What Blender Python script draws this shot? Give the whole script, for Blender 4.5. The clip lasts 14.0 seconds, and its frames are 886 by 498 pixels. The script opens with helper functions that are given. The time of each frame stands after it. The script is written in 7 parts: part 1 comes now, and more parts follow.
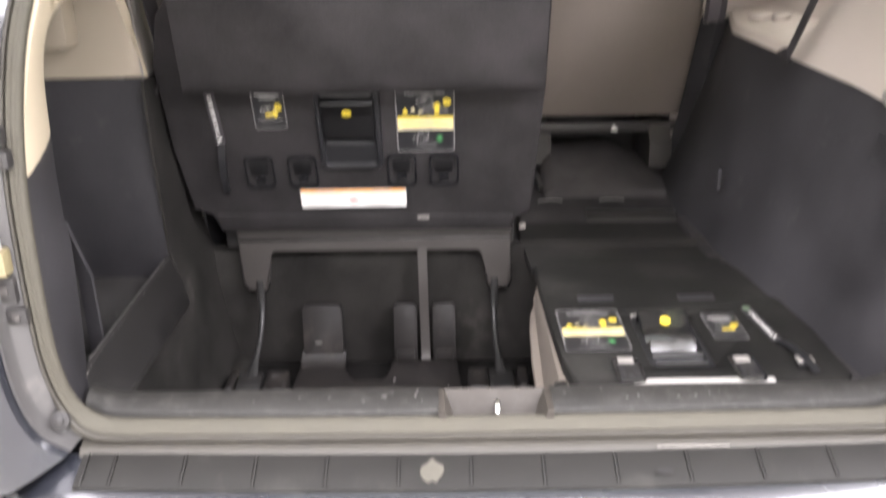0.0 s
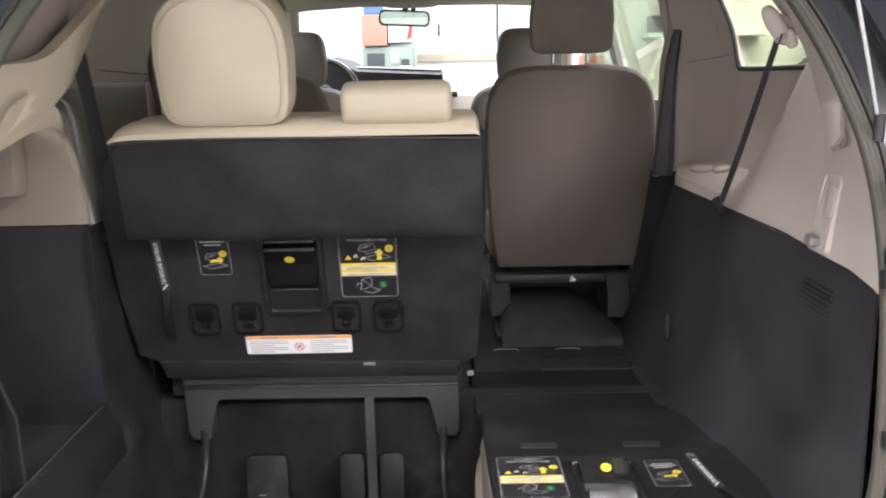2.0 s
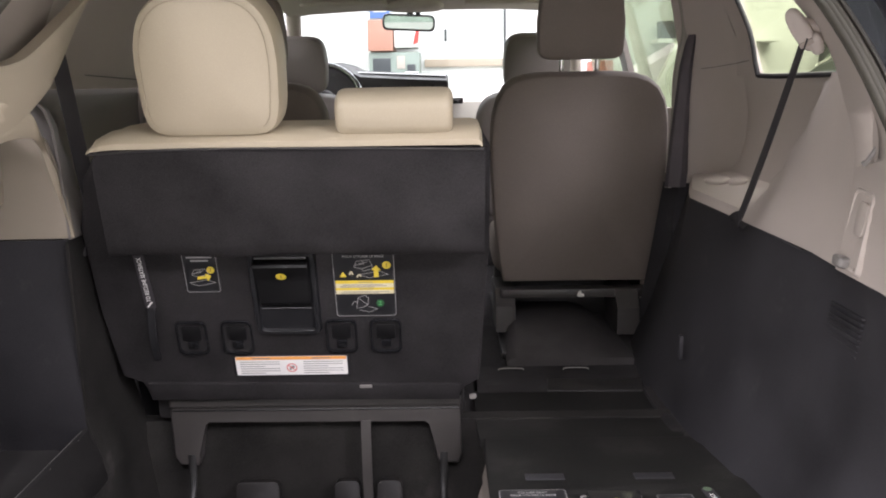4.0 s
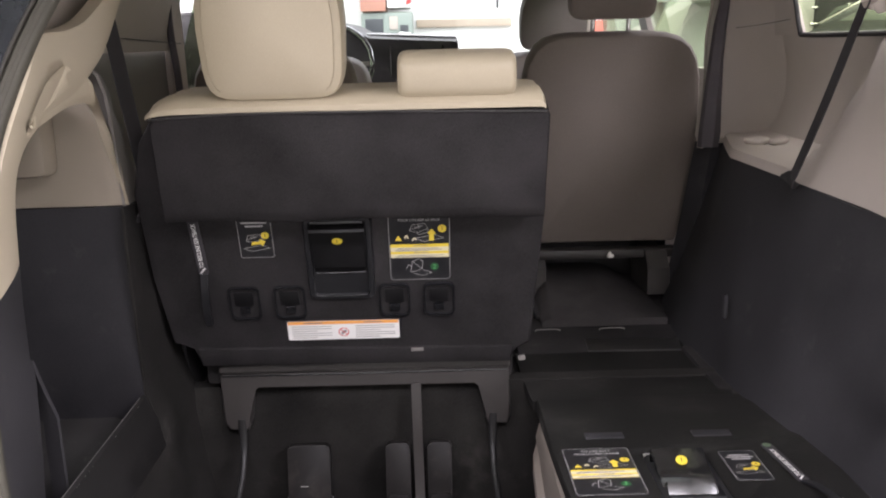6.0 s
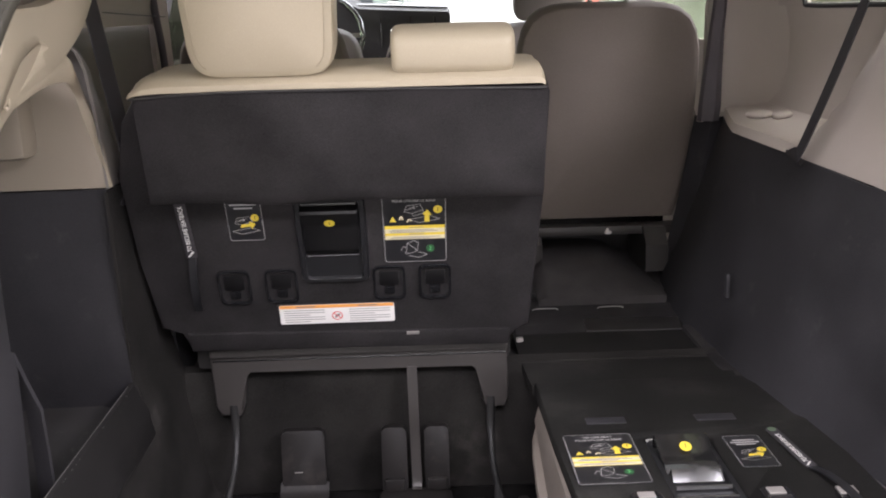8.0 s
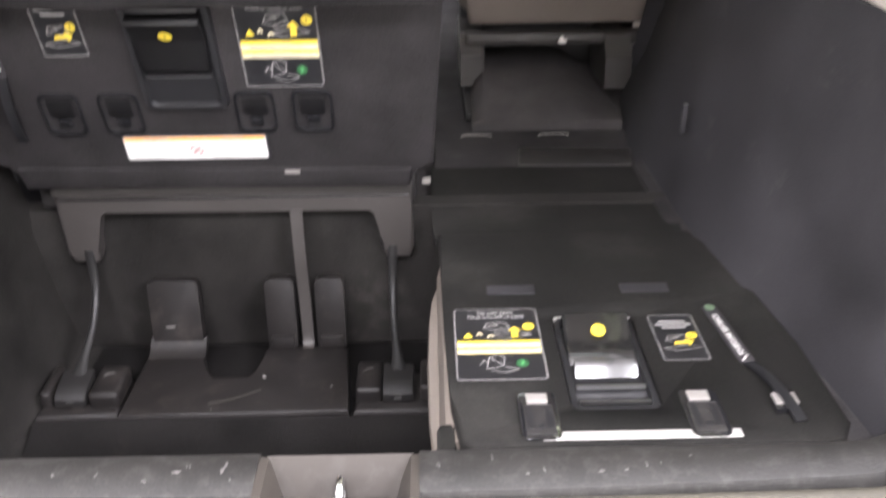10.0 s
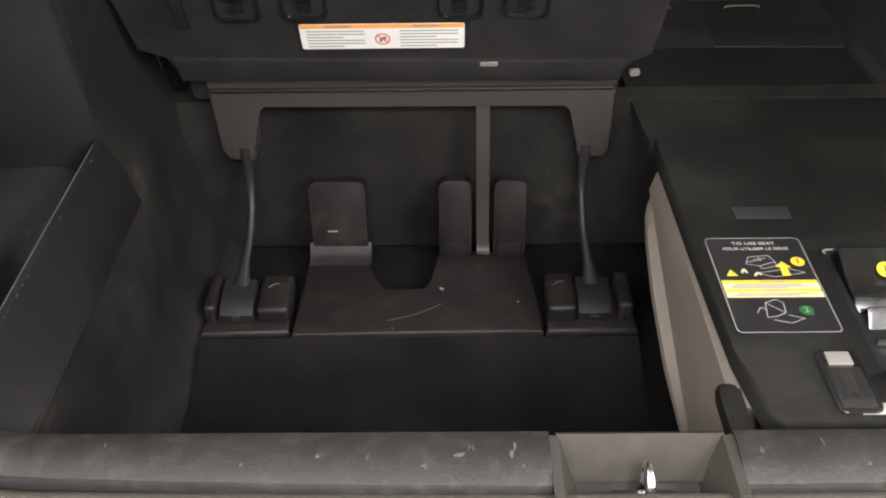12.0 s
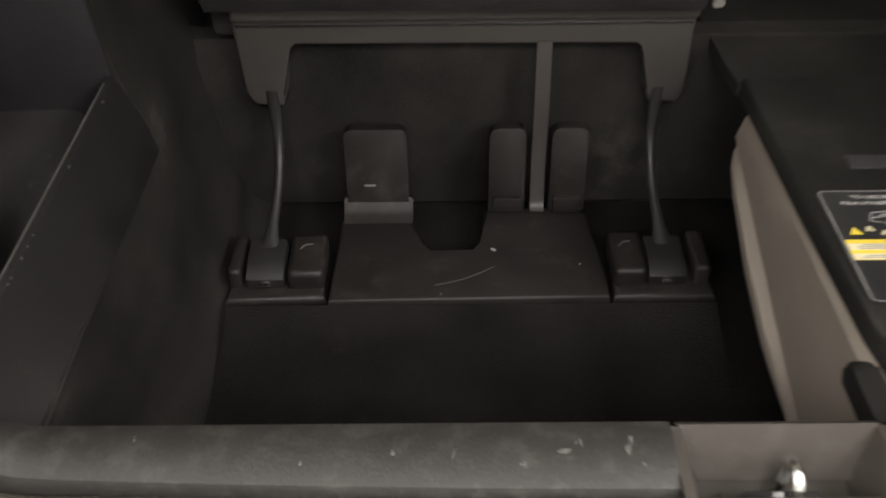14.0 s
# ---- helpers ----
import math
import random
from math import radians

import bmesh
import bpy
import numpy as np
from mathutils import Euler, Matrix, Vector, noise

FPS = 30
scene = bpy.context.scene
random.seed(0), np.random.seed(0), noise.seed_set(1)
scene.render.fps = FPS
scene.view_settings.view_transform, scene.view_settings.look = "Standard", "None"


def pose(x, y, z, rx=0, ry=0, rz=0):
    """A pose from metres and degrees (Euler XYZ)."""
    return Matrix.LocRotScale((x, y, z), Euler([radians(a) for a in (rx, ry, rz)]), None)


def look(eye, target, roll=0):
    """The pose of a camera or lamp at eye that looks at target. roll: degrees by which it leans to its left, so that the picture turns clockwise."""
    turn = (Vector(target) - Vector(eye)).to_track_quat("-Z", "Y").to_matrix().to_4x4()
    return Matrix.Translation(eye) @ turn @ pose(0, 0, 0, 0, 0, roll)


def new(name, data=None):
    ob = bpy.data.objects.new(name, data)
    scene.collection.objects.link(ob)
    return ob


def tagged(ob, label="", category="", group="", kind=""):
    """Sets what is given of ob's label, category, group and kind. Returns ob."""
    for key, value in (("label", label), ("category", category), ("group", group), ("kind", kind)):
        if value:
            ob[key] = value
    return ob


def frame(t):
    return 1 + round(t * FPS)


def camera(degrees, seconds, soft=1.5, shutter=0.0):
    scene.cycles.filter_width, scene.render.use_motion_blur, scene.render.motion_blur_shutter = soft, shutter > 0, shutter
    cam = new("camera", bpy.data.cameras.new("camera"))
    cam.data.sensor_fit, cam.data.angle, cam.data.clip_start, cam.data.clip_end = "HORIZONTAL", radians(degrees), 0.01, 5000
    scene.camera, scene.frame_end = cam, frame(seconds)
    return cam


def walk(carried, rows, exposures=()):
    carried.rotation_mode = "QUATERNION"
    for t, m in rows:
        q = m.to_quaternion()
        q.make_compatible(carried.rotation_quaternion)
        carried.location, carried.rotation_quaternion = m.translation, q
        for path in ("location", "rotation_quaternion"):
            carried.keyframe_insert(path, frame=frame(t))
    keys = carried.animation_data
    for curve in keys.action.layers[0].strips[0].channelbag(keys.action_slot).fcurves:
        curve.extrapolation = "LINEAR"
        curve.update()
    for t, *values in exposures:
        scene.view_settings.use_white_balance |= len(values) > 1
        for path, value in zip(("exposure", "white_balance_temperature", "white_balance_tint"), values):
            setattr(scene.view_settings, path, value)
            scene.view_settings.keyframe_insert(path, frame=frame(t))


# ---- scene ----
cam = camera(52.6, 14.0, soft=1.9, shutter=0.6)
PATH = [
    (0, (0.079, 0.026, 1.398), (0.063, 1.892, 0.677), -1.1),
    (0.5, (0.078, -0.034, 1.379), (0.079, 1.918, 0.943), -1.2),
    (1, (0.088, -0.062, 1.374), (0.096, 1.902, 0.999), -1.2),
    (1.5, (0.123, -0.052, 1.364), (0.125, 1.912, 0.986), -1.1),
    (2, (0.2, 0.01, 1.366), (0.194, 1.974, 0.988), -1.1),
    (2.2, (0.219, 0.05, 1.367), (0.224, 2.015, 0.99), -1.1),
    (4.3, (0.209, 0.153, 1.369), (0.186, 2.119, 1.003), -0.9),
    (4.5, (0.172, 0.171, 1.372), (0.181, 2.137, 1.006), -1.0),
    (5, (0.087, 0.166, 1.37), (0.108, 2.133, 1.007), -1.2),
    (5.5, (0.06, 0.149, 1.373), (0.081, 2.111, 0.985), -1.3),
    (6, (0.057, 0.127, 1.373), (0.08, 2.076, 0.923), -1.3),
    (6.5, (0.05, 0.128, 1.372), (0.073, 2.069, 0.889), -1.3),
    (7, (0.043, 0.127, 1.378), (0.068, 2.061, 0.87), -1.3),
    (7.2, (0.039, 0.132, 1.379), (0.066, 2.066, 0.871), -1.4),
    (9.3, (0.216, 0.394, 1.384), (0.272, 2.296, 0.769), -1.4),
    (9.5, (0.258, 0.44, 1.375), (0.312, 2.319, 0.69), -1.3),
    (10, (0.265, 0.544, 1.342), (0.286, 2.304, 0.393), -0.7),
    (10.5, (0.135, 0.651, 1.371), (0.047, 2.315, 0.265), -0.6),
    (11, (0.03, 0.734, 1.362), (-0.06, 2.359, 0.2), -0.9),
    (11.5, (-0.01, 0.757, 1.359), (-0.095, 2.315, 0.108), -1.0),
    (12, (-0.04, 0.767, 1.351), (-0.062, 2.325, 0.097), -1.0),
    (12.5, (-0.054, 0.767, 1.361), (-0.07, 2.323, 0.104), -1.0),
    (13, (-0.063, 0.765, 1.352), (-0.074, 2.319, 0.092), -0.9),
    (13.5, (-0.095, 0.775, 1.348), (-0.098, 2.296, 0.049), -0.2),
    (14, (-0.13, 0.891, 1.244), (-0.141, 2.392, -0.078), -0.8),
]
EXPOSURES = [(0, 1.45, 6350, 14), (0.5, 1.08, 6150, 15), (1, 0.68, 6150, 16), (2, 0.66, 6150, 16), (5, 0.4, 6250, 18), (7.2, 0.42, 6250, 18), (9.5, 1.28, 6200, 17), (10.1, 1.55, 6250, 15), (10.5, 1.08, 6400, 11), (11, 0.78, 6500, 9), (12.5, 0.7, 6550, 9), (13.6, 0.56, 6550, 10), (14, 0.25, 6850, 8)]
LAMP = 140
walk(cam, [(t, look(eye, target, roll)) for t, eye, target, roll in PATH], EXPOSURES)

# ---- world and lamps ----
world = bpy.data.worlds.new("world")
scene.world = world
world.use_nodes = True
world.node_tree.nodes["Background"].inputs[0].default_value = (0.95, 0.98, 1.0, 1)
world.node_tree.nodes["Background"].inputs[1].default_value = 0.25


def area_lamp(name, at, size_x, size_y, watts, colour=(1.0, 0.965, 0.99), aim=None):
    data = bpy.data.lights.new(name, "AREA")
    data.shape, data.size, data.size_y, data.energy, data.color = "RECTANGLE", size_x, size_y, watts, colour
    ob = new(name, data)
    ob.matrix_world = look(at, aim or (at[0], at[1], 0))
    return ob


for lx, side in ((-3.2, 0.75), (0.2, 1.0), (3.6, 1.35)):
    for ly, share in ((-1.8, 2.0), (1.6, 1.5), (6.4, 1.15)):
        area_lamp("ceiling_lamp", (lx, ly, 3.9), 2.2, 3.0, LAMP * share * side)

# ---- materials ----
CX = 0.14


def mat(name, colour, rough=0.6, metal=0.0, vary=0.15, scale=8.0, grain=300.0, bump=0.15, depth=0.001, coat=0.0, sheen=0.0, stain=None, voronoi=False, spec=0.5):
    m = bpy.data.materials.new(name)
    m.use_nodes = True
    n, l = m.node_tree.nodes, m.node_tree.links
    b = n["Principled BSDF"]
    b.inputs["Roughness"].default_value = rough
    b.inputs["Metallic"].default_value = metal
    b.inputs["Coat Weight"].default_value = coat
    b.inputs["Sheen Weight"].default_value = sheen
    b.inputs["Specular IOR Level"].default_value = spec
    tc = n.new("ShaderNodeTexCoord")
    big = n.new("ShaderNodeTexNoise")
    big.inputs["Scale"].default_value, big.inputs["Detail"].default_value = scale, 6
    fine = n.new("ShaderNodeTexVoronoi" if voronoi else "ShaderNodeTexNoise")
    fine.inputs["Scale"].default_value = grain
    l.new(tc.outputs["Object"], big.inputs["Vector"])
    l.new(tc.outputs["Object"], fine.inputs["Vector"])
    add = n.new("ShaderNodeMath")
    add.operation = "ADD"
    l.new(big.outputs["Fac"], add.inputs[0])
    l.new(fine.outputs[0], add.inputs[1])
    ramp = n.new("ShaderNodeMapRange")
    ramp.inputs["From Min"].default_value, ramp.inputs["From Max"].default_value = 0.5, 1.5
    ramp.inputs["To Min"].default_value, ramp.inputs["To Max"].default_value = 1 - vary, 1 + vary
    l.new(add.outputs[0], ramp.inputs["Value"])
    mul = n.new("ShaderNodeMix")
    mul.data_type, mul.blend_type = "RGBA", "MULTIPLY"
    mul.inputs["Factor"].default_value = 1
    mul.inputs["A"].default_value = (*colour, 1)
    l.new(ramp.outputs["Result"], mul.inputs["B"])
    last = mul.outputs["Result"]
    if stain:
        blot = n.new("ShaderNodeTexNoise")
        blot.inputs["Scale"].default_value, blot.inputs["Detail"].default_value, blot.inputs["Roughness"].default_value = stain[2], 8, 0.65
        l.new(tc.outputs["Object"], blot.inputs["Vector"])
        cut = n.new("ShaderNodeMapRange")
        cut.inputs["From Min"].default_value, cut.inputs["From Max"].default_value = stain[1], stain[1] + 0.12
        cut.inputs["To Max"].default_value = stain[3]
        l.new(blot.outputs["Fac"], cut.inputs["Value"])
        mix = n.new("ShaderNodeMix")
        mix.data_type = "RGBA"
        mix.inputs["B"].default_value = (*stain[0], 1)
        l.new(cut.outputs["Result"], mix.inputs["Factor"])
        l.new(last, mix.inputs["A"])
        last = mix.outputs["Result"]
    l.new(last, b.inputs["Base Color"])
    if bump:
        bp = n.new("ShaderNodeBump")
        bp.inputs["Strength"].default_value, bp.inputs["Distance"].default_value = bump, depth
        l.new(fine.outputs[0], bp.inputs["Height"])
        l.new(bp.outputs["Normal"], b.inputs["Normal"])
    rr = n.new("ShaderNodeMapRange")
    rr.inputs["To Min"].default_value, rr.inputs["To Max"].default_value = max(rough - 0.08, 0.02), min(rough + 0.08, 1)
    l.new(big.outputs["Fac"], rr.inputs["Value"])
    l.new(rr.outputs["Result"], b.inputs["Roughness"])
    return m


def glass_mat(name, tint, rough=0.0):
    m = bpy.data.materials.new(name)
    m.use_nodes = True
    n, l = m.node_tree.nodes, m.node_tree.links
    out = n["Material Output"]
    n.remove(n["Principled BSDF"])
    tr, gl, mx, fr = n.new("ShaderNodeBsdfTransparent"), n.new("ShaderNodeBsdfGlossy"), n.new("ShaderNodeMixShader"), n.new("ShaderNodeLayerWeight")
    tr.inputs[0].default_value = (*tint, 1)
    gl.inputs["Roughness"].default_value = rough
    fr.inputs[0].default_value = 0.5
    pw = n.new("ShaderNodeMath")
    pw.operation = "POWER"
    pw.inputs[1].default_value = 5.0
    l.new(fr.outputs["Facing"], pw.inputs[0])
    sc = n.new("ShaderNodeMath")
    sc.operation = "MULTIPLY_ADD"
    sc.inputs[1].default_value, sc.inputs[2].default_value = 0.8, 0.03
    l.new(pw.outputs[0], sc.inputs[0])
    l.new(sc.outputs[0], mx.inputs[0])
    l.new(tr.outputs[0], mx.inputs[1])
    l.new(gl.outputs[0], mx.inputs[2])
    l.new(mx.outputs[0], out.inputs[0])
    return m


DUST = (0.16, 0.15, 0.135)
CARPET = mat("black_carpet", (0.0330, 0.0310, 0.0312), 0.95, vary=0.9, scale=9, grain=700, bump=0.7, depth=0.002, stain=(DUST, 0.62, 9, 0.12), spec=0.12)
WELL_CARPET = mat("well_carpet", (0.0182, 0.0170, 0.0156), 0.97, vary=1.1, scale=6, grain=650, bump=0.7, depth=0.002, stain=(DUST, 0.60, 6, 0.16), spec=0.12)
BACK_CLOTH = mat("seatback_cloth", (0.0207, 0.0191, 0.0193), 0.9, vary=1.1, scale=6, grain=700, bump=0.5, depth=0.001, stain=(DUST, 0.60, 4, 0.03), spec=0.15)
# Seatback cloth darkened for the light on the flat panel; pale blotches are dust.
SHADED_DUSTY_CLOTH = mat("shaded_dusty_cloth", (0.0125, 0.0119, 0.0108), 0.92, vary=0.95, scale=5, grain=700, bump=0.5, depth=0.001, stain=((0.05, 0.048, 0.042), 0.54, 5, 0.18), spec=0.15)
BLACK_PLASTIC = mat("black_plastic", (0.0205, 0.0192, 0.0186), 0.5, vary=0.3, scale=20, grain=900, bump=0.25, depth=0.0005, stain=(DUST, 0.60, 14, 0.25), spec=0.4)
GREY_PLASTIC = mat("dark_grey_plastic", (0.043, 0.039, 0.036), 0.45, vary=0.15, scale=12, grain=900, bump=0.2, depth=0.0005, stain=(DUST, 0.64, 12, 0.25))
GLOSS_BLACK = mat("gloss_black_plastic", (0.012, 0.012, 0.013), 0.14, vary=0.2, scale=30, grain=200, bump=0.02, depth=0.0003, coat=1.0, spec=0.8)
BUCKET_PLASTIC = mat("cargo_trim_plastic", (0.0240, 0.0230, 0.0252), 0.66, vary=0.8, scale=5, grain=800, bump=0.35, depth=0.0007, stain=(DUST, 0.62, 11, 0.15), spec=0.3)
SILL_PLASTIC = mat("scuffed_sill_plastic", (0.0132, 0.0124, 0.0110), 0.58, vary=0.5, scale=14, grain=260, bump=0.5, depth=0.001, stain=((0.075, 0.072, 0.066), 0.50, 52, 0.20))
NOTCH_PLASTIC = mat("latch_cover_plastic", (0.0300, 0.0252, 0.0200), 0.65, vary=0.15, scale=25, grain=700, bump=0.25, depth=0.0006, stain=((0.055, 0.05, 0.045), 0.55, 26, 0.35))
RUBBER = mat("seal_rubber", (0.0405, 0.0368, 0.0262), 0.75, vary=0.2, scale=16, grain=300, bump=0.2, depth=0.0006, stain=((0.04, 0.035, 0.026), 0.56, 9, 0.5))
DUSTY_CHANNEL = mat("dusty_channel_paint", (0.0270, 0.0240, 0.0182), 0.6, vary=0.2, scale=12, grain=300, bump=0.2, depth=0.0005, stain=((0.024, 0.022, 0.02), 0.58, 14, 0.5))
BEIGE_TRIM = mat("beige_trim", (0.455, 0.394, 0.292), 0.6, vary=0.06, scale=6, grain=700, bump=0.2, depth=0.0005)
# Beige trim with the shade of the side pocket mixed into its colour.
SHADE_TRIM = mat("shaded_beige_trim", (0.255, 0.218, 0.168), 0.6, vary=0.07, scale=6, grain=700, bump=0.25, depth=0.0005)
GREY_TRIM = mat("taupe_trim", (0.445, 0.395, 0.348), 0.6, vary=0.08, scale=6, grain=700, bump=0.25, depth=0.0005)
BEIGE_LEATHER = mat("beige_leather", (0.345, 0.296, 0.209), 0.5, vary=0.05, scale=7, grain=520, bump=0.07, depth=0.0006, voronoi=True)
TAUPE_LEATHER = mat("taupe_leather", (0.178, 0.150, 0.127), 0.75, vary=0.1, scale=7, grain=420, bump=0.3, depth=0.0006, voronoi=True)
DARK_LEATHER = mat("dark_taupe_leather", (0.175, 0.152, 0.135), 0.5, vary=0.1, scale=7, grain=420, bump=0.3, depth=0.0006, voronoi=True)
SEAM_THREAD = mat("tan_seam_thread", (0.285, 0.243, 0.17), 0.7, vary=0.1, scale=40, grain=300, bump=0.1)
SATIN_BRIGHT = mat("satin_bright_metal", (0.34, 0.34, 0.34), 0.33, metal=1.0, vary=0.1, scale=40, grain=300, bump=0.05, depth=0.0003)
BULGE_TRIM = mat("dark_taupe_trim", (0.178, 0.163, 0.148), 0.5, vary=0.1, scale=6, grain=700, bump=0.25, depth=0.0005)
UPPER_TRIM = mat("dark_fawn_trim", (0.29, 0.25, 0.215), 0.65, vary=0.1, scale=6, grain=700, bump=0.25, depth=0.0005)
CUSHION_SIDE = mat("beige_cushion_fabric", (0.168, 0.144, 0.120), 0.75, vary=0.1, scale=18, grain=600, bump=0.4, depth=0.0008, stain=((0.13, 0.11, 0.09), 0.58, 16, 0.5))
BELT = mat("black_webbing", (0.027, 0.0245, 0.0265), 0.8, vary=0.25, scale=30, grain=900, bump=0.5, depth=0.0006)
BELT_GREY = mat("dark_grey_webbing", (0.095, 0.086, 0.092), 0.85, vary=0.2, scale=12, grain=900, bump=0.4, depth=0.0006, spec=0.2)
WEATHER_GREY = mat("grey_weatherstrip", (0.26, 0.24, 0.205), 0.7, vary=0.15, scale=14, grain=400, bump=0.2, depth=0.0005)
CHROME = mat("bright_metal", (0.72, 0.71, 0.69), 0.22, metal=1.0, vary=0.1, scale=30, grain=200, bump=0.03, depth=0.0003)
SATIN = mat("satin_metal_edge", (0.10, 0.10, 0.10), 0.36, metal=1.0, vary=0.1, scale=40, grain=300, bump=0.05, depth=0.0003)
STEEL = mat("painted_steel_rod", (0.016, 0.0155, 0.015), 0.46, metal=0.0, vary=0.2, scale=25, grain=400, bump=0.1, depth=0.0004, stain=(DUST, 0.64, 20, 0.2), spec=0.35)
LIP_PLASTIC = mat("scratched_lip_plastic", (0.0080, 0.0074, 0.0070), 0.6, vary=0.5, scale=9, grain=700, bump=0.35, depth=0.0008, stain=((0.05, 0.045, 0.04), 0.60, 17, 0.3), spec=0.35)
# Well carpet again, darkened to stand in for shade on the well's floor.
SHADED_FLOOR_CARPET = mat("shaded_floor_carpet", (0.0095, 0.0088, 0.0084), 0.98, vary=1.0, scale=7, grain=500, bump=0.9, depth=0.003, stain=((0.06, 0.05, 0.042), 0.63, 9, 0.2), spec=0.08)
TRAY_PLASTIC = mat("dusty_tray_plastic", (0.0108, 0.0093, 0.0086), 0.55, vary=0.6, scale=18, grain=800, bump=0.3, depth=0.0006, stain=((0.060, 0.050, 0.043), 0.54, 26, 0.28), spec=0.4)
HUMP_CARPET = mat("grey_hump_carpet", (0.056, 0.0520, 0.0515), 0.95, vary=0.4, scale=12, grain=600, bump=0.6, depth=0.002, spec=0.12)
PALE_TAB = mat("pale_plastic_tab", (0.215, 0.202, 0.187), 0.4, vary=0.12, scale=40, grain=400, bump=0.1, depth=0.0003)
# Handle plastic in a darker, duller copy that takes away its bright reflection.
SHADED_BLACK = mat("shaded_black_plastic", (0.0065, 0.0063, 0.0066), 0.42, vary=0.1, scale=30, grain=500, bump=0.05, spec=0.3)
# Pale base colour paints in the specular shine of edge strip and rim.
PAINTED_SHINE = mat("painted_shine_strip", (0.34, 0.33, 0.31), 0.22, vary=0.12, scale=40, grain=400, bump=0.05, depth=0.0003, coat=0.6)
SEMI_GLOSS = mat("satin_black_plastic", (0.012, 0.0118, 0.0118), 0.22, vary=0.05, scale=30, grain=400, bump=0, coat=0.3, spec=0.7)
WORN_EDGE = mat("worn_plastic_edge", (0.085, 0.080, 0.076), 0.6, vary=0.6, scale=25, grain=300, bump=0.2, depth=0.0004)
STRAP_GREEN = mat("faded_green_print", (0.10, 0.15, 0.09), 0.6, vary=0.1, scale=60, grain=300, bump=0)
DRIED_PAINT = mat("dried_putty", (0.052, 0.048, 0.037), 0.8, vary=0.2, scale=60, grain=300, bump=0.4, depth=0.001)
# Opaque panes: the pale base colour stands in for a mirrored bright room.
WINDOW_SHEEN = mat("painted_sheen_glass", (0.15, 0.17, 0.145), 0.08, vary=0.15, scale=3, grain=60, bump=0.0, coat=1.0, spec=0.9)
BLACK_PAINT = mat("black_car_paint", (0.010, 0.011, 0.012), 0.3, vary=0.1, scale=4, grain=900, bump=0.02, depth=0.0002, coat=0.2)
GREY_CAR = mat("dark_grey_car_paint", (0.034, 0.040, 0.037), 0.4, vary=0.06, scale=4, grain=900, bump=0.02, depth=0.0002, coat=0.1)
CHALK = mat("chalky_scratch", (0.20, 0.19, 0.18), 0.8, vary=0.2, scale=90, grain=400, bump=0.2)
PAINT = mat("slate_blue_paint", (0.0125, 0.0134, 0.0170), 0.26, metal=0.0, vary=0.15, scale=5, grain=900, bump=0.03, depth=0.0002, spec=0.5, coat=0.3, stain=((0.04, 0.04, 0.042), 0.66, 9, 0.2))
JAMB_PAINT = mat("grey_jamb_paint", (0.050, 0.048, 0.047), 0.5, metal=0.0, vary=0.12, scale=6, grain=600, bump=0.05, depth=0.0003, coat=0.15, stain=((0.14, 0.13, 0.12), 0.6, 9, 0.4))
BUMPER_STEP = mat("bumper_step_plastic", (0.0078, 0.0073, 0.0062), 0.65, spec=0.3, vary=0.25, scale=14, grain=500, bump=0.3, depth=0.0006, stain=((0.03, 0.029, 0.025), 0.57, 9, 0.4))
LABEL_BLACK = mat("label_black", (0.014, 0.014, 0.015), 0.35, vary=0.1, scale=30, grain=200, bump=0.03, depth=0.0002)
LABEL_LINE = mat("label_silver_print", (0.37, 0.36, 0.35), 0.45, vary=0.1, scale=60, grain=300, bump=0)
LABEL_YELLOW = mat("label_yellow_print", (0.64, 0.49, 0.045), 0.45, vary=0.06, scale=60, grain=300, bump=0)
LABEL_PALE = mat("label_pale_print", (0.58, 0.52, 0.34), 0.45, vary=0.06, scale=60, grain=300, bump=0)
LABEL_GREEN = mat("label_green_print", (0.022, 0.085, 0.032), 0.45, vary=0.08, scale=60, grain=300, bump=0)
LABEL_LEAF = mat("label_leaf_print", (0.10, 0.36, 0.12), 0.45, vary=0.08, scale=60, grain=300, bump=0)
LABEL_WHITE = mat("label_white_print", (0.78, 0.76, 0.73), 0.45, vary=0.04, scale=60, grain=300, bump=0)
LABEL_ORANGE = mat("label_orange_print", (0.80, 0.36, 0.09), 0.45, vary=0.06, scale=60, grain=300, bump=0)
PRINT_GREY = mat("label_grey_print", (0.22, 0.21, 0.20), 0.5, vary=0.1, scale=60, grain=300, bump=0)
RED_PRINT = mat("red_cloth", (0.62, 0.06, 0.05), 0.7, vary=0.1, scale=20, grain=300, bump=0.1)
CREAM = mat("cream_plug", (0.17, 0.145, 0.080), 0.5, vary=0.1, scale=40, grain=300, bump=0.1)
HEADLINER = mat("headliner_cloth", (0.52, 0.48, 0.42), 0.9, vary=0.08, scale=10, grain=800, bump=0.4, depth=0.0008)
DASH_LIGHT = mat("pale_dash", (0.55, 0.52, 0.46), 0.6, vary=0.06, scale=10, grain=600, bump=0.2)
GLASS = glass_mat("clear_glass", (0.93, 0.97, 0.95))
TINTED = glass_mat("tinted_glass", (0.78, 0.82, 0.66))
DOOR_GLASS = glass_mat("door_glass", (0.60, 0.66, 0.54))
PRIVACY_GLASS = glass_mat("privacy_glass", (0.30, 0.32, 0.30))
MIRROR = mat("mirror_glass", (0.32, 0.36, 0.32), 0.05, metal=1.0, vary=0.02, scale=3, grain=50, bump=0)
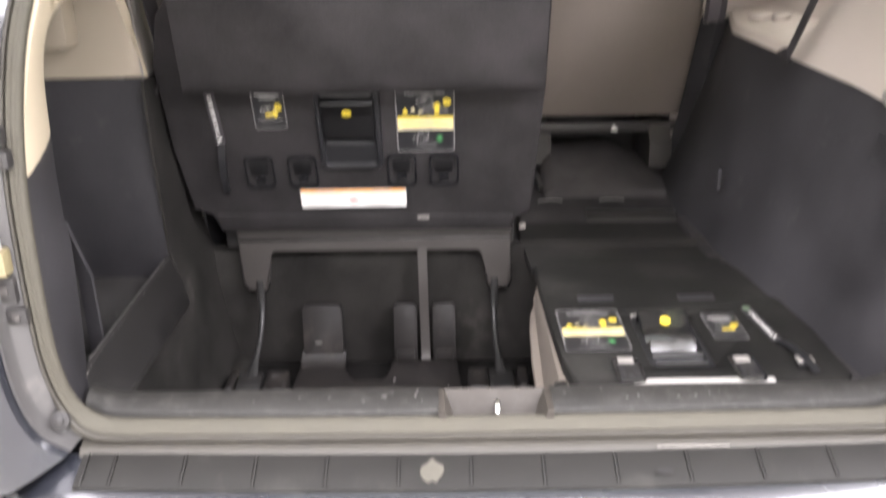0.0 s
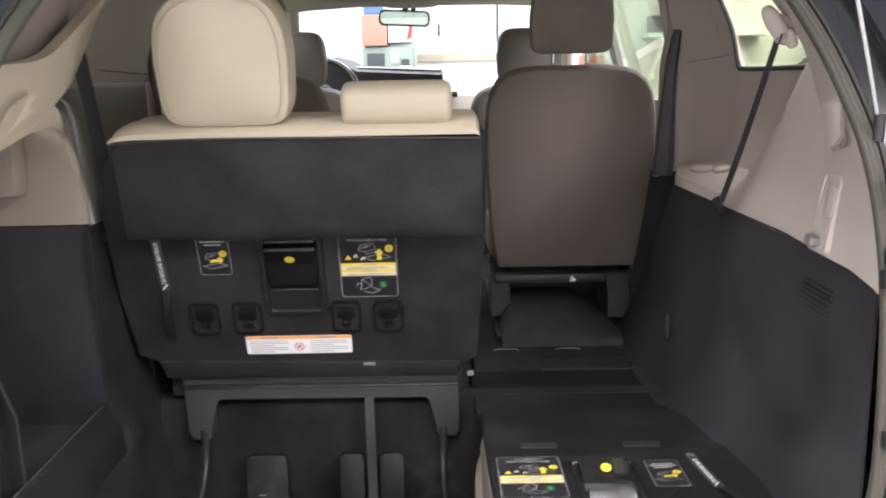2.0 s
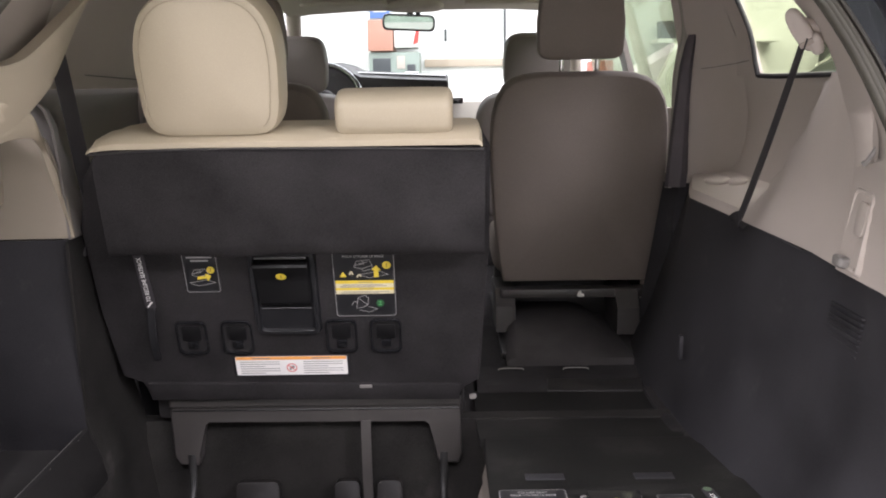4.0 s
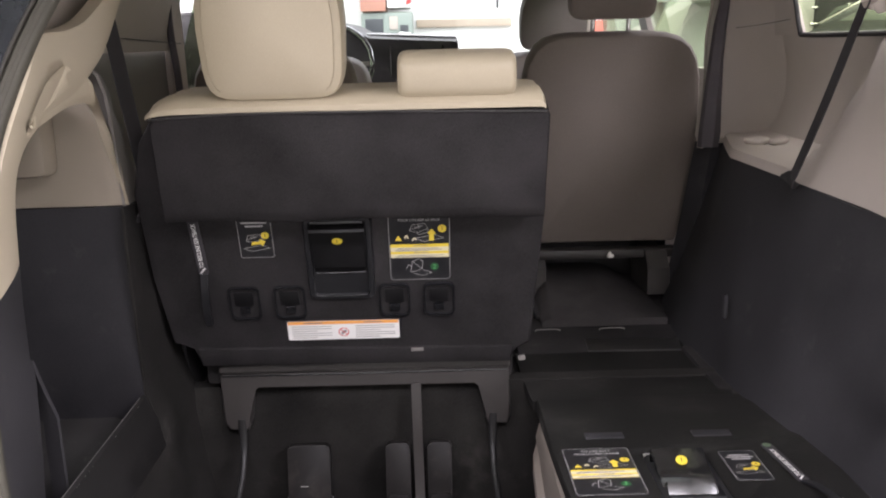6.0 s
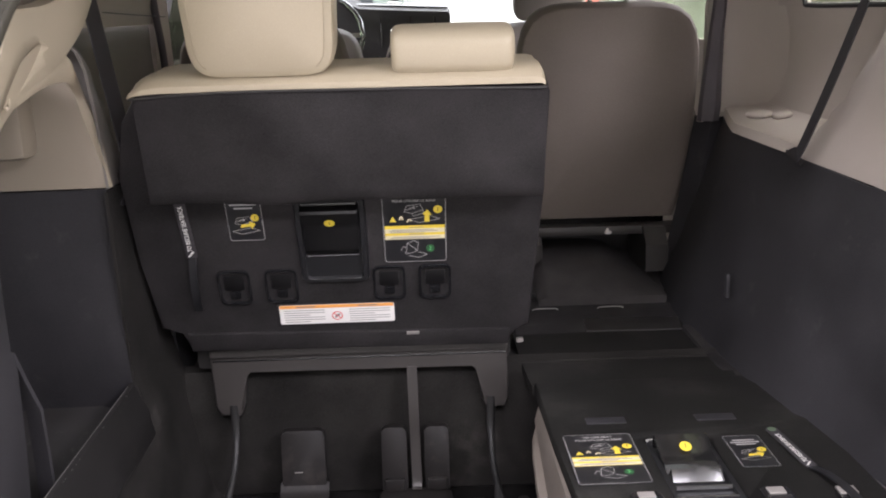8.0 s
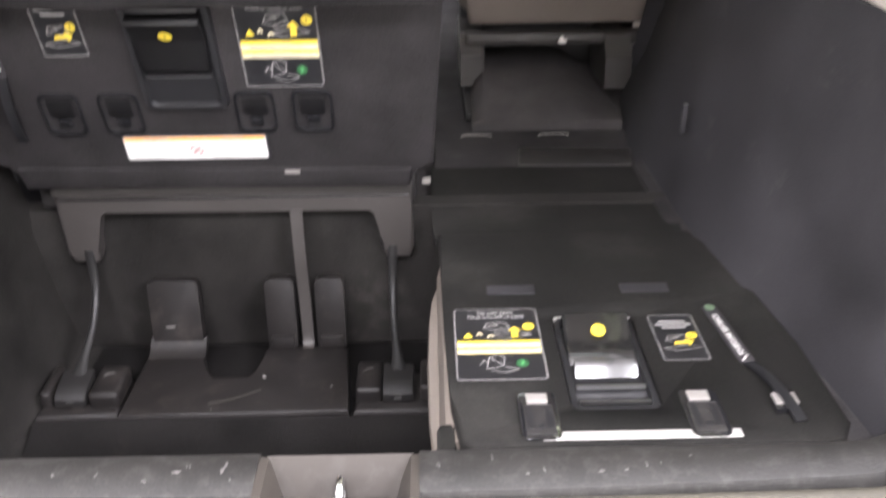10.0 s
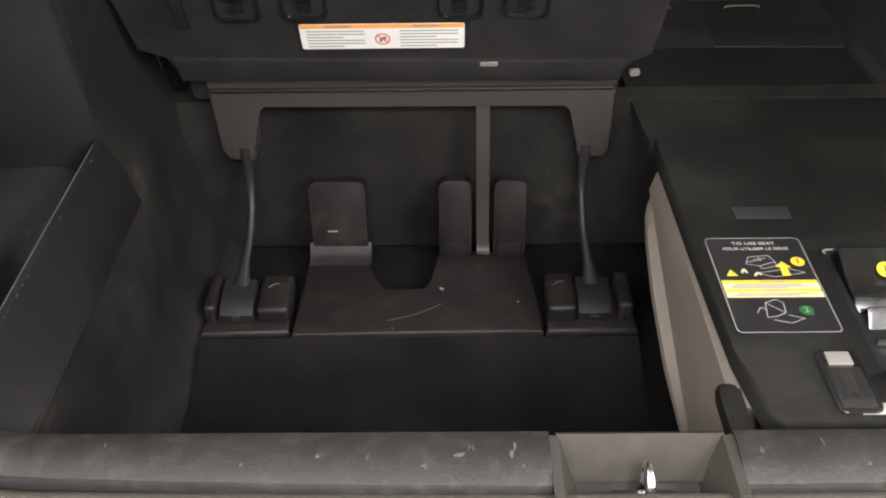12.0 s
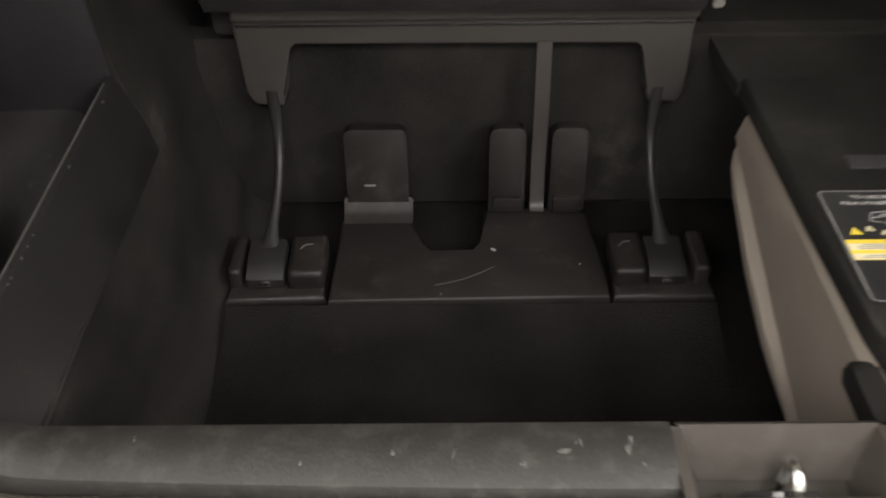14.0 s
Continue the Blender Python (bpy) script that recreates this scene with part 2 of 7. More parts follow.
POST_PAINT = mat("pale_green_paint", (0.62, 0.64, 0.54), 0.6, vary=0.08, scale=3, grain=200, bump=0.1)
WALL_PAINT = mat("white_wall_paint", (0.80, 0.81, 0.78), 0.7, vary=0.05, scale=1.5, grain=120, bump=0.15, depth=0.001)
FLOOR_PAINT = mat("grey_floor_paint", (0.38, 0.37, 0.345), 0.45, vary=0.15, scale=1.2, grain=60, bump=0.1, depth=0.001, stain=((0.3, 0.28, 0.26), 0.6, 1.7, 0.5))
CABINET_RED = mat("red_brown_laminate", (0.44, 0.22, 0.16), 0.5, vary=0.1, scale=5, grain=200, bump=0.1)
RED_CRATE = mat("faded_red_crate", (0.42, 0.13, 0.08), 0.6, vary=0.15, scale=8, grain=200, bump=0.1)
CABINET_GREEN = mat("dark_green_metal", (0.24, 0.285, 0.25), 0.45, vary=0.2, scale=6, grain=200, bump=0.1)
BENCH_TAN = mat("tan_rail", (0.42, 0.34, 0.26), 0.6, vary=0.12, scale=6, grain=200, bump=0.1)
BLUE_SIGN = mat("blue_sign", (0.12, 0.22, 0.55), 0.5, vary=0.1, scale=6, grain=200, bump=0.05)
DARK_KIT = mat("dark_equipment", (0.04, 0.045, 0.05), 0.5, vary=0.2, scale=6, grain=200, bump=0.1)


# ---- mesh helpers ----
def thing(name, at, label, category, group="", kind=""):
    ob = new(name)
    ob.empty_display_size = 0.05
    ob.matrix_basis = Matrix.Translation(at)
    return tagged(ob, label, category, group, kind)


def part(name, bm, material, parent=None, label="", smooth=True, mods=()):
    me = bpy.data.meshes.new(name)
    bmesh.ops.recalc_face_normals(bm, faces=bm.faces)
    bm.to_mesh(me)
    bm.free()
    me.materials.append(material)
    if smooth:
        me.polygons.foreach_set("use_smooth", [True] * len(me.polygons))
        me.set_sharp_from_angle(angle=radians(38))
    ob = new(name, me)
    if parent is not None:
        ob.parent = parent
        if parent.parent is None and parent.data is None:
            ob.matrix_parent_inverse = parent.matrix_basis.inverted()
    if label:
        ob["label"] = label
    return ob


def carve(ob, bm):
    """Cuts the solid bm out of the mesh of ob."""
    cutter = part("cutter", bm, ob.data.materials[0])
    cut = ob.modifiers.new("cut", "BOOLEAN")
    cut.operation, cut.object, cut.solver = "DIFFERENCE", cutter, "EXACT"
    whole = ob.data
    ob.data = bpy.data.meshes.new_from_object(ob.evaluated_get(bpy.context.evaluated_depsgraph_get()))
    ob.modifiers.clear()
    bpy.data.objects.remove(cutter)
    bpy.data.meshes.remove(whole)


def bevel(bm, width, segs=2):
    if width > 0:
        bmesh.ops.bevel(bm, geom=bm.edges[:], offset=width, segments=segs, profile=0.6, affect="EDGES", clamp_overlap=True)
    return bm


def box(x0, x1, y0, y1, z0, z1, r=0.0, segs=2, m=None):
    bm = bmesh.new()
    bmesh.ops.create_cube(bm, size=1)
    bmesh.ops.transform(bm, matrix=Matrix.Translation(((x0 + x1) / 2, (y0 + y1) / 2, (z0 + z1) / 2)) @ Matrix.Diagonal((abs(x1 - x0), abs(y1 - y0), abs(z1 - z0), 1)), verts=bm.verts)
    bevel(bm, r, segs)
    if m is not None:
        bmesh.ops.transform(bm, matrix=m, verts=bm.verts)
    return bm


def rounded(w, h, r, n=5, corners=(1, 1, 1, 1)):
    """Outline of a rounded rectangle about the origin; corners tl, tr, br, bl."""
    out = []
    spots = [(-1, 1, 90, 180, corners[0]), (-1, -1, 180, 270, corners[3]), (1, -1, 270, 360, corners[2]), (1, 1, 0, 90, corners[1])]
    for sx, sy, a0, a1, k in spots:
        rr = max(r * k, 1e-4)
        cx, cy = sx * (w / 2 - rr), sy * (h / 2 - rr)
        for i in range(n + 1):
            a = radians(a0 + (a1 - a0) * i / n)
            out.append((cx + rr * math.cos(a), cy + rr * math.sin(a)))
    return out


def prism(outline, d0, d1, m=None, r=0.0, segs=2):
    """Solid between two copies of a 2D outline at depths d0 and d1 along local z."""
    bm = bmesh.new()
    lo = [bm.verts.new((x, y, d0)) for x, y in outline]
    hi = [bm.verts.new((x, y, d1)) for x, y in outline]
    n = len(outline)
    bm.faces.new(lo)
    top = bm.faces.new(hi)
    for i in range(n):
        bm.faces.new((lo[i], lo[(i + 1) % n], hi[(i + 1) % n], hi[i]))
    if r > 0:
        bmesh.ops.bevel(bm, geom=list(top.edges), offset=r, segments=segs, profile=0.5, affect="EDGES", clamp_overlap=True)
    if m is not None:
        bmesh.ops.transform(bm, matrix=m, verts=bm.verts)
    return bm


def join(*bms):
    out = bmesh.new()
    for b in bms:
        me = bpy.data.meshes.new("tmp")
        b.to_mesh(me)
        b.free()
        out.from_mesh(me)
        bpy.data.meshes.remove(me)
    return out


def loft(rows, thick=0.0, closed=False, caps=False, away=None):
    """Sheet through rows of points; thick gives it a second skin, pushed along away or the sheet's own normal."""
    bm = bmesh.new()
    grid = [[bm.verts.new(p) for p in row] for row in rows]
    for a, b in zip(grid, grid[1:]):
        k = len(a)
        for i in range(k if closed else k - 1):
            j = (i + 1) % k
            bm.faces.new((a[i], a[j], b[j], b[i]))
    if caps:
        bm.faces.new(grid[0])
        bm.faces.new(grid[-1])
    if thick:
        if away is not None:
            push = Vector(away) * thick
            geom = bmesh.ops.extrude_face_region(bm, geom=bm.faces[:])
            bmesh.ops.translate(bm, vec=push, verts=[g for g in geom["geom"] if isinstance(g, bmesh.types.BMVert)])
        else:
            bmesh.ops.recalc_face_normals(bm, faces=bm.faces)
            bmesh.ops.solidify(bm, geom=bm.faces[:], thickness=thick)
    return bm


def smooth_line(pts, n=6):
    """Catmull-Rom line through a few points."""
    pts = [Vector(p) for p in pts]
    out = []
    for i in range(len(pts) - 1):
        p0, p1, p2, p3 = pts[max(i - 1, 0)], pts[i], pts[i + 1], pts[min(i + 2, len(pts) - 1)]
        for k in range(n):
            t = k / n
            out.append(0.5 * (2 * p1 + (p2 - p0) * t + (2 * p0 - 5 * p1 + 4 * p2 - p3) * t * t + (3 * p1 - p0 - 3 * p2 + p3) * t ** 3))
    out.append(pts[-1])
    return out


def sweep(line, outline, side=None, closed=False):
    """A 2D outline carried along a line; side: a fixed direction for the outline's x."""
    line = [Vector(p) for p in line]
    rows = []
    for i, p in enumerate(line):
        if closed:
            d = (line[(i + 1) % len(line)] - line[i - 1]).normalized()
        else:
            d = (line[min(i + 1, len(line) - 1)] - line[max(i - 1, 0)]).normalized()
        s = Vector(side) if side is not None else (Vector((0, 0, 1)) if abs(d.z) < 0.9 else Vector((1, 0, 0)))
        s = (s - d * s.dot(d)).normalized()
        u = d.cross(s)
        rows.append([p + s * a + u * b for a, b in outline])
    if closed:
        rows.append(rows[0])
    return loft(rows, closed=True, caps=not closed)


def circle(r, n=10):
    return [(r * math.cos(2 * math.pi * i / n), r * math.sin(2 * math.pi * i / n)) for i in range(n)]


def tube(line, r, n=10):
    return sweep(line, circle(r, n))


def strap(line, width, thick, side):
    return sweep(line, [(-width / 2, -thick / 2), (width / 2, -thick / 2), (width / 2, thick / 2), (-width / 2, thick / 2)], side)


def pillow(sx, sy, sz, m=None, power=4.0, cuts=9, taper=0.0, pz=None):
    """Soft block: a cube blown towards a superellipsoid; taper narrows its bottom."""
    bm = bmesh.new()
    bmesh.ops.create_cube(bm, size=2)
    bmesh.ops.subdivide_edges(bm, edges=bm.edges[:], cuts=cuts, use_grid_fill=True)
    for v in bm.verts:
        c = v.co
        c.x, c.y, c.z = [math.sin(q * math.pi / 4) / math.sin(math.pi / 4) for q in c]
        k = (abs(c.x) ** power + abs(c.y) ** power + abs(c.z) ** power) ** (1 / power)
        c /= k
        c.x *= 1 + taper * c.z
    bmesh.ops.transform(bm, matrix=(m or Matrix()) @ Matrix.Diagonal((sx / 2, sy / 2, sz / 2, 1)), verts=bm.verts)
    return bm


def text_mesh(name, words, size, m, material, parent, label="", squeeze=1.0):
    cu = bpy.data.curves.new(name, "FONT")
    cu.body, cu.size, cu.align_x, cu.align_y, cu.extrude = words, size, "CENTER", "CENTER", 0.0002
    tmp = new("tmp_text", cu)
    me = bpy.data.meshes.new_from_object(tmp.evaluated_get(bpy.context.evaluated_depsgraph_get()))
    bpy.data.objects.remove(tmp)
    me.transform(m @ Matrix.Diagonal((squeeze, 1, 1, 1)))
    me.materials.append(material)
    me.name = name
    ob = new(name, me)
    ob.parent = parent
    if parent.parent is None and parent.data is None:
        ob.matrix_parent_inverse = parent.matrix_basis.inverted()
    if label:
        ob["label"] = label
    return ob


def plane_frame(at, right, up):
    right, up = Vector(right).normalized(), Vector(up).normalized()
    out = right.cross(up)
    return Matrix(((right.x, up.x, out.x, at[0]), (right.y, up.y, out.y, at[1]), (right.z, up.z, out.z, at[2]), (0, 0, 0, 1)))


def flat(outline, lift, m, thick=0.0004):
    return prism(outline, lift, lift + thick, m)


def bar(x0, x1, y0, y1):
    return [(x0, y0), (x1, y0), (x1, y1), (x0, y1)]


# ================= the room =================
RX0, RX1, RY0, RY1, RH = -6.5, 7.0, -6.5, 9.6, 4.0
part("ground", box(RX0 - 0.3, RX1 + 0.3, RY0 - 0.3, RY1 + 0.3, -0.2, 0.0), FLOOR_PAINT, label="smooth grey painted workshop floor")
part("wall_north", box(RX0, RX1, RY1, RY1 + 0.2, 0, RH), WALL_PAINT, label="plain white painted workshop wall")
part("wall_south", box(RX0, RX1, RY0 - 0.2, RY0, 0, RH), WALL_PAINT, label="plain white painted workshop wall")
part("wall_west", box(RX0 - 0.2, RX0, RY0, RY1, 0, RH), WALL_PAINT, label="plain white painted workshop wall")
part("wall_east", box(RX1, RX1 + 0.2, RY0, RY1, 0, RH), WALL_PAINT, label="plain white painted workshop wall")
part("ceiling", box(RX0, RX1, RY0, RY1, RH, RH + 0.2), WALL_PAINT, label="plain white workshop ceiling")
for nm, cat in (("ground", "floor"), ("wall_north", "wall"), ("wall_south", "wall"), ("wall_west", "wall"), ("wall_east", "wall"), ("ceiling", "ceiling")):
    tagged(bpy.data.objects[nm], category=cat, kind="structure")
for lx in (-3.2, 0.2, 3.6):
    for ly in (-1.8, 1.6, 6.4):
        fixture = thing("ceiling_light", (lx, ly, RH), "white rectangular ceiling light of the workshop", "ceiling light", "ceiling lights")
        part("housing", box(lx - 1.14, lx + 1.14, ly - 1.54, ly + 1.54, 3.93, 4.0, 0.01), WALL_PAINT, fixture)
        for ex in (-1.13, 1.13):
            part("rim", box(lx + ex - 0.02, lx + ex + 0.02, ly - 1.54, ly + 1.54, 3.895, 3.93), WALL_PAINT, fixture)

# ================= the van: shell =================
van = thing("minivan", (CX, 3.2, 0.0), "slate-blue minivan with its tailgate open, interior seen from behind", "minivan")


def bow(x, y0, deep):
    """The rear of the van bows backwards: y at x for a line that is y0 at the middle."""
    return y0 + deep * ((x - CX) / 0.69) ** 2


def wrap(x, y):
    """The bumper turns forwards at its ends."""
    return bow(x, y, 0.02) + 4.2 * max(abs(x - CX) - 0.655, 0) ** 2


def run(profile, x0, x1, deep, n=24):
    """A (y, z) profile carried across the van along the bow."""
    rows = []
    for i in range(n + 1):
        x = x0 + (x1 - x0) * i / n
        rows.append([(x, bow(x, y, deep), z) for y, z in profile])
    return loft(rows)


NOTCH0, NOTCH1 = 0.064, 0.236
# scuff plate over the sill, in two lengths beside the latch recess
SCUFF = [(1.372, 0.52), (1.372, 0.615), (1.366, 0.628), (1.350, 0.632), (1.318, 0.628), (1.304, 0.621), (1.299, 0.608), (1.299, 0.52)]
for x0, x1, side in ((-0.53, NOTCH0 - 0.008, 0), (NOTCH1 + 0.008, 0.815, 1)):
    rows = []
    for i in range(15):
        x = x0 + (x1 - x0) * i / 14
        far = max(0, abs(x - CX) / 0.68 - 0.9) / 0.1
        rows.append([(x, bow(x, y, 0.018 if y < 1.34 else 0.0), z + 0.022 * far * far) for y, z in SCUFF])
    part("scuff_plate", loft(rows, caps=True), SILL_PLASTIC, van, "scuffed dark plastic plate over the tailgate sill")
# pale scuffs on the plate
rng = random.Random(33)
plates = [ob for ob in van.children if ob.name.startswith("scuff_plate")]
for i in range(22):
    x = rng.choice((rng.uniform(-0.42, 0.04), rng.uniform(-0.15, 0.03), rng.uniform(0.26, 0.66)))
    g = rng.random()
    y, z = 1.318 + 0.030 * g, 0.6285 + 0.0040 * g
    y = bow(x, y, 0.018 if y < 1.34 else 0.0)
    a, c = rng.uniform(0.0012, 0.005), rng.uniform(0.0006, 0.0022)
    ring = [(a * math.cos(t) * (1 + 0.4 * math.sin(3 * t + i)), c * math.sin(t) * (1 + 0.4 * math.cos(2 * t + i))) for t in [k * math.pi / 5 for k in range(10)]]
    part("scuff_mark", prism(ring, -0.0010, 0.0006, pose(x, y, z, 7, 0, rng.choice((80, 95, 100, 20, 0)))), WORN_EDGE, plates[0 if x < 0.15 else 1])
# recess for the latch
rec = [(NOTCH0 - 0.008, 0.627), (NOTCH0 + 0.002, 0.625), (NOTCH0 + 0.022, 0.582), (NOTCH1 - 0.022, 0.582), (NOTCH1 - 0.002, 0.625), (NOTCH1 + 0.008, 0.627)]
recess = part("latch_recess", loft([[(x, 1.362, z) for x, z in rec], [(x, 1.335, z - 0.012 * (z < 0.6)) for x, z in rec], [(x, 1.288, z - 0.016 * (z < 0.6)) for x, z in rec], [(x, 1.286, 0.55) for x, z in rec]], thick=0.003), NOTCH_PLASTIC, van, "pale grey plastic latch recess in the sill")
part("recess_back", loft([[(NOTCH0, 1.371, 0.620), (NOTCH1, 1.371, 0.620)], [(NOTCH0, 1.364, 0.626), (NOTCH1, 1.364, 0.626)], [(NOTCH0 + 0.020, 1.340, 0.578), (NOTCH1 - 0.020, 1.340, 0.578)]], thick=0.002), NOTCH_PLASTIC, recess)
loop = smooth_line([(0.153, 1.336, 0.572), (0.153, 1.335, 0.606), (0.153, 1.331, 0.617), (0.153, 1.322, 0.621), (0.153, 1.312, 0.617), (0.153, 1.307, 0.606), (0.153, 1.306, 0.572)], 4)
part("striker", tube(loop, 0.0056), CHROME, recess, "bright steel latch striker loop")
part("striker_plate", box(0.12, 0.185, 1.292, 1.328, 0.573, 0.582, 0.003), GLOSS_BLACK, recess)
rng = random.Random(9)
for i in range(14):
    r = rng.uniform(0.0012, 0.003)
    part("dirt_lump", pillow(r * 2.6, r * 2, r * 1.4, pose(rng.uniform(NOTCH0 + 0.025, NOTCH1 - 0.025), rng.uniform(1.315, 1.338), 0.5725 + r * 0.4, 0, 0, rng.uniform(0, 180)), 2.4, 2), DRIED_PAINT if i % 2 else NOTCH_PLASTIC, recess)
part("sill_channel", run([(1.300, 0.600), (1.280, 0.590), (1.262, 0.584), (1.254, 0.581), (1.247, 0.574), (1.247, 0.40)], -0.527, 0.81, 0.012), DUSTY_CHANNEL, van, "dusty painted channel behind the bumper")
# bumper with its ribbed step
rows = []
for i in range(61):
    x = -0.78 + 1.84 * i / 60
    drop = max(abs(x - CX) - 0.66, 0)
    rows.append([(x, wrap(x, y), z - (0.30 * drop if z > 0.5 and y < 1.2 else 0)) for y, z in ((1.250, 0.40), (1.250, 0.568), (1.245, 0.572), (1.180, 0.547), (1.166, 0.540), (1.154, 0.522), (1.14, 0.42), (1.16, 0.28), (1.20, 0.22))])
bumper = part("bumper", loft(rows), PAINT, van, "slate-blue painted rear bumper")
for k in range(-1, 12):
    x = -0.463 + 0.1139 * k
    wide = 0.1139 if k >= 0 else 0.046
    x += 0.1139 - wide
    rows = []
    for i in range(5):
        xx = x + 0.0035 + (wide - 0.007) * i / 4
        rows.append([(xx, bow(xx, y, 0.02), z) for y, z in ((1.244, 0.569), (1.242, 0.5765), (1.236, 0.5755), (1.190, 0.5570), (1.184, 0.5535), (1.183, 0.546))])
    part("step_pad", loft(rows, caps=True), BUMPER_STEP, bumper)
    rows = [[(xx, bow(xx, y, 0.02), z) for y, z in ((1.243, 0.5700), (1.240, 0.5785), (1.190, 0.5590), (1.184, 0.5500))] for xx in (x - 0.0012, x + 0.0012)]
    part("step_rib", loft(rows, caps=True), BUMPER_STEP, bumper)
part("step_groove", run([(1.2455, 0.568), (1.2445, 0.5760), (1.182, 0.5528), (1.180, 0.540)], -0.52, 0.94, 0.02), BUMPER_STEP, bumper)
dab = [(0.016 * math.cos(a) * (1 + 0.22 * math.sin(2 * a + 1)), 0.019 * math.sin(a) * (1.1 + 0.15 * math.sin(5 * a))) for a in [i * math.pi / 14 for i in range(28)]]
part("paint_dab", prism(dab, 0, 0.0012, pose(0.045, 1.212, 0.5660, 21)), DRIED_PAINT, bumper, "dab of dried pale paint")
dab2 = [(0.010 * math.cos(a) * 1.4, 0.007 * math.sin(a)) for a in [i * math.pi / 6 for i in range(12)]]
part("dirt_spot", prism(dab2, 0, 0.001, pose(0.408, 1.205, 0.5655, 21)), LIP_PLASTIC, bumper, "dark dirt spot")
part("channel_mark", box(0.405, 0.520, 1.2485, 1.2500, 0.580, 0.5822, 0.0004), PALE_TAB, van, "bright scratch on the channel")

# seal round the tailgate opening
SHIFT_R = 0.016
SEAL_L = [(-0.42, 1.297, 0.608), (-0.49, 1.297, 0.612), (-0.527, 1.293, 0.640), (-0.547, 1.285, 0.70), (-0.553, 1.28, 0.80), (-0.549, 1.28, 1.0), (-0.538, 1.29, 1.13), (-0.520, 1.31, 1.24), (-0.502, 1.355, 1.325), (-0.478, 1.425, 1.42), (-0.438, 1.50, 1.515), (-0.365, 1.60, 1.635), (-0.24, 1.665, 1.705), (CX, 1.68, 1.725)]
SEAL = SEAL_L + [(2 * CX - x + SHIFT_R, y, z) for x, y, z in SEAL_L[-2::-1]] + [(0.45, 1.294, 0.607), (CX, 1.292, 0.607), (-0.2, 1.294, 0.607)]
line = smooth_line(SEAL + SEAL[:1], 4)[:-1]
def seal_band(profile):
    """Rubber section carried round the opening: profile points are (outwards, proud)."""
    rows = []
    n = len(line)
    for i, p in enumerate(line):
        along = (line[(i + 1) % n] - line[i - 1]).normalized()
        out = Vector((p.x - CX, 0, (p.z - 1.1) * 0.9)).normalized()
        low = min(max((0.70 - p.z) / 0.07, 0), 1)
        slim = 0.74 + 0.26 * low
        away = (out + Vector((0, -0.35, 0))).lerp(Vector((out.x * 0.3, -0.93, -0.52)), low)
        face = along.cross(away).normalized()
        if face.y > 0 or face.z < -0.5:
            face = -face
        rows.append([p + away * (a * slim - 0.002 * (1 - low)) + face * h for a, h in profile])
    rows.append(rows[0])
    return loft(rows, closed=True)


part("door_seal", seal_band([(-0.010, -0.004), (-0.008, 0.003), (-0.004, 0.0062), (0.001, 0.0070), (0.004, 0.0060), (0.006, 0.0066), (0.010, 0.0064), (0.0125, 0.0050), (0.0145, 0.0056), (0.019, 0.0050), (0.021, 0.0030), (0.021, -0.006)]), RUBBER, van, "dusty grey-beige rubber door seal")
part("seal_lip", seal_band([(0.0215, -0.005), (0.0220, 0.0035), (0.0250, 0.0065), (0.0285, 0.0066), (0.0310, 0.0040), (0.0320, -0.005)]), DUSTY_CHANNEL, van, "paler outer bead of the rubber seal")


def jamb_ring(offsets, sel):
    """Body shell outside the seal: rows of the seal line pushed outwards."""
    rows = []
    for out_by, back_by in offsets:
        row = []
        for p in sel:
            o = Vector((p.x - CX, 0, (p.z - 1.1) * 0.75)).normalized()
            row.append(p + o * out_by + Vector((0, -back_by, 0)))
        rows.append(row)
    return rows


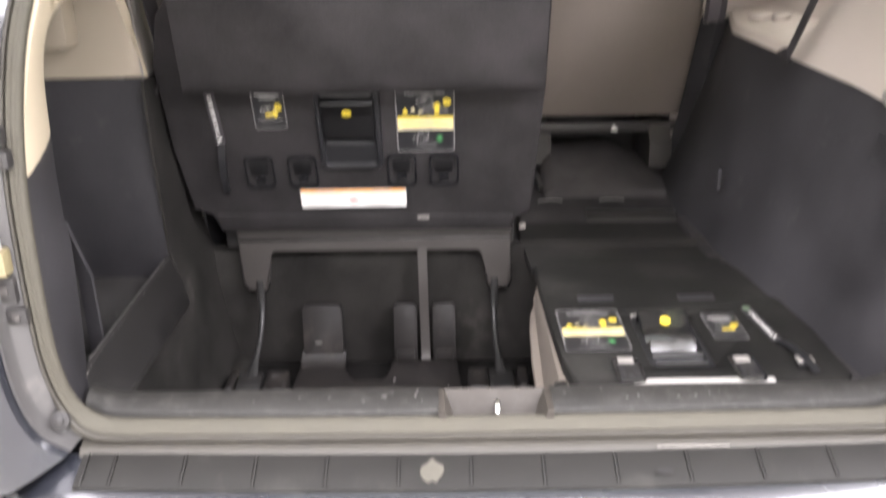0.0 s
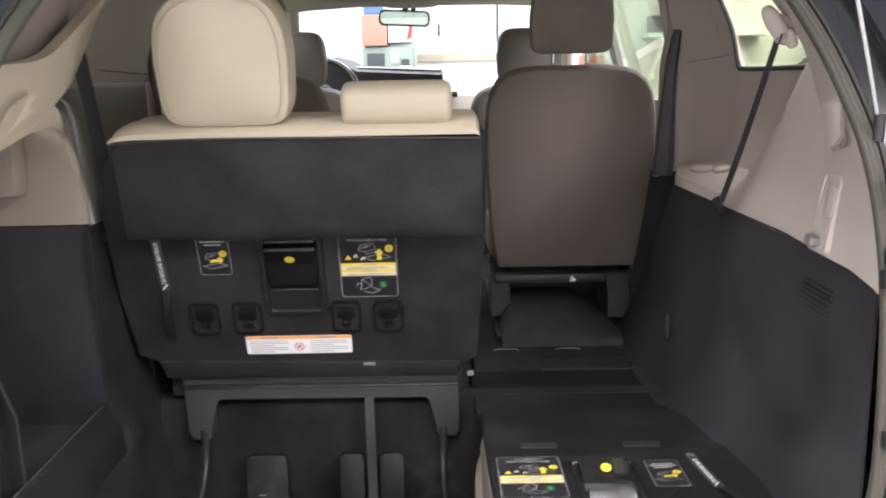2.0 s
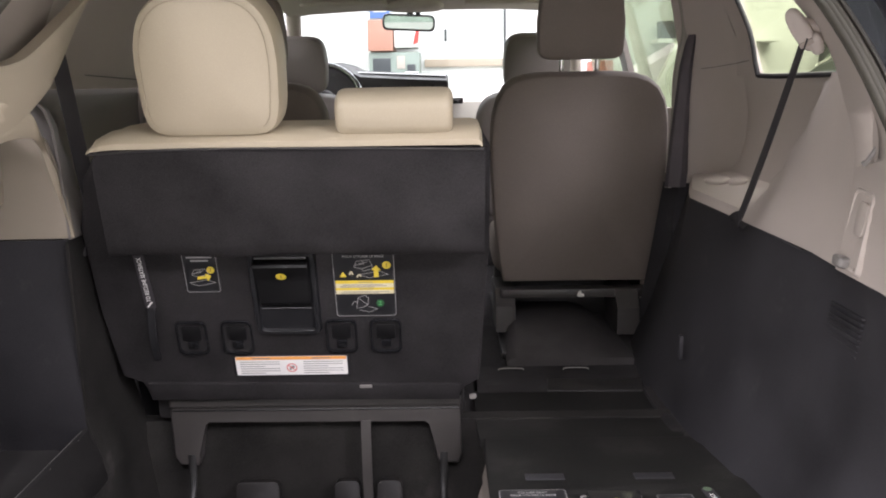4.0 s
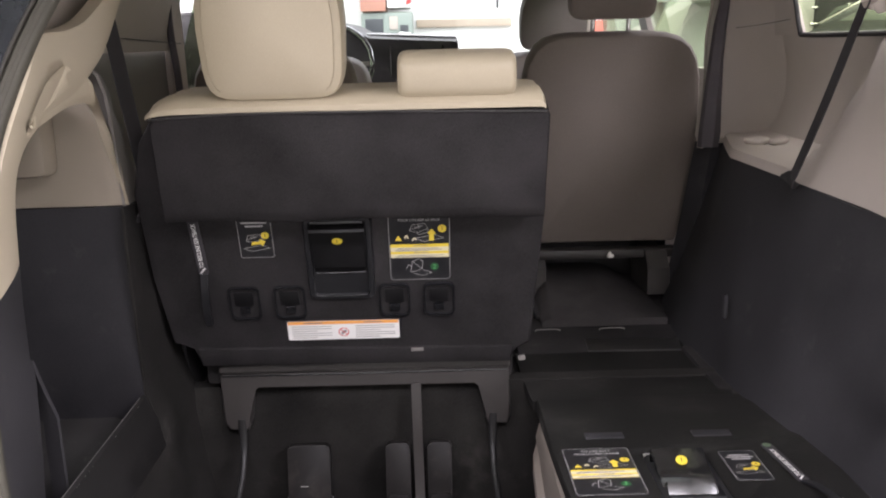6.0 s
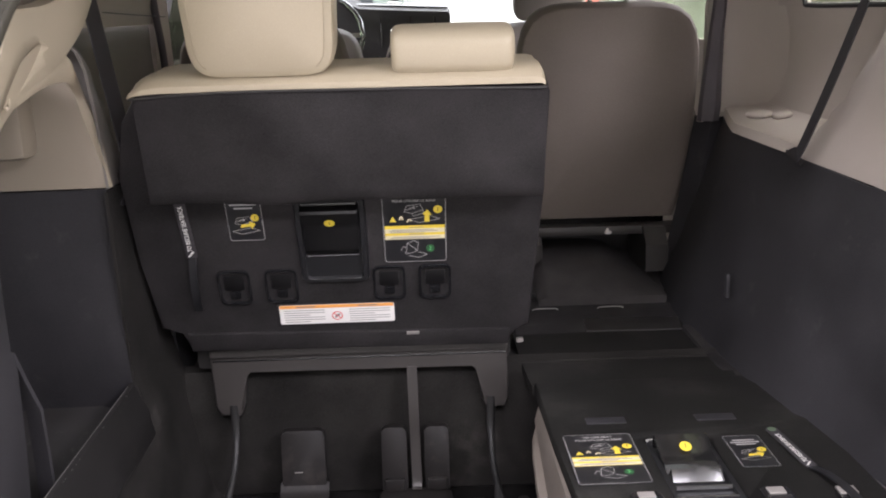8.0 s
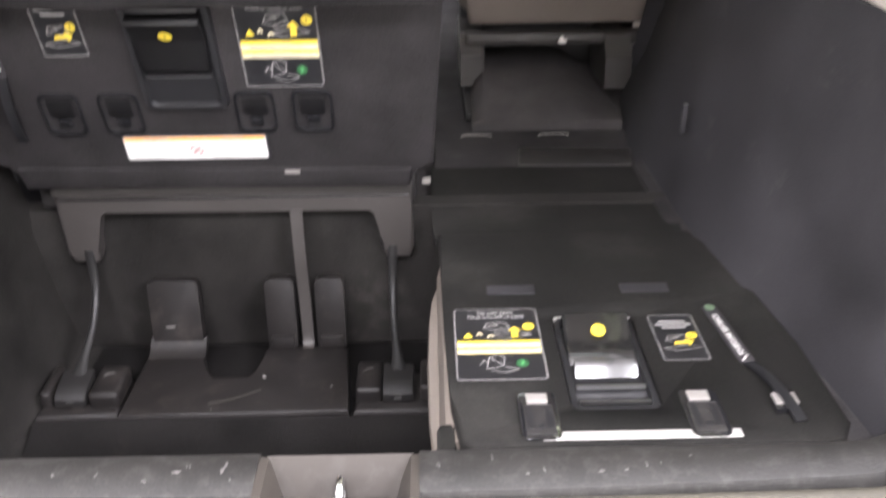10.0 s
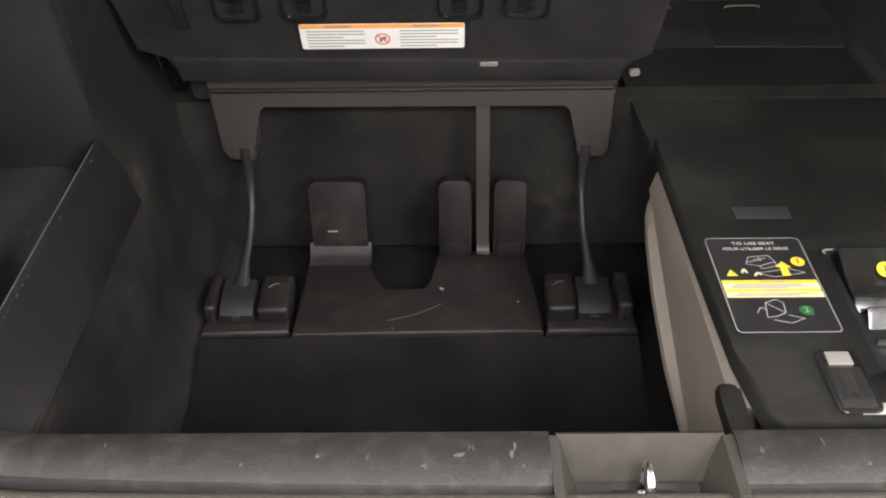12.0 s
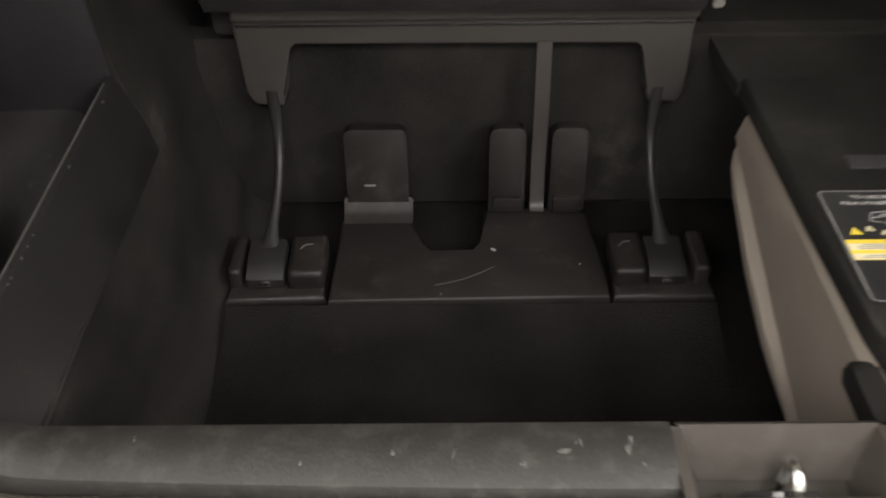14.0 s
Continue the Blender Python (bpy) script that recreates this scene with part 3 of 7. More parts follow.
side_pts = smooth_line(SEAL_L[1:], 4)
for sgn in (1, -1):
    pts = [Vector((CX + sgn * (p.x - CX) + (SHIFT_R if sgn < 0 else 0), p.y, p.z)) for p in side_pts]
    low_pts, high_pts = [p for p in pts if p.z < 1.20], [p for p in pts if p.z > 1.17]
    jamb = jamb_ring([(0.016, 0.002), (0.026, 0.006), (0.046, 0.012), (0.052, 0.020), (0.055, 0.045)], low_pts)
    part("door_jamb", loft(jamb, thick=0.004), JAMB_PAINT, van, "grey-blue painted door jamb")
    part("door_jamb", loft(jamb_ring([(0.016, 0.003), (0.026, 0.007), (0.052, 0.013), (0.058, 0.022), (0.061, 0.047)], high_pts), thick=0.004), PAINT, van, "slate-blue upper door jamb")
    part("body_corner", loft(jamb_ring([(0.055, 0.038), (0.062, 0.056), (0.10, 0.072), (0.16, 0.08), (0.235, 0.05), (0.265, -0.05), (0.275, -0.3)], [p for p in pts if abs(p.x - CX) > 0.625 or p.z > 1.0]), thick=0.004), PAINT, van, "slate-blue painted body corner")
    stop = CX - sgn * 0.690
    part("rubber_stop", join(prism(circle(0.016, 16), -0.004, 0.010, pose(stop, 1.272, 0.632, 68), 0.003), prism(circle(0.008, 12), 0.010, 0.014, pose(stop, 1.272, 0.632, 68), 0.002)), BLACK_PLASTIC, van, "round grey rubber stop")
    for px, zz, w, hh in ((0.712, 1.205, 0.022, 0.016), (0.708, 1.100, 0.016, 0.014), (0.702, 1.066, 0.014, 0.014), (0.732, 0.865, 0.016, 0.022), (0.722, 0.821, 0.016, 0.014)):
        cx = CX - sgn * px
        pad = part("rubber_pad", box(cx - w, cx + w, 1.258, 1.280, zz - hh, zz + hh, 0.005), BLACK_PLASTIC, van, "small black rubber pad on the jamb")
        part("pad_button", box(cx - 0.006, cx + 0.006, 1.255, 1.259, zz - 0.006, zz + 0.006, 0.002), GREY_PLASTIC, pad)
    # gas strut from the jamb to the raised gate
    foot_at, head_at = (Vector((-0.543, 1.31, 1.32)), Vector((-0.35, 1.27, 1.88))) if sgn > 0 else (Vector((0.827, 1.31, 1.285)), Vector((0.663, 1.275, 1.88)))
    mid = foot_at.lerp(head_at, 0.55)
    strut = part("gas_strut", tube([foot_at, mid], 0.0036), SATIN_BRIGHT, van, "gas strut that holds the tailgate up")
    part("strut_rod", tube([mid, head_at], 0.003), SATIN_BRIGHT, strut)
    part("strut_socket", tube([foot_at - Vector((0, 0, 0.022)), foot_at + Vector((0, -0.002, 0.016))], 0.008), BLACK_PLASTIC, strut)
part("wiring_plug", box(-0.602, -0.574, 1.240, 1.268, 0.893, 0.934, 0.006), CREAM, van, "cream wiring plug on the jamb")
part("wiring_loom", tube(smooth_line([(-0.588, 1.255, 0.932), (-0.586, 1.245, 0.965), (-0.602, 1.245, 0.985), (-0.64, 1.26, 0.975)], 5), 0.007), LABEL_LINE, van, "grey wiring loom")

# raised tailgate over the opening: frame, window and lower panel
def gate_pt(u, v):
    """Point of the gate: u from -1 to 1 across, v from 0 at the hinge to 1 at its free edge."""
    y = 1.62 - 1.22 * v
    z = 1.80 + 0.37 * v - 0.06 * v * v
    return (CX + (0.60 + 0.20 * math.sin(min(v * 2.2, 1.57))) * u, y, z + 0.05 * (1 - u * u))


def gate_sheet(us, vs, thick=0.04):
    return loft([[gate_pt(u, v) for u in us] for v in vs], thick=thick, away=(0, -0.28, 0.96))


ACROSS = (-1, -0.8, -0.4, 0, 0.4, 0.8, 1)
gate = part("tailgate", gate_sheet(ACROSS, (0.52, 0.62, 0.75, 0.88, 1.0)), PAINT, van, "slate-blue tailgate raised overhead")
part("hinge_bar", gate_sheet(ACROSS, (0.0, 0.05, 0.10)), PAINT, gate)
for us in ((-1.0, -0.92, -0.86), (0.86, 0.92, 1.0)):
    part("gate_rail", gate_sheet(us, (0.08, 0.2, 0.35, 0.54)), PAINT, gate)
part("gate_window", gate_sheet((-0.87, -0.4, 0, 0.4, 0.87), (0.09, 0.25, 0.4, 0.53), 0.005), PRIVACY_GLASS, gate, "dark tailgate window")
part("gate_trim", loft([[tuple(Vector(gate_pt(u * 0.92, v)) - Vector((0, 0, 0.02))) for u in ACROSS] for v in (0.55, 0.7, 0.85, 0.97)], thick=0.012), GREY_TRIM, gate)

# roof, headliner, windscreen, bonnet
roof_rows, lining_rows = [], []
for y, z, half in ((1.64, 1.735, 0.50), (1.80, 1.775, 0.60), (2.4, 1.80, 0.66), (3.2, 1.80, 0.67), (3.9, 1.77, 0.66), (4.25, 1.725, 0.64)):
    roof_rows.append([(CX + half * u * 1.08, y, z + 0.05 - (0.07 if y < 3.5 else 0.03) * u ** 4) for u in (-1, -0.85, -0.5, 0, 0.5, 0.85, 1)])
    lining_rows.append([(CX + half * u, y, z - 0.03 - (0.08 if y < 3.5 else 0.025) * u ** 4) for u in (-1, -0.85, -0.5, 0, 0.5, 0.85, 1)])
part("roof", loft(roof_rows, thick=0.01), PAINT, van, "slate-blue steel roof")
part("headliner", loft(lining_rows, thick=0.01), HEADLINER, van, "beige cloth headliner")
for sx in (-0.36, 0.34):
    part("sun_visor", box(CX + sx - 0.20, CX + sx + 0.17, 4.02, 4.22, 1.690, 1.712, 0.009), HEADLINER, van, "beige folded sun visor")
part("overhead_console", pillow(0.26, 0.26, 0.06, pose(0.06, 4.18, 1.705)), HEADLINER, van, "beige overhead console")
part("windscreen", loft([[(CX + 0.62 * u, 4.25 + 0.06 * (1 - u * u), 1.70) for u in (-1, -0.5, 0, 0.5, 1)], [(CX + 0.74 * u, 5.05 + 0.16 * (1 - u * u), 1.17) for u in (-1, -0.5, 0, 0.5, 1)]], thick=0.004), GLASS, van, "large raked windscreen").visible_shadow = False
part("bonnet", loft([[(CX + 0.78 * u, y, z - 0.06 * u * u) for u in (-1, -0.6, 0, 0.6, 1)] for y, z in ((5.08, 1.12), (5.5, 1.05), (5.9, 0.95), (6.05, 0.75))], thick=0.01), PAINT, van, "slate-blue bonnet")

# floor pan with the deep seat well
WELL_Z = 0.285
part("well_floor", box(-0.53, 0.82, 1.36, 2.10, WELL_Z - 0.02, WELL_Z, 0), SHADED_FLOOR_CARPET, van, "black carpet in the bottom of the seat well")
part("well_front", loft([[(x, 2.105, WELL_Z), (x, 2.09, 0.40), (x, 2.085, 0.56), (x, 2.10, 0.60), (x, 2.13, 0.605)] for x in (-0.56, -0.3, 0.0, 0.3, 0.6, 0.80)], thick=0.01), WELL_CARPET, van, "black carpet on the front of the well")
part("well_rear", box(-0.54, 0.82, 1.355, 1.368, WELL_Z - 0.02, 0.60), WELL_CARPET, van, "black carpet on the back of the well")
rows = []
for y, foot_x, push in ((1.366, -0.485, 0.03), (1.385, -0.502, 0.012), (1.42, -0.508, 0.0), (1.60, -0.500, 0.0), (1.75, -0.484, 0.0), (1.86, -0.470, 0.0), (2.11, -0.462, 0.0)):
    foot_x += push
    rows.append([(foot_x + 0.040, y, WELL_Z + 0.0008), (foot_x + 0.016, y, WELL_Z + 0.004), (foot_x, y, WELL_Z + 0.018), (foot_x - 0.010, y, WELL_Z + 0.05), (0.6 * foot_x - 0.4 * 0.512, y, 0.40), (0.3 * foot_x - 0.7 * 0.510, y, 0.50), (-0.505, y, 0.58)])
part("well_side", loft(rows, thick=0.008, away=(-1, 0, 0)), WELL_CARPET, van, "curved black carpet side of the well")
part("cabin_floor", box(-0.62, 0.90, 2.10, 4.9, 0.53, 0.575), CARPET, van, "black cabin carpet")
part("cargo_floor_edge", box(0.69, 0.835, 1.372, 2.30, 0.575, 0.602, 0.004), CARPET, van, "black carpeted floor edge beside the seat")
part("floor_step", box(0.27, 0.80, 2.30, 2.52, 0.57, 0.590, 0.008), CARPET, van, "black carpeted floor strip")
for x in (0.368, 0.545):
    part("floor_loop", tube(smooth_line([(x - 0.033, 2.482, 0.586), (x - 0.031, 2.475, 0.595), (x, 2.474, 0.597), (x + 0.031, 2.475, 0.595), (x + 0.033, 2.482, 0.586)], 4), 0.0017), PALE_TAB, van, "small bright anchor loop on the floor")
part("floor_pad", prism([(0.450, 2.305), (0.690, 2.300), (0.705, 2.390), (0.458, 2.400)], 0.588, 0.5925, None, 0.002), BLACK_PLASTIC, van, "thin dark grey patch on the floor strip")
part("cabin_side_left", box(-0.66, -0.645, 2.5, 4.9, 0.5, 1.22), GREY_TRIM, van, "taupe inner door panels")
part("cabin_side_right", box(0.955, 0.97, 2.72, 4.9, 0.5, 1.27), GREY_TRIM, van, "taupe inner door panels")

# ---- right side of the cargo bay ----
def edge_z(y):
    """Height of the line between black lower panel and taupe trim."""
    return 1.036 + 0.044 * min(max((y - 1.42) / 0.95, -0.2), 1)


LOW = ((1.325, 0.842, 0.848), (1.40, 0.812, 0.868), (1.62, 0.786, 0.872), (1.735, 0.776, 0.866), (1.765, 0.757, 0.850), (1.90, 0.738, 0.842), (2.05, 0.724, 0.832), (2.33, 0.712, 0.800), (2.45, 0.716, 0.832), (2.56, 0.730, 0.862), (2.70, 0.745, 0.900))
rows = []
for y, xb, xt in LOW:
    zt = edge_z(y)
    rows.append([(xb - 0.012, y, 0.575), (xb, y, 0.62), (xb + 0.3 * (xt - xb), y, 0.72), (xb + 0.65 * (xt - xb), y, 0.90), (xt, y, zt - 0.008), (xt + 0.006, y, zt)])
right_low = part("cargo_side_lower", loft(rows, thick=0.006, away=(1, 0, 0)), BUCKET_PLASTIC, van, "black textured lower cargo side panel")
for i in range(9):
    part("vent_slat", box(0.8485 + 0.001 * i, 0.8550 + 0.001 * i, 1.50, 1.62, 0.915 + 0.009 * i, 0.919 + 0.009 * i, 0.0015), BUCKET_PLASTIC, right_low)
part("side_clip", box(0.732, 0.742, 2.12, 2.136, 0.728, 0.785, 0.004), BUCKET_PLASTIC, right_low)
def ledge_at(y, z):
    """0 on the rear bulge of the trim, 1 on the ledge ahead of it; the bulge leans back as it rises."""
    f = min(max((y - 1.79 - 0.24 * max(1.375 - z, 0) / 0.30) / 0.11, 0), 1)
    return f * f * (3 - 2 * f)


UP = []
for y in (1.325, 1.40, 1.55, 1.66, 1.74, 1.77, 1.80, 1.83, 1.86, 1.89, 1.92, 1.95, 1.98, 2.01, 2.04, 2.07, 2.10, 2.14, 2.25, 2.33, 2.45, 2.56, 2.70):
    low = 0.870 if y < 1.75 else 0.870 - 0.056 * min((y - 1.75) / 0.65, 1)
    low = 0.796 + (y - 2.33) * 0.275 if y > 2.33 else min(low, 0.870) - (0.02 * (y - 1.75) / 0.58 if y > 1.75 else 0)
    b = 0.021 if y < 1.35 else 0
    row = [(low - b, y, edge_z(y)), (low + 0.006 - b, y, edge_z(y) + 0.022)]
    for z, near, far in ((1.112, 0.016, 0.925), (1.126, 0.020, 0.948), (1.16, 0.026, 0.958), (1.22, 0.034, 0.964), (1.30, 0.042, 0.964), (1.375, 0.048, 0.956)):
        a = ledge_at(y, z)
        row.append((low + near + a * (far - low - near) - b * 1.2, y, z))
    UP.append(row)
right_up = part("cargo_side_upper", loft(UP, thick=0.005, away=(1, 0, 0)), GREY_TRIM, van, "taupe upper cargo side trim with an armrest ledge")
part("ledge_moulding", join(pillow(0.050, 0.070, 0.020, pose(0.880, 2.375, 1.114, 0, -8, 20), 2.6), pillow(0.046, 0.050, 0.018, pose(0.916, 2.325, 1.117, 0, -8, -10), 2.6)), GREY_TRIM, right_up, "raised moulding on the armrest ledge")
# pillar behind the quarter window, sweeping up to the roof
rim = [Vector((2 * CX - x + SHIFT_R + 0.010, y + 0.014, z + 0.006)) for x, y, z in SEAL_L if z >= 1.1]
rim.insert(0, Vector((0.852, 1.322, 1.036)))
inner = [(0.8665, 1.62, 1.046), (0.8800, 1.62, 1.13), (0.905, 1.66, 1.24), (0.915, 1.74, 1.325), (0.905, 1.80, 1.42), (0.865, 1.88, 1.515), (0.80, 1.97, 1.635), (0.66, 2.05, 1.705), (CX, 2.05, 1.74)]
right_pillar = part("rear_pillar_trim", loft([smooth_line(rim, 4), smooth_line([tuple(Vector(a) * 0.55 + Vector(b) * 0.45 + Vector((0.012, 0, 0))) for a, b in zip(rim, inner)], 4), smooth_line(inner, 4)], thick=0.005), GREY_TRIM, van, "taupe rear pillar trim")
part("window_pillar_trim", loft([[(0.957, 2.30, 1.372), (0.957, 2.48, 1.372), (0.960, 2.66, 1.372), (0.955, 2.74, 1.372)], [(0.935, 2.325, 1.48), (0.935, 2.50, 1.48), (0.938, 2.66, 1.48), (0.930, 2.74, 1.48)], [(0.86, 2.36, 1.66), (0.86, 2.52, 1.66), (0.86, 2.66, 1.66), (0.85, 2.74, 1.66)], [(0.76, 2.36, 1.74), (0.76, 2.52, 1.74), (0.76, 2.66, 1.74), (0.76, 2.74, 1.74)]], thick=0.006), GREY_TRIM, van, "taupe pillar trim ahead of the quarter window")
part("roof_rail_trim", loft([[(0.872, y, 1.635), (0.85, y, 1.665), (0.76, y, 1.74)] for y in (1.95, 2.1, 2.25, 2.37)], thick=0.005), GREY_TRIM, van, "taupe roof rail trim")
qw = part("quarter_window", loft([[(0.965, 1.70, 1.374), (0.965, 2.0, 1.374), (0.965, 2.31, 1.374)], [(0.885, 1.90, 1.65), (0.885, 2.1, 1.65), (0.885, 2.37, 1.65)]], thick=0.004), TINTED, van, "tinted quarter window")
qw.visible_shadow = False
part("window_seal", tube(smooth_line([(0.952, 1.76, 1.372), (0.952, 2.0, 1.371), (0.949, 2.28, 1.371), (0.942, 2.306, 1.385), (0.924, 2.320, 1.48), (0.864, 2.358, 1.63)], 5), 0.006, 8), BLACK_PLASTIC, qw)
part("seat_belt", strap(smooth_line([(0.858, 1.800, 1.440), (0.843, 1.835, 1.345), (0.826, 1.875, 1.240), (0.806, 1.930, 1.116), (0.799, 1.950, 1.080), (0.817, 2.0, 1.073), (0.857, 2.10, 1.057)], 4), 0.040, 0.0022, (0.10, 1, 0.05)), BELT, van, "black seat belt webbing")
guide_m = plane_frame((0.848, 1.795, 1.4510), (0.75, -0.45, 0.50), (-0.57, -0.05, 0.82))
guide = part("belt_guide", pillow(0.034, 0.088, 0.022, guide_m, 2.5), GREY_TRIM, van, "taupe belt guide on the pillar")
part("guide_cap", pillow(0.024, 0.040, 0.020, guide_m @ pose(0.010, -0.036, 0.002, 0, 0, -12), 2.8), GREY_TRIM, guide)
part("guide_arm", tube(smooth_line([guide_m @ Vector((0, 0.02, -0.006)), (0.878, 1.800, 1.455), (0.900, 1.806, 1.440)], 4), 0.010), GREY_TRIM, guide)
part("guide_slot", box(-0.016, 0.010, -0.030, -0.020, 0.006, 0.0125, 0.002, m=guide_m), UPPER_TRIM, guide)
# oval hook recess and a lidded compartment in the bulge
hook_m = plane_frame((0.8765, 1.545, 1.274), (-0.20, -0.97, -0.05), (-0.10, -0.10, 0.98))
oval = [(0.019 * math.cos(a), 0.042 * math.sin(a)) for a in [i * math.pi / 10 for i in range(20)]]
carve(right_pillar, prism(oval, -0.03, 0.03, hook_m))
dent = part("hook_dent", loft([[hook_m @ Vector((x * k, y * k, z)) for x, y in oval] for k, z in ((1.04, -0.0015), (0.98, -0.004), (0.88, -0.011), (0.55, -0.014), (0.2, -0.014))], closed=True, caps=True), GREY_TRIM, van, "oval hook recess in the taupe trim")
part("hook_plate", pillow(0.022, 0.046, 0.012, hook_m @ pose(0.001, -0.008, -0.008), 3.0), GREY_TRIM, dent)
part("bag_hook", tube(smooth_line([hook_m @ Vector(p) for p in ((0.002, -0.018, -0.004), (0.001, -0.030, 0.004), (-0.002, -0.040, 0.010), (-0.006, -0.045, 0.012), (-0.010, -0.041, 0.014))], 4), 0.0036), PALE_TAB, dent, "small pale bag hook")
lid_m = plane_frame((0.8735, 1.572, 1.118), (-0.10, -1, -0.02), (0.14, -0.06, 1))
latchp = part("side_lid", loft([[lid_m @ Vector((x * k, y * k, z)) for x, y in rounded(0.084, 0.135, 0.012, 4)] for k, z in ((1.06, -0.005), (1.0, 0.0045), (0.95, 0.0050), (0.90, 0.0015), (0.84, 0.0012), (0.3, 0.0012))], closed=True, caps=True), GREY_TRIM, van, "taupe lid with a latch in the side trim")
part("lid_ridge", prism(rounded(0.040, 0.056, 0.010), 0.0, 0.0050, lid_m @ pose(0.010, 0.022, 0), 0.002), GREY_TRIM, latchp)
part("lid_pull", pillow(0.042, 0.020, 0.022, lid_m @ pose(-0.020, -0.056, 0.008), 4.0), PALE_TAB, latchp, "pale latch of the lid")
part("lid_screw", prism(circle(0.004, 8), 0.0, 0.003, lid_m @ pose(0.028, -0.060, 0), 0.001), UPPER_TRIM, latchp)
# pillar between the doors, dark belt housing
part("door_pillar_lower", loft([[(0.76, 2.78, 0.575), (0.79, 2.71, 0.575), (1.0, 2.73, 0.575)], [(0.80, 2.74, 0.85), (0.835, 2.685, 0.85), (1.0, 2.70, 0.85)], [(0.83, 2.72, 1.075), (0.86, 2.67, 1.075), (1.0, 2.70, 1.075)]], thick=0.005), BUCKET_PLASTIC, van, "black lower door pillar trim")
part("door_pillar_right", loft([[(0.845, 2.73, z), (0.866 + k, 2.69, z), (0.895 + k, 2.655, z), (0.925 + k, 2.60, z), (0.952 + k, 2.50, z), (0.968 + k, 2.40, z)] for z, k in ((1.09, -0.004), (1.20, 0.0), (1.30, 0.0), (1.372, -0.004))] + [[(0.858, 2.73, 1.46), (0.870, 2.69, 1.46), (0.888, 2.66, 1.46), (0.912, 2.60, 1.46), (0.930, 2.50, 1.46), (0.934, 2.44, 1.46)], [(0.83, 2.74, 1.62), (0.84, 2.70, 1.62), (0.85, 2.66, 1.62), (0.865, 2.60, 1.62), (0.872, 2.52, 1.62), (0.872, 2.46, 1.62)], [(0.76, 2.75, 1.745), (0.765, 2.70, 1.745), (0.77, 2.66, 1.745), (0.77, 2.60, 1.745), (0.765, 2.52, 1.745), (0.762, 2.46, 1.745)]], thick=0.005, away=(1, 0.3, 0)), GREY_TRIM, van, "taupe door pillar trim")
part("pillar_belt", loft([[(x0, 2.672, z), (x0 + 0.1 * (x1 - x0), 2.657, z), (x0 + 0.6 * (x1 - x0), 2.650, z), (x1, min(2.664, 2.676 - 1.2 * (x1 - 0.866)), z)] for z, x0, x1 in ((1.484, 0.878, 0.883), (1.455, 0.868, 0.882), (1.40, 0.856, 0.878), (1.31, 0.846, 0.874), (1.20, 0.835, 0.874), (1.108, 0.826, 0.876), (1.066, 0.824, 0.872))], thick=0.006), BELT_GREY, van, "soft dark grey belt hanging at the door pillar")
part("door_weatherstrip", tube(smooth_line([(0.846, 2.69, 1.62), (0.866, 2.69, 1.52), (0.864, 2.69, 1.465), (0.853, 2.69, 1.41), (0.847, 2.69, 1.34), (0.842, 2.69, 1.20), (0.834, 2.695, 1.06)], 4), 0.010, 8), WEATHER_GREY, van, "grey rubber weatherstrip at the door opening")
part("door_glass_right", loft([[(0.98, 2.78, 1.22), (0.98, 3.6, 1.21), (0.98, 4.75, 1.19)], [(0.84, 2.78, 1.68), (0.84, 3.6, 1.70), (0.80, 4.2, 1.69)]], thick=0.004), DOOR_GLASS, van, "tinted side door glass").visible_shadow = False
part("front_pillar_right", tube(smooth_line([(0.86, 4.95, 1.17), (0.82, 4.6, 1.42), (0.76, 4.22, 1.70)], 5), 0.035), GREY_TRIM, van, "taupe front pillar trim")
part("mid_pillar_right", loft([[(0.95, 3.55, 0.6), (0.95, 3.67, 0.6)], [(0.95, 3.55, 1.22), (0.95, 3.67, 1.22)], [(0.82, 3.56, 1.70), (0.82, 3.66, 1.70)]], thick=0.02), DARK_LEATHER, van, "dark middle pillar")

# ---- left side of the cargo bay ----
# inner face of the side wall with the arched pocket: rows from the arch up to the window line
ARCH = (((-0.557, 1.552, 1.256), (-0.553, 1.545, 1.285)), ((-0.556, 1.644, 1.275), (-0.550, 1.64, 1.310)), ((-0.558, 1.72, 1.281), (-0.546, 1.71, 1.325)), ((-0.566, 1.80, 1.276), (-0.545, 1.757, 1.321)), ((-0.571, 1.845, 1.258), (-0.545, 1.783, 1.292)), ((-0.571, 1.864, 1.236), (-0.545, 1.810, 1.248)), ((-0.565, 1.869, 1.200), (-0.545, 1.840, 1.205)), ((-0.553, 1.872, 1.141), (-0.5505, 1.868, 1.144)), ((-0.541, 1.874, 1.076), (-0.5405, 1.876, 1.076)))
arch_in, arch_out = smooth_line([p for p, q in ARCH], 4), smooth_line([q for p, q in ARCH], 4)
rows = []
for p, q in zip(arch_in, arch_out):
    mid = p.lerp(q, 0.45) + Vector((0.0045, -0.003, 0.0))
    rows.append([p + Vector((-0.010, 0.006, 0.002)), p, p.lerp(mid, 0.5) + Vector((0.002, -0.001, 0)), mid, q, q + Vector((-0.006, 0.008, 0.004))])
part("pocket_arch_trim", loft(rows, thick=0.004, away=(-0.6, 0.6, 0)), BEIGE_TRIM, van, "beige trim arched over the side pocket")
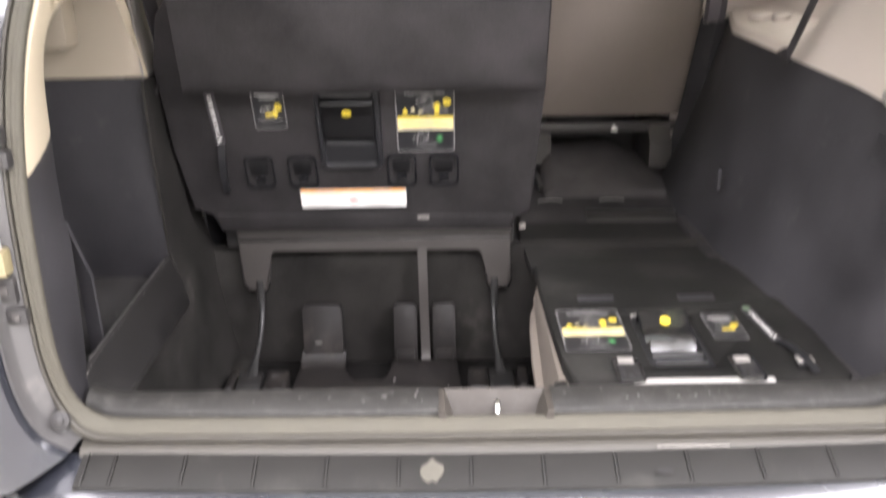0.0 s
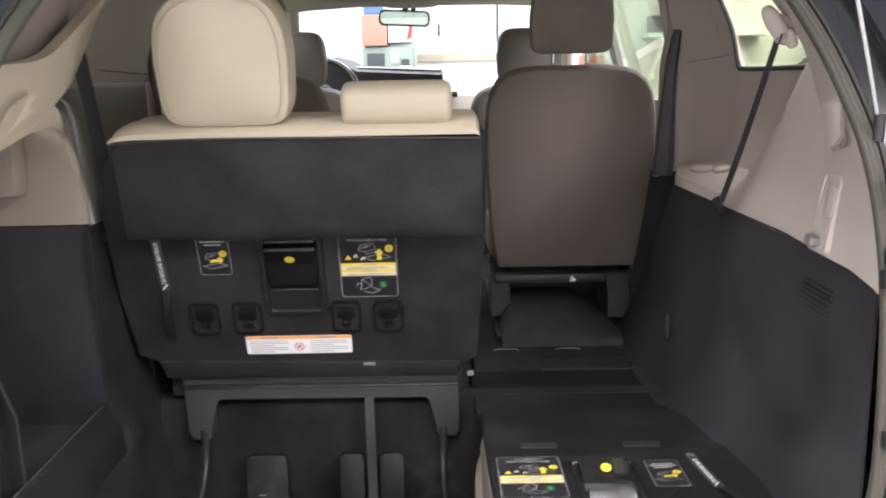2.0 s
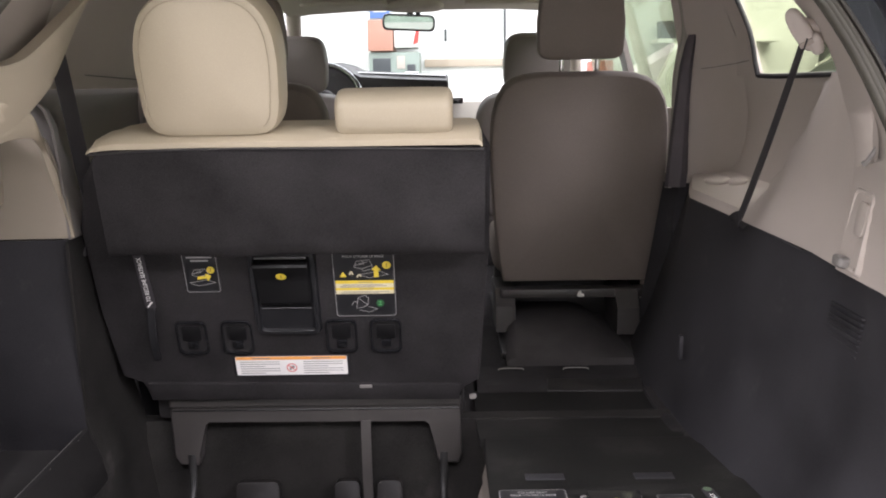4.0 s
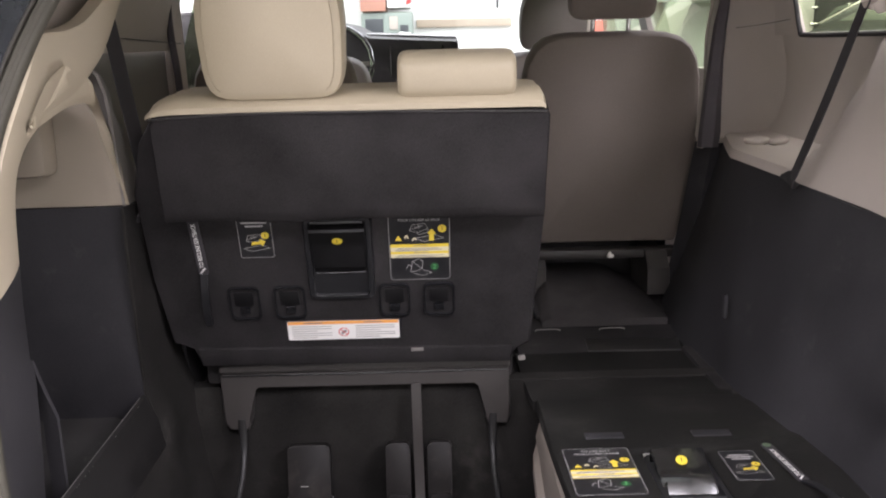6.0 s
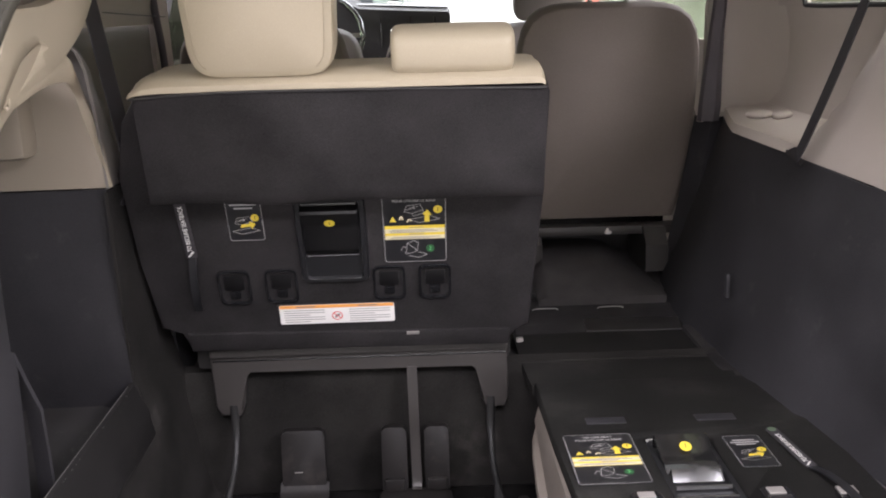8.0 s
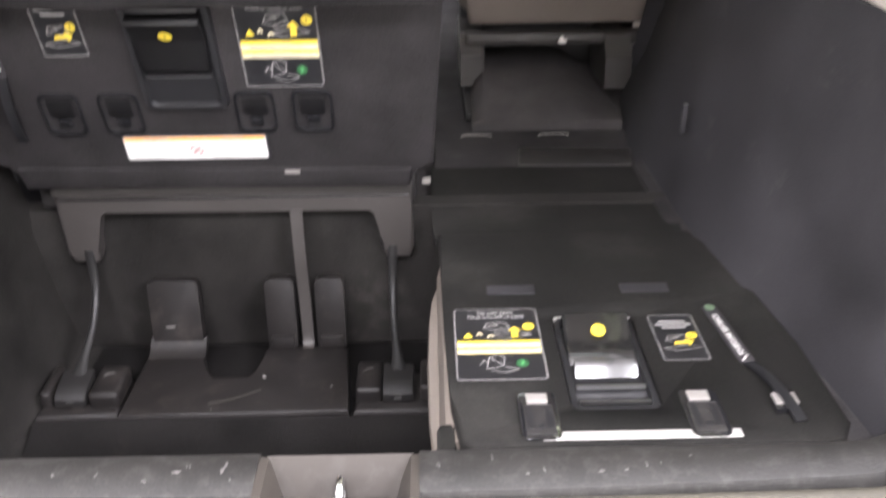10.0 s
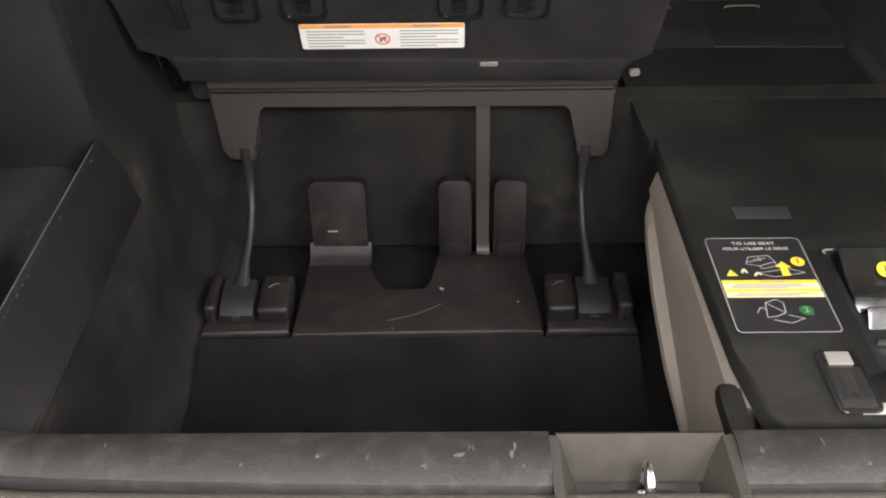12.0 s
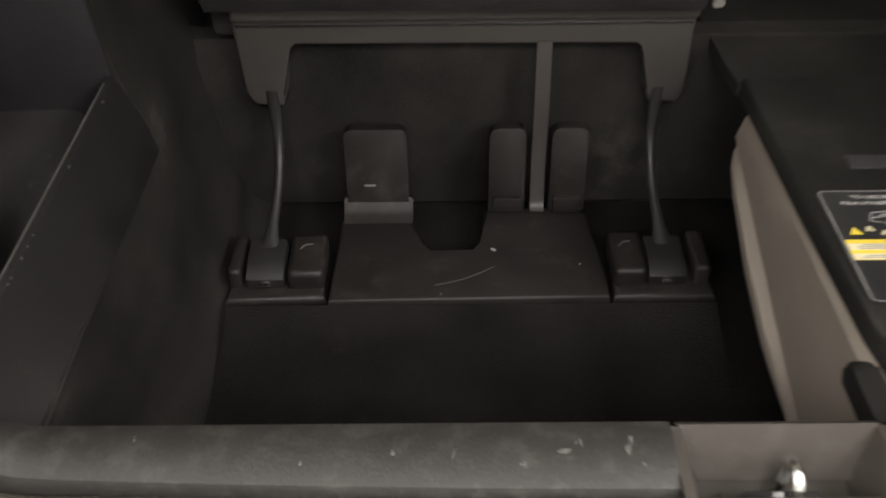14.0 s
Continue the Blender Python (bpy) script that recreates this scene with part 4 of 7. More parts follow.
# pillar trim and the horn that sweeps up and forward, one moulding
def even(line, n):
    """n points at even steps along a line."""
    line = [Vector(p) for p in line]
    run_len = [0.0]
    for a, c in zip(line, line[1:]):
        run_len.append(run_len[-1] + (c - a).length)
    out = []
    for k in range(n):
        s = run_len[-1] * k / (n - 1)
        i = max(q for q in range(len(line) - 1) if run_len[q] <= s + 1e-9)
        out.append(line[i].lerp(line[i + 1], min((s - run_len[i]) / (run_len[i + 1] - run_len[i]), 1)))
    return out


outer_a = even(smooth_line([(-0.548, 1.296, 1.03), (-0.534, 1.302, 1.13), (-0.512, 1.322, 1.24), (-0.490, 1.370, 1.335), (-0.490, 1.415, 1.382)], 5), 16)
outer_b = even(smooth_line([(-0.510, 1.47, 1.397), (-0.528, 1.56, 1.401), (-0.534, 1.64, 1.405), (-0.535, 1.715, 1.418), (-0.534, 1.77, 1.438), (-0.528, 1.886, 1.494), (-0.520, 2.00, 1.560), (-0.50, 2.11, 1.70)], 5), 24)
inner_a = even(smooth_line([(-0.569, 1.455, 1.060), (-0.568, 1.463, 1.14), (-0.566, 1.477, 1.19), (-0.561, 1.506, 1.230), (-0.556, 1.552, 1.258)], 5), 16)
inner_b = even(smooth_line([(-0.551, 1.62, 1.283), (-0.547, 1.70, 1.305), (-0.543, 1.79, 1.345), (-0.543, 1.87, 1.392), (-0.535, 2.02, 1.535), (-0.50, 2.14, 1.70)], 5), 24)
outer, innr = outer_a + outer_b, inner_a + inner_b
rows = [[p + Vector((-0.015, 0.006, 0)) for p in innr], innr]
for f, lift in ((0.15, 0.004), (0.35, 0.007), (0.65, 0.008), (0.88, 0.0070)):
    rows.append([a.lerp(c, f) + Vector((lift, 0, 0)) for a, c in zip(innr, outer)])
rows += [[p + Vector((0.004, 0, 0)) for p in outer], [p + Vector((-0.02, 0.0, 0.003)) for p in outer]]
horn = part("rear_pillar_trim", loft(rows, thick=0.004), BEIGE_TRIM, van, "pale beige rear pillar trim sweeping up to the roof")
dish_m = plane_frame((-0.5290, 1.530, 1.304), (0.02, 0.89, 0.455), (0.33, -0.45, 0.83))
ring = [(0.094 * math.cos(a) * (1 - 0.12 * math.sin(a)), 0.025 * math.sin(a) * (1 - 0.35 * math.cos(a))) for a in [i * math.pi / 14 for i in range(28)]]
carve(horn, prism(ring, -0.05, 0.05, dish_m))
dish = part("hook_dish", loft([[dish_m @ Vector((x * k, y * k, z)) for x, y in ring] for k, z in ((1.03, -0.0020), (0.99, -0.0035), (0.93, -0.009), (0.70, -0.014), (0.20, -0.015))], closed=True, caps=True), BEIGE_TRIM, van, "shallow beige dish in the pillar trim")
part("hook_slot", prism(rounded(0.034, 0.014, 0.006), 0.0, 0.0016, dish_m @ pose(-0.056, -0.003, -0.0125, 0, 0, 12)), UPPER_TRIM, dish)
part("hook_plate", pillow(0.040, 0.016, 0.010, dish_m @ pose(-0.026, 0.004, -0.009, 0, 0, 14), 3.0), BEIGE_TRIM, dish)
part("bag_hook", tube(smooth_line([dish_m @ Vector(p) for p in ((-0.034, -0.003, -0.008), (-0.050, -0.008, -0.003), (-0.064, -0.011, 0.002), (-0.074, -0.008, 0.003), (-0.076, -0.001, 0.001))], 4), 0.0026), BEIGE_TRIM, dish, "beige bag hook")
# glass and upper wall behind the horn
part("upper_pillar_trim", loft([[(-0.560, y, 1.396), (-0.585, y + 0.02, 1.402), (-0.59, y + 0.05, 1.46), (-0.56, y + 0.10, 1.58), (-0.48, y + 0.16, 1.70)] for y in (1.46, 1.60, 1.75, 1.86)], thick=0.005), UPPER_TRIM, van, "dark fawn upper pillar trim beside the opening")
rows = []
for y in (1.874, 1.888, 1.90, 1.915, 1.93, 1.95, 1.97, 2.0, 2.03, 2.06, 2.10, 2.15, 2.2, 2.3, 2.5, 2.74):
    row = []
    for z, near, far in ((1.070, -0.545, -0.552), (1.090, -0.546, -0.585), (1.112, -0.547, -0.632), (1.150, -0.549, -0.655), (1.220, -0.553, -0.672), (1.290, -0.560, -0.678), (1.325, -0.572, -0.679), (1.348, -0.596, -0.679), (1.360, -0.632, -0.679), (1.368, -0.679, -0.680)):
        f = min(max((y - 1.885 - 0.10 * max(1.30 - z, 0) / 0.23) / 0.14, 0), 1)
        f = f * f * (3 - 2 * f)
        row.append((near + f * (far - near), y, z))
    rows.append(row)
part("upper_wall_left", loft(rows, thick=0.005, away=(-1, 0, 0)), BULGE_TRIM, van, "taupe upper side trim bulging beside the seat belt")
part("window_pillar_trim", loft([[(-0.677, y, 1.366), (-0.65, y + 0.02, 1.50), (-0.585, y + 0.05, 1.66), (-0.48, y + 0.05, 1.74)] for y in (1.84, 2.0, 2.28, 2.45, 2.6, 2.74)], thick=0.006), GREY_TRIM, van, "taupe pillar trim ahead of the quarter window")
part("trim_seam", tube([(-0.668, 2.26, 1.40), (-0.655, 2.5, 1.392), (-0.645, 2.76, 1.385)], 0.0012, 6), DARK_KIT, van)
part("trim_seam", tube([(0.946, 2.315, 1.412), (0.941, 2.45, 1.404), (0.925, 2.57, 1.397), (0.893, 2.655, 1.392)], 0.0008, 6), DARK_KIT, van)
part("seat_belt", strap(smooth_line([(-0.5590, 1.92, 1.436), (-0.5535, 1.92, 1.40), (-0.540, 1.92, 1.30), (-0.526, 1.92, 1.20), (-0.512, 1.92, 1.09), (-0.535, 1.93, 1.03)], 4), 0.044, 0.0022, (0.3, 0.95, 0)), BELT, van, "black seat belt webbing")
part("door_pillar_left", loft([[(-0.69, 2.74, 0.6), (-0.65, 2.72, 0.6), (-0.635, 2.80, 0.6)], [(-0.705, 2.72, 1.2), (-0.665, 2.70, 1.2), (-0.645, 2.78, 1.2)], [(-0.70, 2.72, 1.5), (-0.668, 2.72, 1.5), (-0.655, 2.80, 1.5)], [(-0.60, 2.74, 1.74), (-0.57, 2.74, 1.74), (-0.56, 2.80, 1.74)]], thick=0.006), GREY_TRIM, van, "taupe door pillar trim")
part("door_weatherstrip", tube(smooth_line([(-0.628, 2.71, 1.60), (-0.655, 2.70, 1.50), (-0.652, 2.69, 1.40), (-0.643, 2.69, 1.30), (-0.636, 2.69, 1.1), (-0.63, 2.69, 0.8)], 4), 0.010, 8), BELT_GREY, van, "dark rubber weatherstrip at the door opening")
part("door_glass_left", loft([[(-0.70, 2.82, 1.22), (-0.70, 3.6, 1.21), (-0.70, 4.75, 1.19)], [(-0.56, 2.82, 1.68), (-0.56, 3.6, 1.70), (-0.52, 4.2, 1.69)]], thick=0.004), DOOR_GLASS, van, "tinted side door glass").visible_shadow = False
part("front_pillar_left", tube(smooth_line([(-0.58, 4.95, 1.17), (-0.54, 4.6, 1.42), (-0.48, 4.22, 1.70)], 5), 0.035), GREY_TRIM, van, "taupe front pillar trim")
part("mid_pillar_left", loft([[(-0.67, 3.55, 0.6), (-0.67, 3.67, 0.6)], [(-0.67, 3.55, 1.22), (-0.67, 3.67, 1.22)], [(-0.54, 3.56, 1.70), (-0.54, 3.66, 1.70)]], thick=0.02), DARK_LEATHER, van, "dark middle pillar")
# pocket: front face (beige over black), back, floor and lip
part("pocket_face_upper", loft([[(x, y, 1.074), (x, y + 0.002, 0.5 * (zt + 1.074)), (x, y + 0.004, zt)] for x, y, zt in ((-0.82, 1.84, 1.34), (-0.75, 1.868, 1.34), (-0.64, 1.872, 1.32), (-0.58, 1.874, 1.27), (-0.553, 1.875, 1.19), (-0.541, 1.876, 1.08))], thick=0.006, away=(0, 1, 0)), SHADE_TRIM, van, "beige upper wall of the side pocket, darkened as in shade")
part("pocket_face_lower", loft([[(xa, y - 0.003, 1.072), (xa + 0.003, y - 0.006, 0.90), (xa + 0.008, y - 0.03, 0.697), (xa + 0.008, y - 0.024, 0.685), (xa + 0.008, y - 0.022, 0.50)] for xa, y in ((-0.82, 1.842), (-0.75, 1.866), (-0.62, 1.868), (-0.545, 1.872))], thick=0.006, away=(0, 1, 0)), BUCKET_PLASTIC, van, "black lower wall of the side pocket")
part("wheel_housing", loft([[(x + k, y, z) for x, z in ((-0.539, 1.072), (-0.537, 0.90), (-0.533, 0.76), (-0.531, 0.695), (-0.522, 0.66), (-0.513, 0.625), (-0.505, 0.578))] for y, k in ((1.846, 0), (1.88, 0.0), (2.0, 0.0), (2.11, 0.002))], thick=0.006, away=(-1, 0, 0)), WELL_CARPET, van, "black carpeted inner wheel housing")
part("wheel_housing", loft([[(x, y, z) for x, z in ((-0.552, 1.078), (-0.535, 1.06), (-0.533, 0.90), (-0.522, 0.72), (-0.512, 0.56))] for y in (2.11, 2.4, 2.74)], thick=0.006, away=(-1, 0, 0)), BUCKET_PLASTIC, van, "black inner wheel housing trim")
part("pocket_back", loft([[(-0.80, y, z) for z in (0.45, 0.8, 1.073)] for y in (1.30, 1.6, 1.87)], thick=0.006, away=(-1, 0, 0)), BUCKET_PLASTIC, van, "black back of the side pocket")
part("pocket_back_upper", loft([[(-0.80, y, 1.075), (-0.80, y, 1.2), (-0.78, y, 1.36)] for y in (1.30, 1.6, 1.87)], thick=0.006, away=(-1, 0, 0)), SHADE_TRIM, van, "beige back of the side pocket, darkened as in shade")
part("pocket_block", box(-0.80, -0.658, 1.795, 1.865, 1.140, 1.30, 0.020), SHADE_TRIM, van, "beige boss inside the side pocket, darkened as in shade")
part("pocket_floor", loft([[(-0.80, y, z), (-0.66, y, z), (-0.54, y, z)] for y, z in ((1.30, 0.56), (1.45, 0.535), (1.70, 0.53), (1.87, 0.54))], thick=0.006, away=(0, 0, -1)), BUCKET_PLASTIC, van, "black floor of the side pocket")
part("pocket_bracket", join(box(-0.70, -0.60, 1.50, 1.60, 0.535, 0.565, 0.012), prism(circle(0.006, 10), 0, 0.005, pose(-0.615, 1.585, 0.565), 0.001)), BLACK_PLASTIC, van, "black moulded tray with a screw")
rows = []
for y in (1.345, 1.40, 1.48, 1.60, 1.72, 1.80, 1.848):
    f = (y - 1.40) / 0.44
    top = 0.660 + 0.027 * f - 0.25 * max(1.42 - y, 0)
    xt = -0.560 + 0.018 * f
    rows.append([(xt - 0.010, y, 0.53), (xt - 0.006, y, top - 0.01), (xt, y, top), (xt + 0.008, y, top - 0.004), (xt + 0.028, y, top - 0.055), (-0.503, y, 0.576)])
lip = part("pocket_lip", loft(rows, thick=0.004, away=(-0.4, 0, -1)), LIP_PLASTIC, van, "scratched black lip of the side pocket")
part("worn_edge", tube([(-0.560 + 0.018 * (y - 1.40) / 0.44 + 0.0015, y, 0.660 + 0.027 * (y - 1.40) / 0.44 + 0.0006) for y in (1.42, 1.50, 1.58, 1.66, 1.74, 1.80, 1.83)], 0.0009, 6), WORN_EDGE, lip)
rng = random.Random(21)
for i in range(15):
    y = 1.36 + 0.44 * rng.random() ** 1.5
    f = (y - 1.40) / 0.44
    top, xt = 0.660 + 0.027 * f - 0.25 * max(1.42 - y, 0), -0.560 + 0.018 * f
    g = rng.choice((0.02, 0.05, 0.08, 0.3, 0.5, 0.7, 0.9)) if i > 11 else 0.01
    a, c = Vector((xt + 0.008, y, top - 0.004)), Vector((xt + 0.028 - 0.012 * f, y, top - 0.05))
    d = (c - a).normalized()
    at = a.lerp(c, g) + Vector((0.0008, 0, 0.0006))
    long = rng.uniform(0.0015, 0.011)
    part("scratch", prism([(-long / 2, -0.0006), (long * 0.3, -0.0011), (long / 2, 0.0004), (-long * 0.2, 0.0009)], -0.0006, 0.0005, plane_frame(at, Vector((0, 1, 0)) + d * rng.uniform(-0.3, 0.3), -d)), WORN_EDGE if i < 12 else CHALK, lip)
# rear lower panel between the seal and the pocket
rows = []
for z, x0, x1, y1 in ((0.60, -0.54, -0.555, 1.40), (0.66, -0.552, -0.562, 1.42), (0.74, -0.556, -0.572, 1.455), (0.86, -0.56, -0.576, 1.475), (0.90, -0.56, -0.575, 1.47), (0.905, -0.56, -0.572, 1.455), (1.0, -0.557, -0.570, 1.452), (1.062, -0.553, -0.569, 1.456)):
    zt = z
    rows.append([(x0 + 0.006, 1.292, zt - (0.03 if z > 1.05 else 0)), (x0 + 0.004, 1.36, zt - (0.015 if z > 1.05 else 0)), (x1, y1, zt), (x1 - 0.02, y1 + 0.012, zt)])
part("cargo_side_rear", loft(rows, thick=0.005, away=(-1, 0, 0)), BUCKET_PLASTIC, van, "black lower panel beside the opening")
part("pocket_flange", loft([[(-0.575, 1.472, 0.90), (-0.60, 1.49, 0.895)], [(-0.574, 1.50, 0.84), (-0.60, 1.515, 0.835)], [(-0.572, 1.53, 0.78), (-0.60, 1.54, 0.78)], [(-0.572, 1.535, 0.62), (-0.60, 1.54, 0.62)]], thick=0.006), BUCKET_PLASTIC, van, "black moulded flange in the pocket")
# outer skins that close the sides
part("body_side_left", loft([[(-0.80, y, 0.25), (-0.83, y, 0.7), (-0.82, y, 1.15), (-0.76, y, 1.37)] for y in (1.35, 2.4, 3.6, 5.0)], thick=0.01, away=(-1, 0, 0)), PAINT, van, "slate-blue body side")
part("body_side_right", loft([[(1.09, y, 0.25), (1.11, y, 0.7), (1.10, y, 1.15), (1.0, y, 1.37 if y < 2.75 else 1.26)] for y in (1.35, 2.4, 2.72, 2.76, 3.6, 5.0)], thick=0.01, away=(1, 0, 0)), PAINT, van, "slate-blue body side")
part("underbody", box(-0.82, 1.10, 1.2, 5.6, 0.20, 0.262), BLACK_PLASTIC, van)
for wx in (-0.78, 0.86):
    for wy in (1.95, 5.0):
        tyre = part("tyre", prism(circle(0.33, 32), -0.1, 0.1, plane_frame((wx + 0.1, wy, 0.33), (0, 1, 0), (0, 0, 1)), 0.02), BLACK_PLASTIC, van, "black tyre")
        part("rim", prism(circle(0.20, 24), -0.105, 0.105, plane_frame((wx + 0.1, wy, 0.33), (0, 1, 0), (0, 0, 1)), 0.01), CHROME, tyre)

# ================= labels and fittings shared by the third-row seats =================
def border(w, h, r, wide, m, lift):
    a, b = rounded(w, h, r, 4), rounded(w - 2 * wide, h - 2 * wide, max(r - wide, 0.0005), 4)
    bm = bmesh.new()
    va, vb = [bm.verts.new((x, y, lift)) for x, y in a], [bm.verts.new((x, y, lift)) for x, y in b]
    n = len(a)
    for i in range(n):
        bm.faces.new((va[i], va[(i + 1) % n], vb[(i + 1) % n], vb[i]))
    bmesh.ops.transform(bm, matrix=m, verts=bm.verts)
    return bm


def line_art(lines, wide, m, lift):
    """Thin printed strokes between 2D points."""
    bm = bmesh.new()
    for (x0, y0), (x1, y1) in lines:
        d = Vector((x1 - x0, y1 - y0)).normalized()
        nx, ny = -d.y * wide / 2, d.x * wide / 2
        bm.faces.new([bm.verts.new((x, y, lift)) for x, y in ((x0 + nx, y0 + ny), (x0 - nx, y0 - ny), (x1 - nx, y1 - ny), (x1 + nx, y1 + ny))])
    bmesh.ops.transform(bm, matrix=m, verts=bm.verts)
    return bm


def chain(pts):
    return list(zip(pts, pts[1:]))


SLAB = chain([(-0.030, -0.004), (-0.010, -0.012), (0.030, -0.004), (0.012, 0.004), (-0.030, -0.004)])
SEAT_ART = chain([(-0.022, 0.004), (-0.016, 0.018), (0.010, 0.021), (0.016, 0.008), (-0.006, 0.0), (-0.022, 0.004)]) + chain([(-0.006, 0.0), (-0.004, -0.006), (0.016, 0.0), (0.016, 0.008)]) + chain([(-0.012, 0.012), (0.006, 0.016)]) + chain([(-0.004, 0.018), (-0.001, 0.010)]) + chain([(-0.020, 0.008), (0.0, 0.012)])
CHAIR_ART = chain([(-0.014, -0.012), (-0.010, 0.014), (0.004, 0.020), (0.012, 0.014), (0.010, -0.004), (-0.002, -0.010), (-0.014, -0.012)]) + chain([(-0.010, 0.014), (0.010, -0.004)]) + chain([(-0.024, -0.004), (-0.018, 0.006), (-0.012, 0.002)]) + chain([(-0.008, -0.016), (0.012, -0.022), (0.030, -0.014), (0.012, -0.008)])


def big_label(parent, m, w=0.128, h=0.170):
    plate = part("instruction_label", prism(rounded(w, h, 0.008), 0, 0.0008, m), LABEL_BLACK, parent, "black instruction label with yellow and white print")
    part("label_border", border(w - 0.003, h - 0.003, 0.007, 0.0009, m, 0.0011), LABEL_LINE, plate)
    text_mesh("label_heading", "TO USE SEAT", 0.0080, m @ pose(0, h / 2 - 0.013, 0.0010), LABEL_LINE, plate, squeeze=1.2)
    text_mesh("label_heading", "POUR UTILISER LE SIEGE", 0.0072, m @ pose(0, h / 2 - 0.024, 0.0010), LABEL_LINE, plate, squeeze=1.1)
    part("seat_drawing", line_art([((a[0] + 0.002, a[1] + 0.032), (b[0] + 0.002, b[1] + 0.032)) for a, b in SEAT_ART + [((x0 + 0.018, y0 - 0.010), (x1 + 0.018, y1 - 0.010)) for (x0, y0), (x1, y1) in SLAB]], 0.0010, m, 0.0012), LABEL_LINE, plate)
    part("seat_drawing", line_art([((a[0] - 0.006, a[1] - 0.052), (b[0] - 0.006, b[1] - 0.052)) for a, b in CHAIR_ART], 0.0010, m, 0.0012), LABEL_LINE, plate)
    part("yellow_band", flat(bar(-w / 2 + 0.004, w / 2 - 0.004, -0.028, 0.004), 0.0010, m), LABEL_YELLOW, plate)
    part("pale_band", flat(bar(-w / 2 + 0.004, w / 2 - 0.004, -0.028, -0.019), 0.0016, m), LABEL_PALE, plate)
    part("pale_band", flat(bar(-w / 2 + 0.004, w / 2 - 0.004, -0.013, -0.003), 0.0016, m), LABEL_PALE, plate)
    for y, a, b in ((-0.0055, -0.045, 0.038), (-0.0085, -0.05, 0.046), (-0.0115, -0.05, 0.02), (-0.0225, -0.045, 0.05), (-0.0255, -0.05, 0.03), (0.0005, -0.012, 0.018), (-0.0160, -0.012, 0.018)):
        part("print_line", flat(bar(a, b, y - 0.0006, y + 0.0006), 0.0021, m), PRINT_GREY, plate)
    part("warning_mark", flat([(-0.050, 0.013), (-0.036, 0.013), (-0.043, 0.025)], 0.0010, m), LABEL_YELLOW, plate)
    part("up_arrow", flat([(0.020, 0.012), (0.030, 0.012), (0.030, 0.028), (0.035, 0.028), (0.026, 0.040), (0.016, 0.030), (0.021, 0.028)], 0.0014, m), LABEL_YELLOW, plate)
    part("lifting_mark", line_art(chain([(-0.030, 0.018), (-0.026, 0.026), (-0.023, 0.018)]) + chain([(-0.015, 0.012), (-0.010, 0.019), (-0.006, 0.014)]), 0.0032, m, 0.0014), LABEL_PALE, plate)
    for name, at, colour, digit in (("step_disc", (0.047, 0.040), LABEL_YELLOW, "1"), ("step_disc", (0.030, -0.052), LABEL_GREEN, "2")):
        disc = part(name, flat([(at[0] + 0.0088 * math.cos(a), at[1] + 0.0088 * math.sin(a)) for a in [i * math.pi / 12 for i in range(24)]], 0.0010, m), colour, plate)
        text_mesh("digit", digit, 0.013, m @ pose(at[0], at[1], 0.0018), LABEL_BLACK if digit == "1" else LABEL_LEAF, disc)
    return plate


def small_label(parent, m, w=0.072, h=0.105):
    plate = part("instruction_label", prism(rounded(w, h, 0.006), 0, 0.0008, m), LABEL_BLACK, parent, "small black label with a seat drawing")
    part("label_border", border(w - 0.003, h - 0.003, 0.005, 0.0009, m, 0.0011), LABEL_LINE, plate)
    for y, a in ((0.040, 0.020), (0.032, 0.026), (0.024, 0.018)):
        part("print_line", flat(bar(-a, a, y - 0.0016, y + 0.0016), 0.0010, m), LABEL_LINE, plate)
    part("seat_drawing", line_art([((x0 * 0.9, y0 * 0.9 - 0.014), (x1 * 0.9, y1 * 0.9 - 0.014)) for (x0, y0), (x1, y1) in SEAT_ART + [((a[0], a[1] - 0.012), (b[0], b[1] - 0.012)) for a, b in SLAB]], 0.0010, m, 0.0012), LABEL_LINE, plate)
    part("curved_arrow", flat([(-0.010, -0.020), (0.010, -0.018), (0.012, -0.024), (0.020, -0.012), (0.008, -0.006), (0.008, -0.012), (-0.008, -0.013)], 0.0014, m), LABEL_YELLOW, plate)
    disc = part("step_disc", flat([(0.020 + 0.008 * math.cos(a), 0.002 + 0.008 * math.sin(a)) for a in [i * math.pi / 12 for i in range(24)]], 0.0014, m), LABEL_YELLOW, plate)
    text_mesh("digit", "1", 0.012, m @ pose(0.020, 0.002, 0.0020), LABEL_BLACK, disc)
    return plate


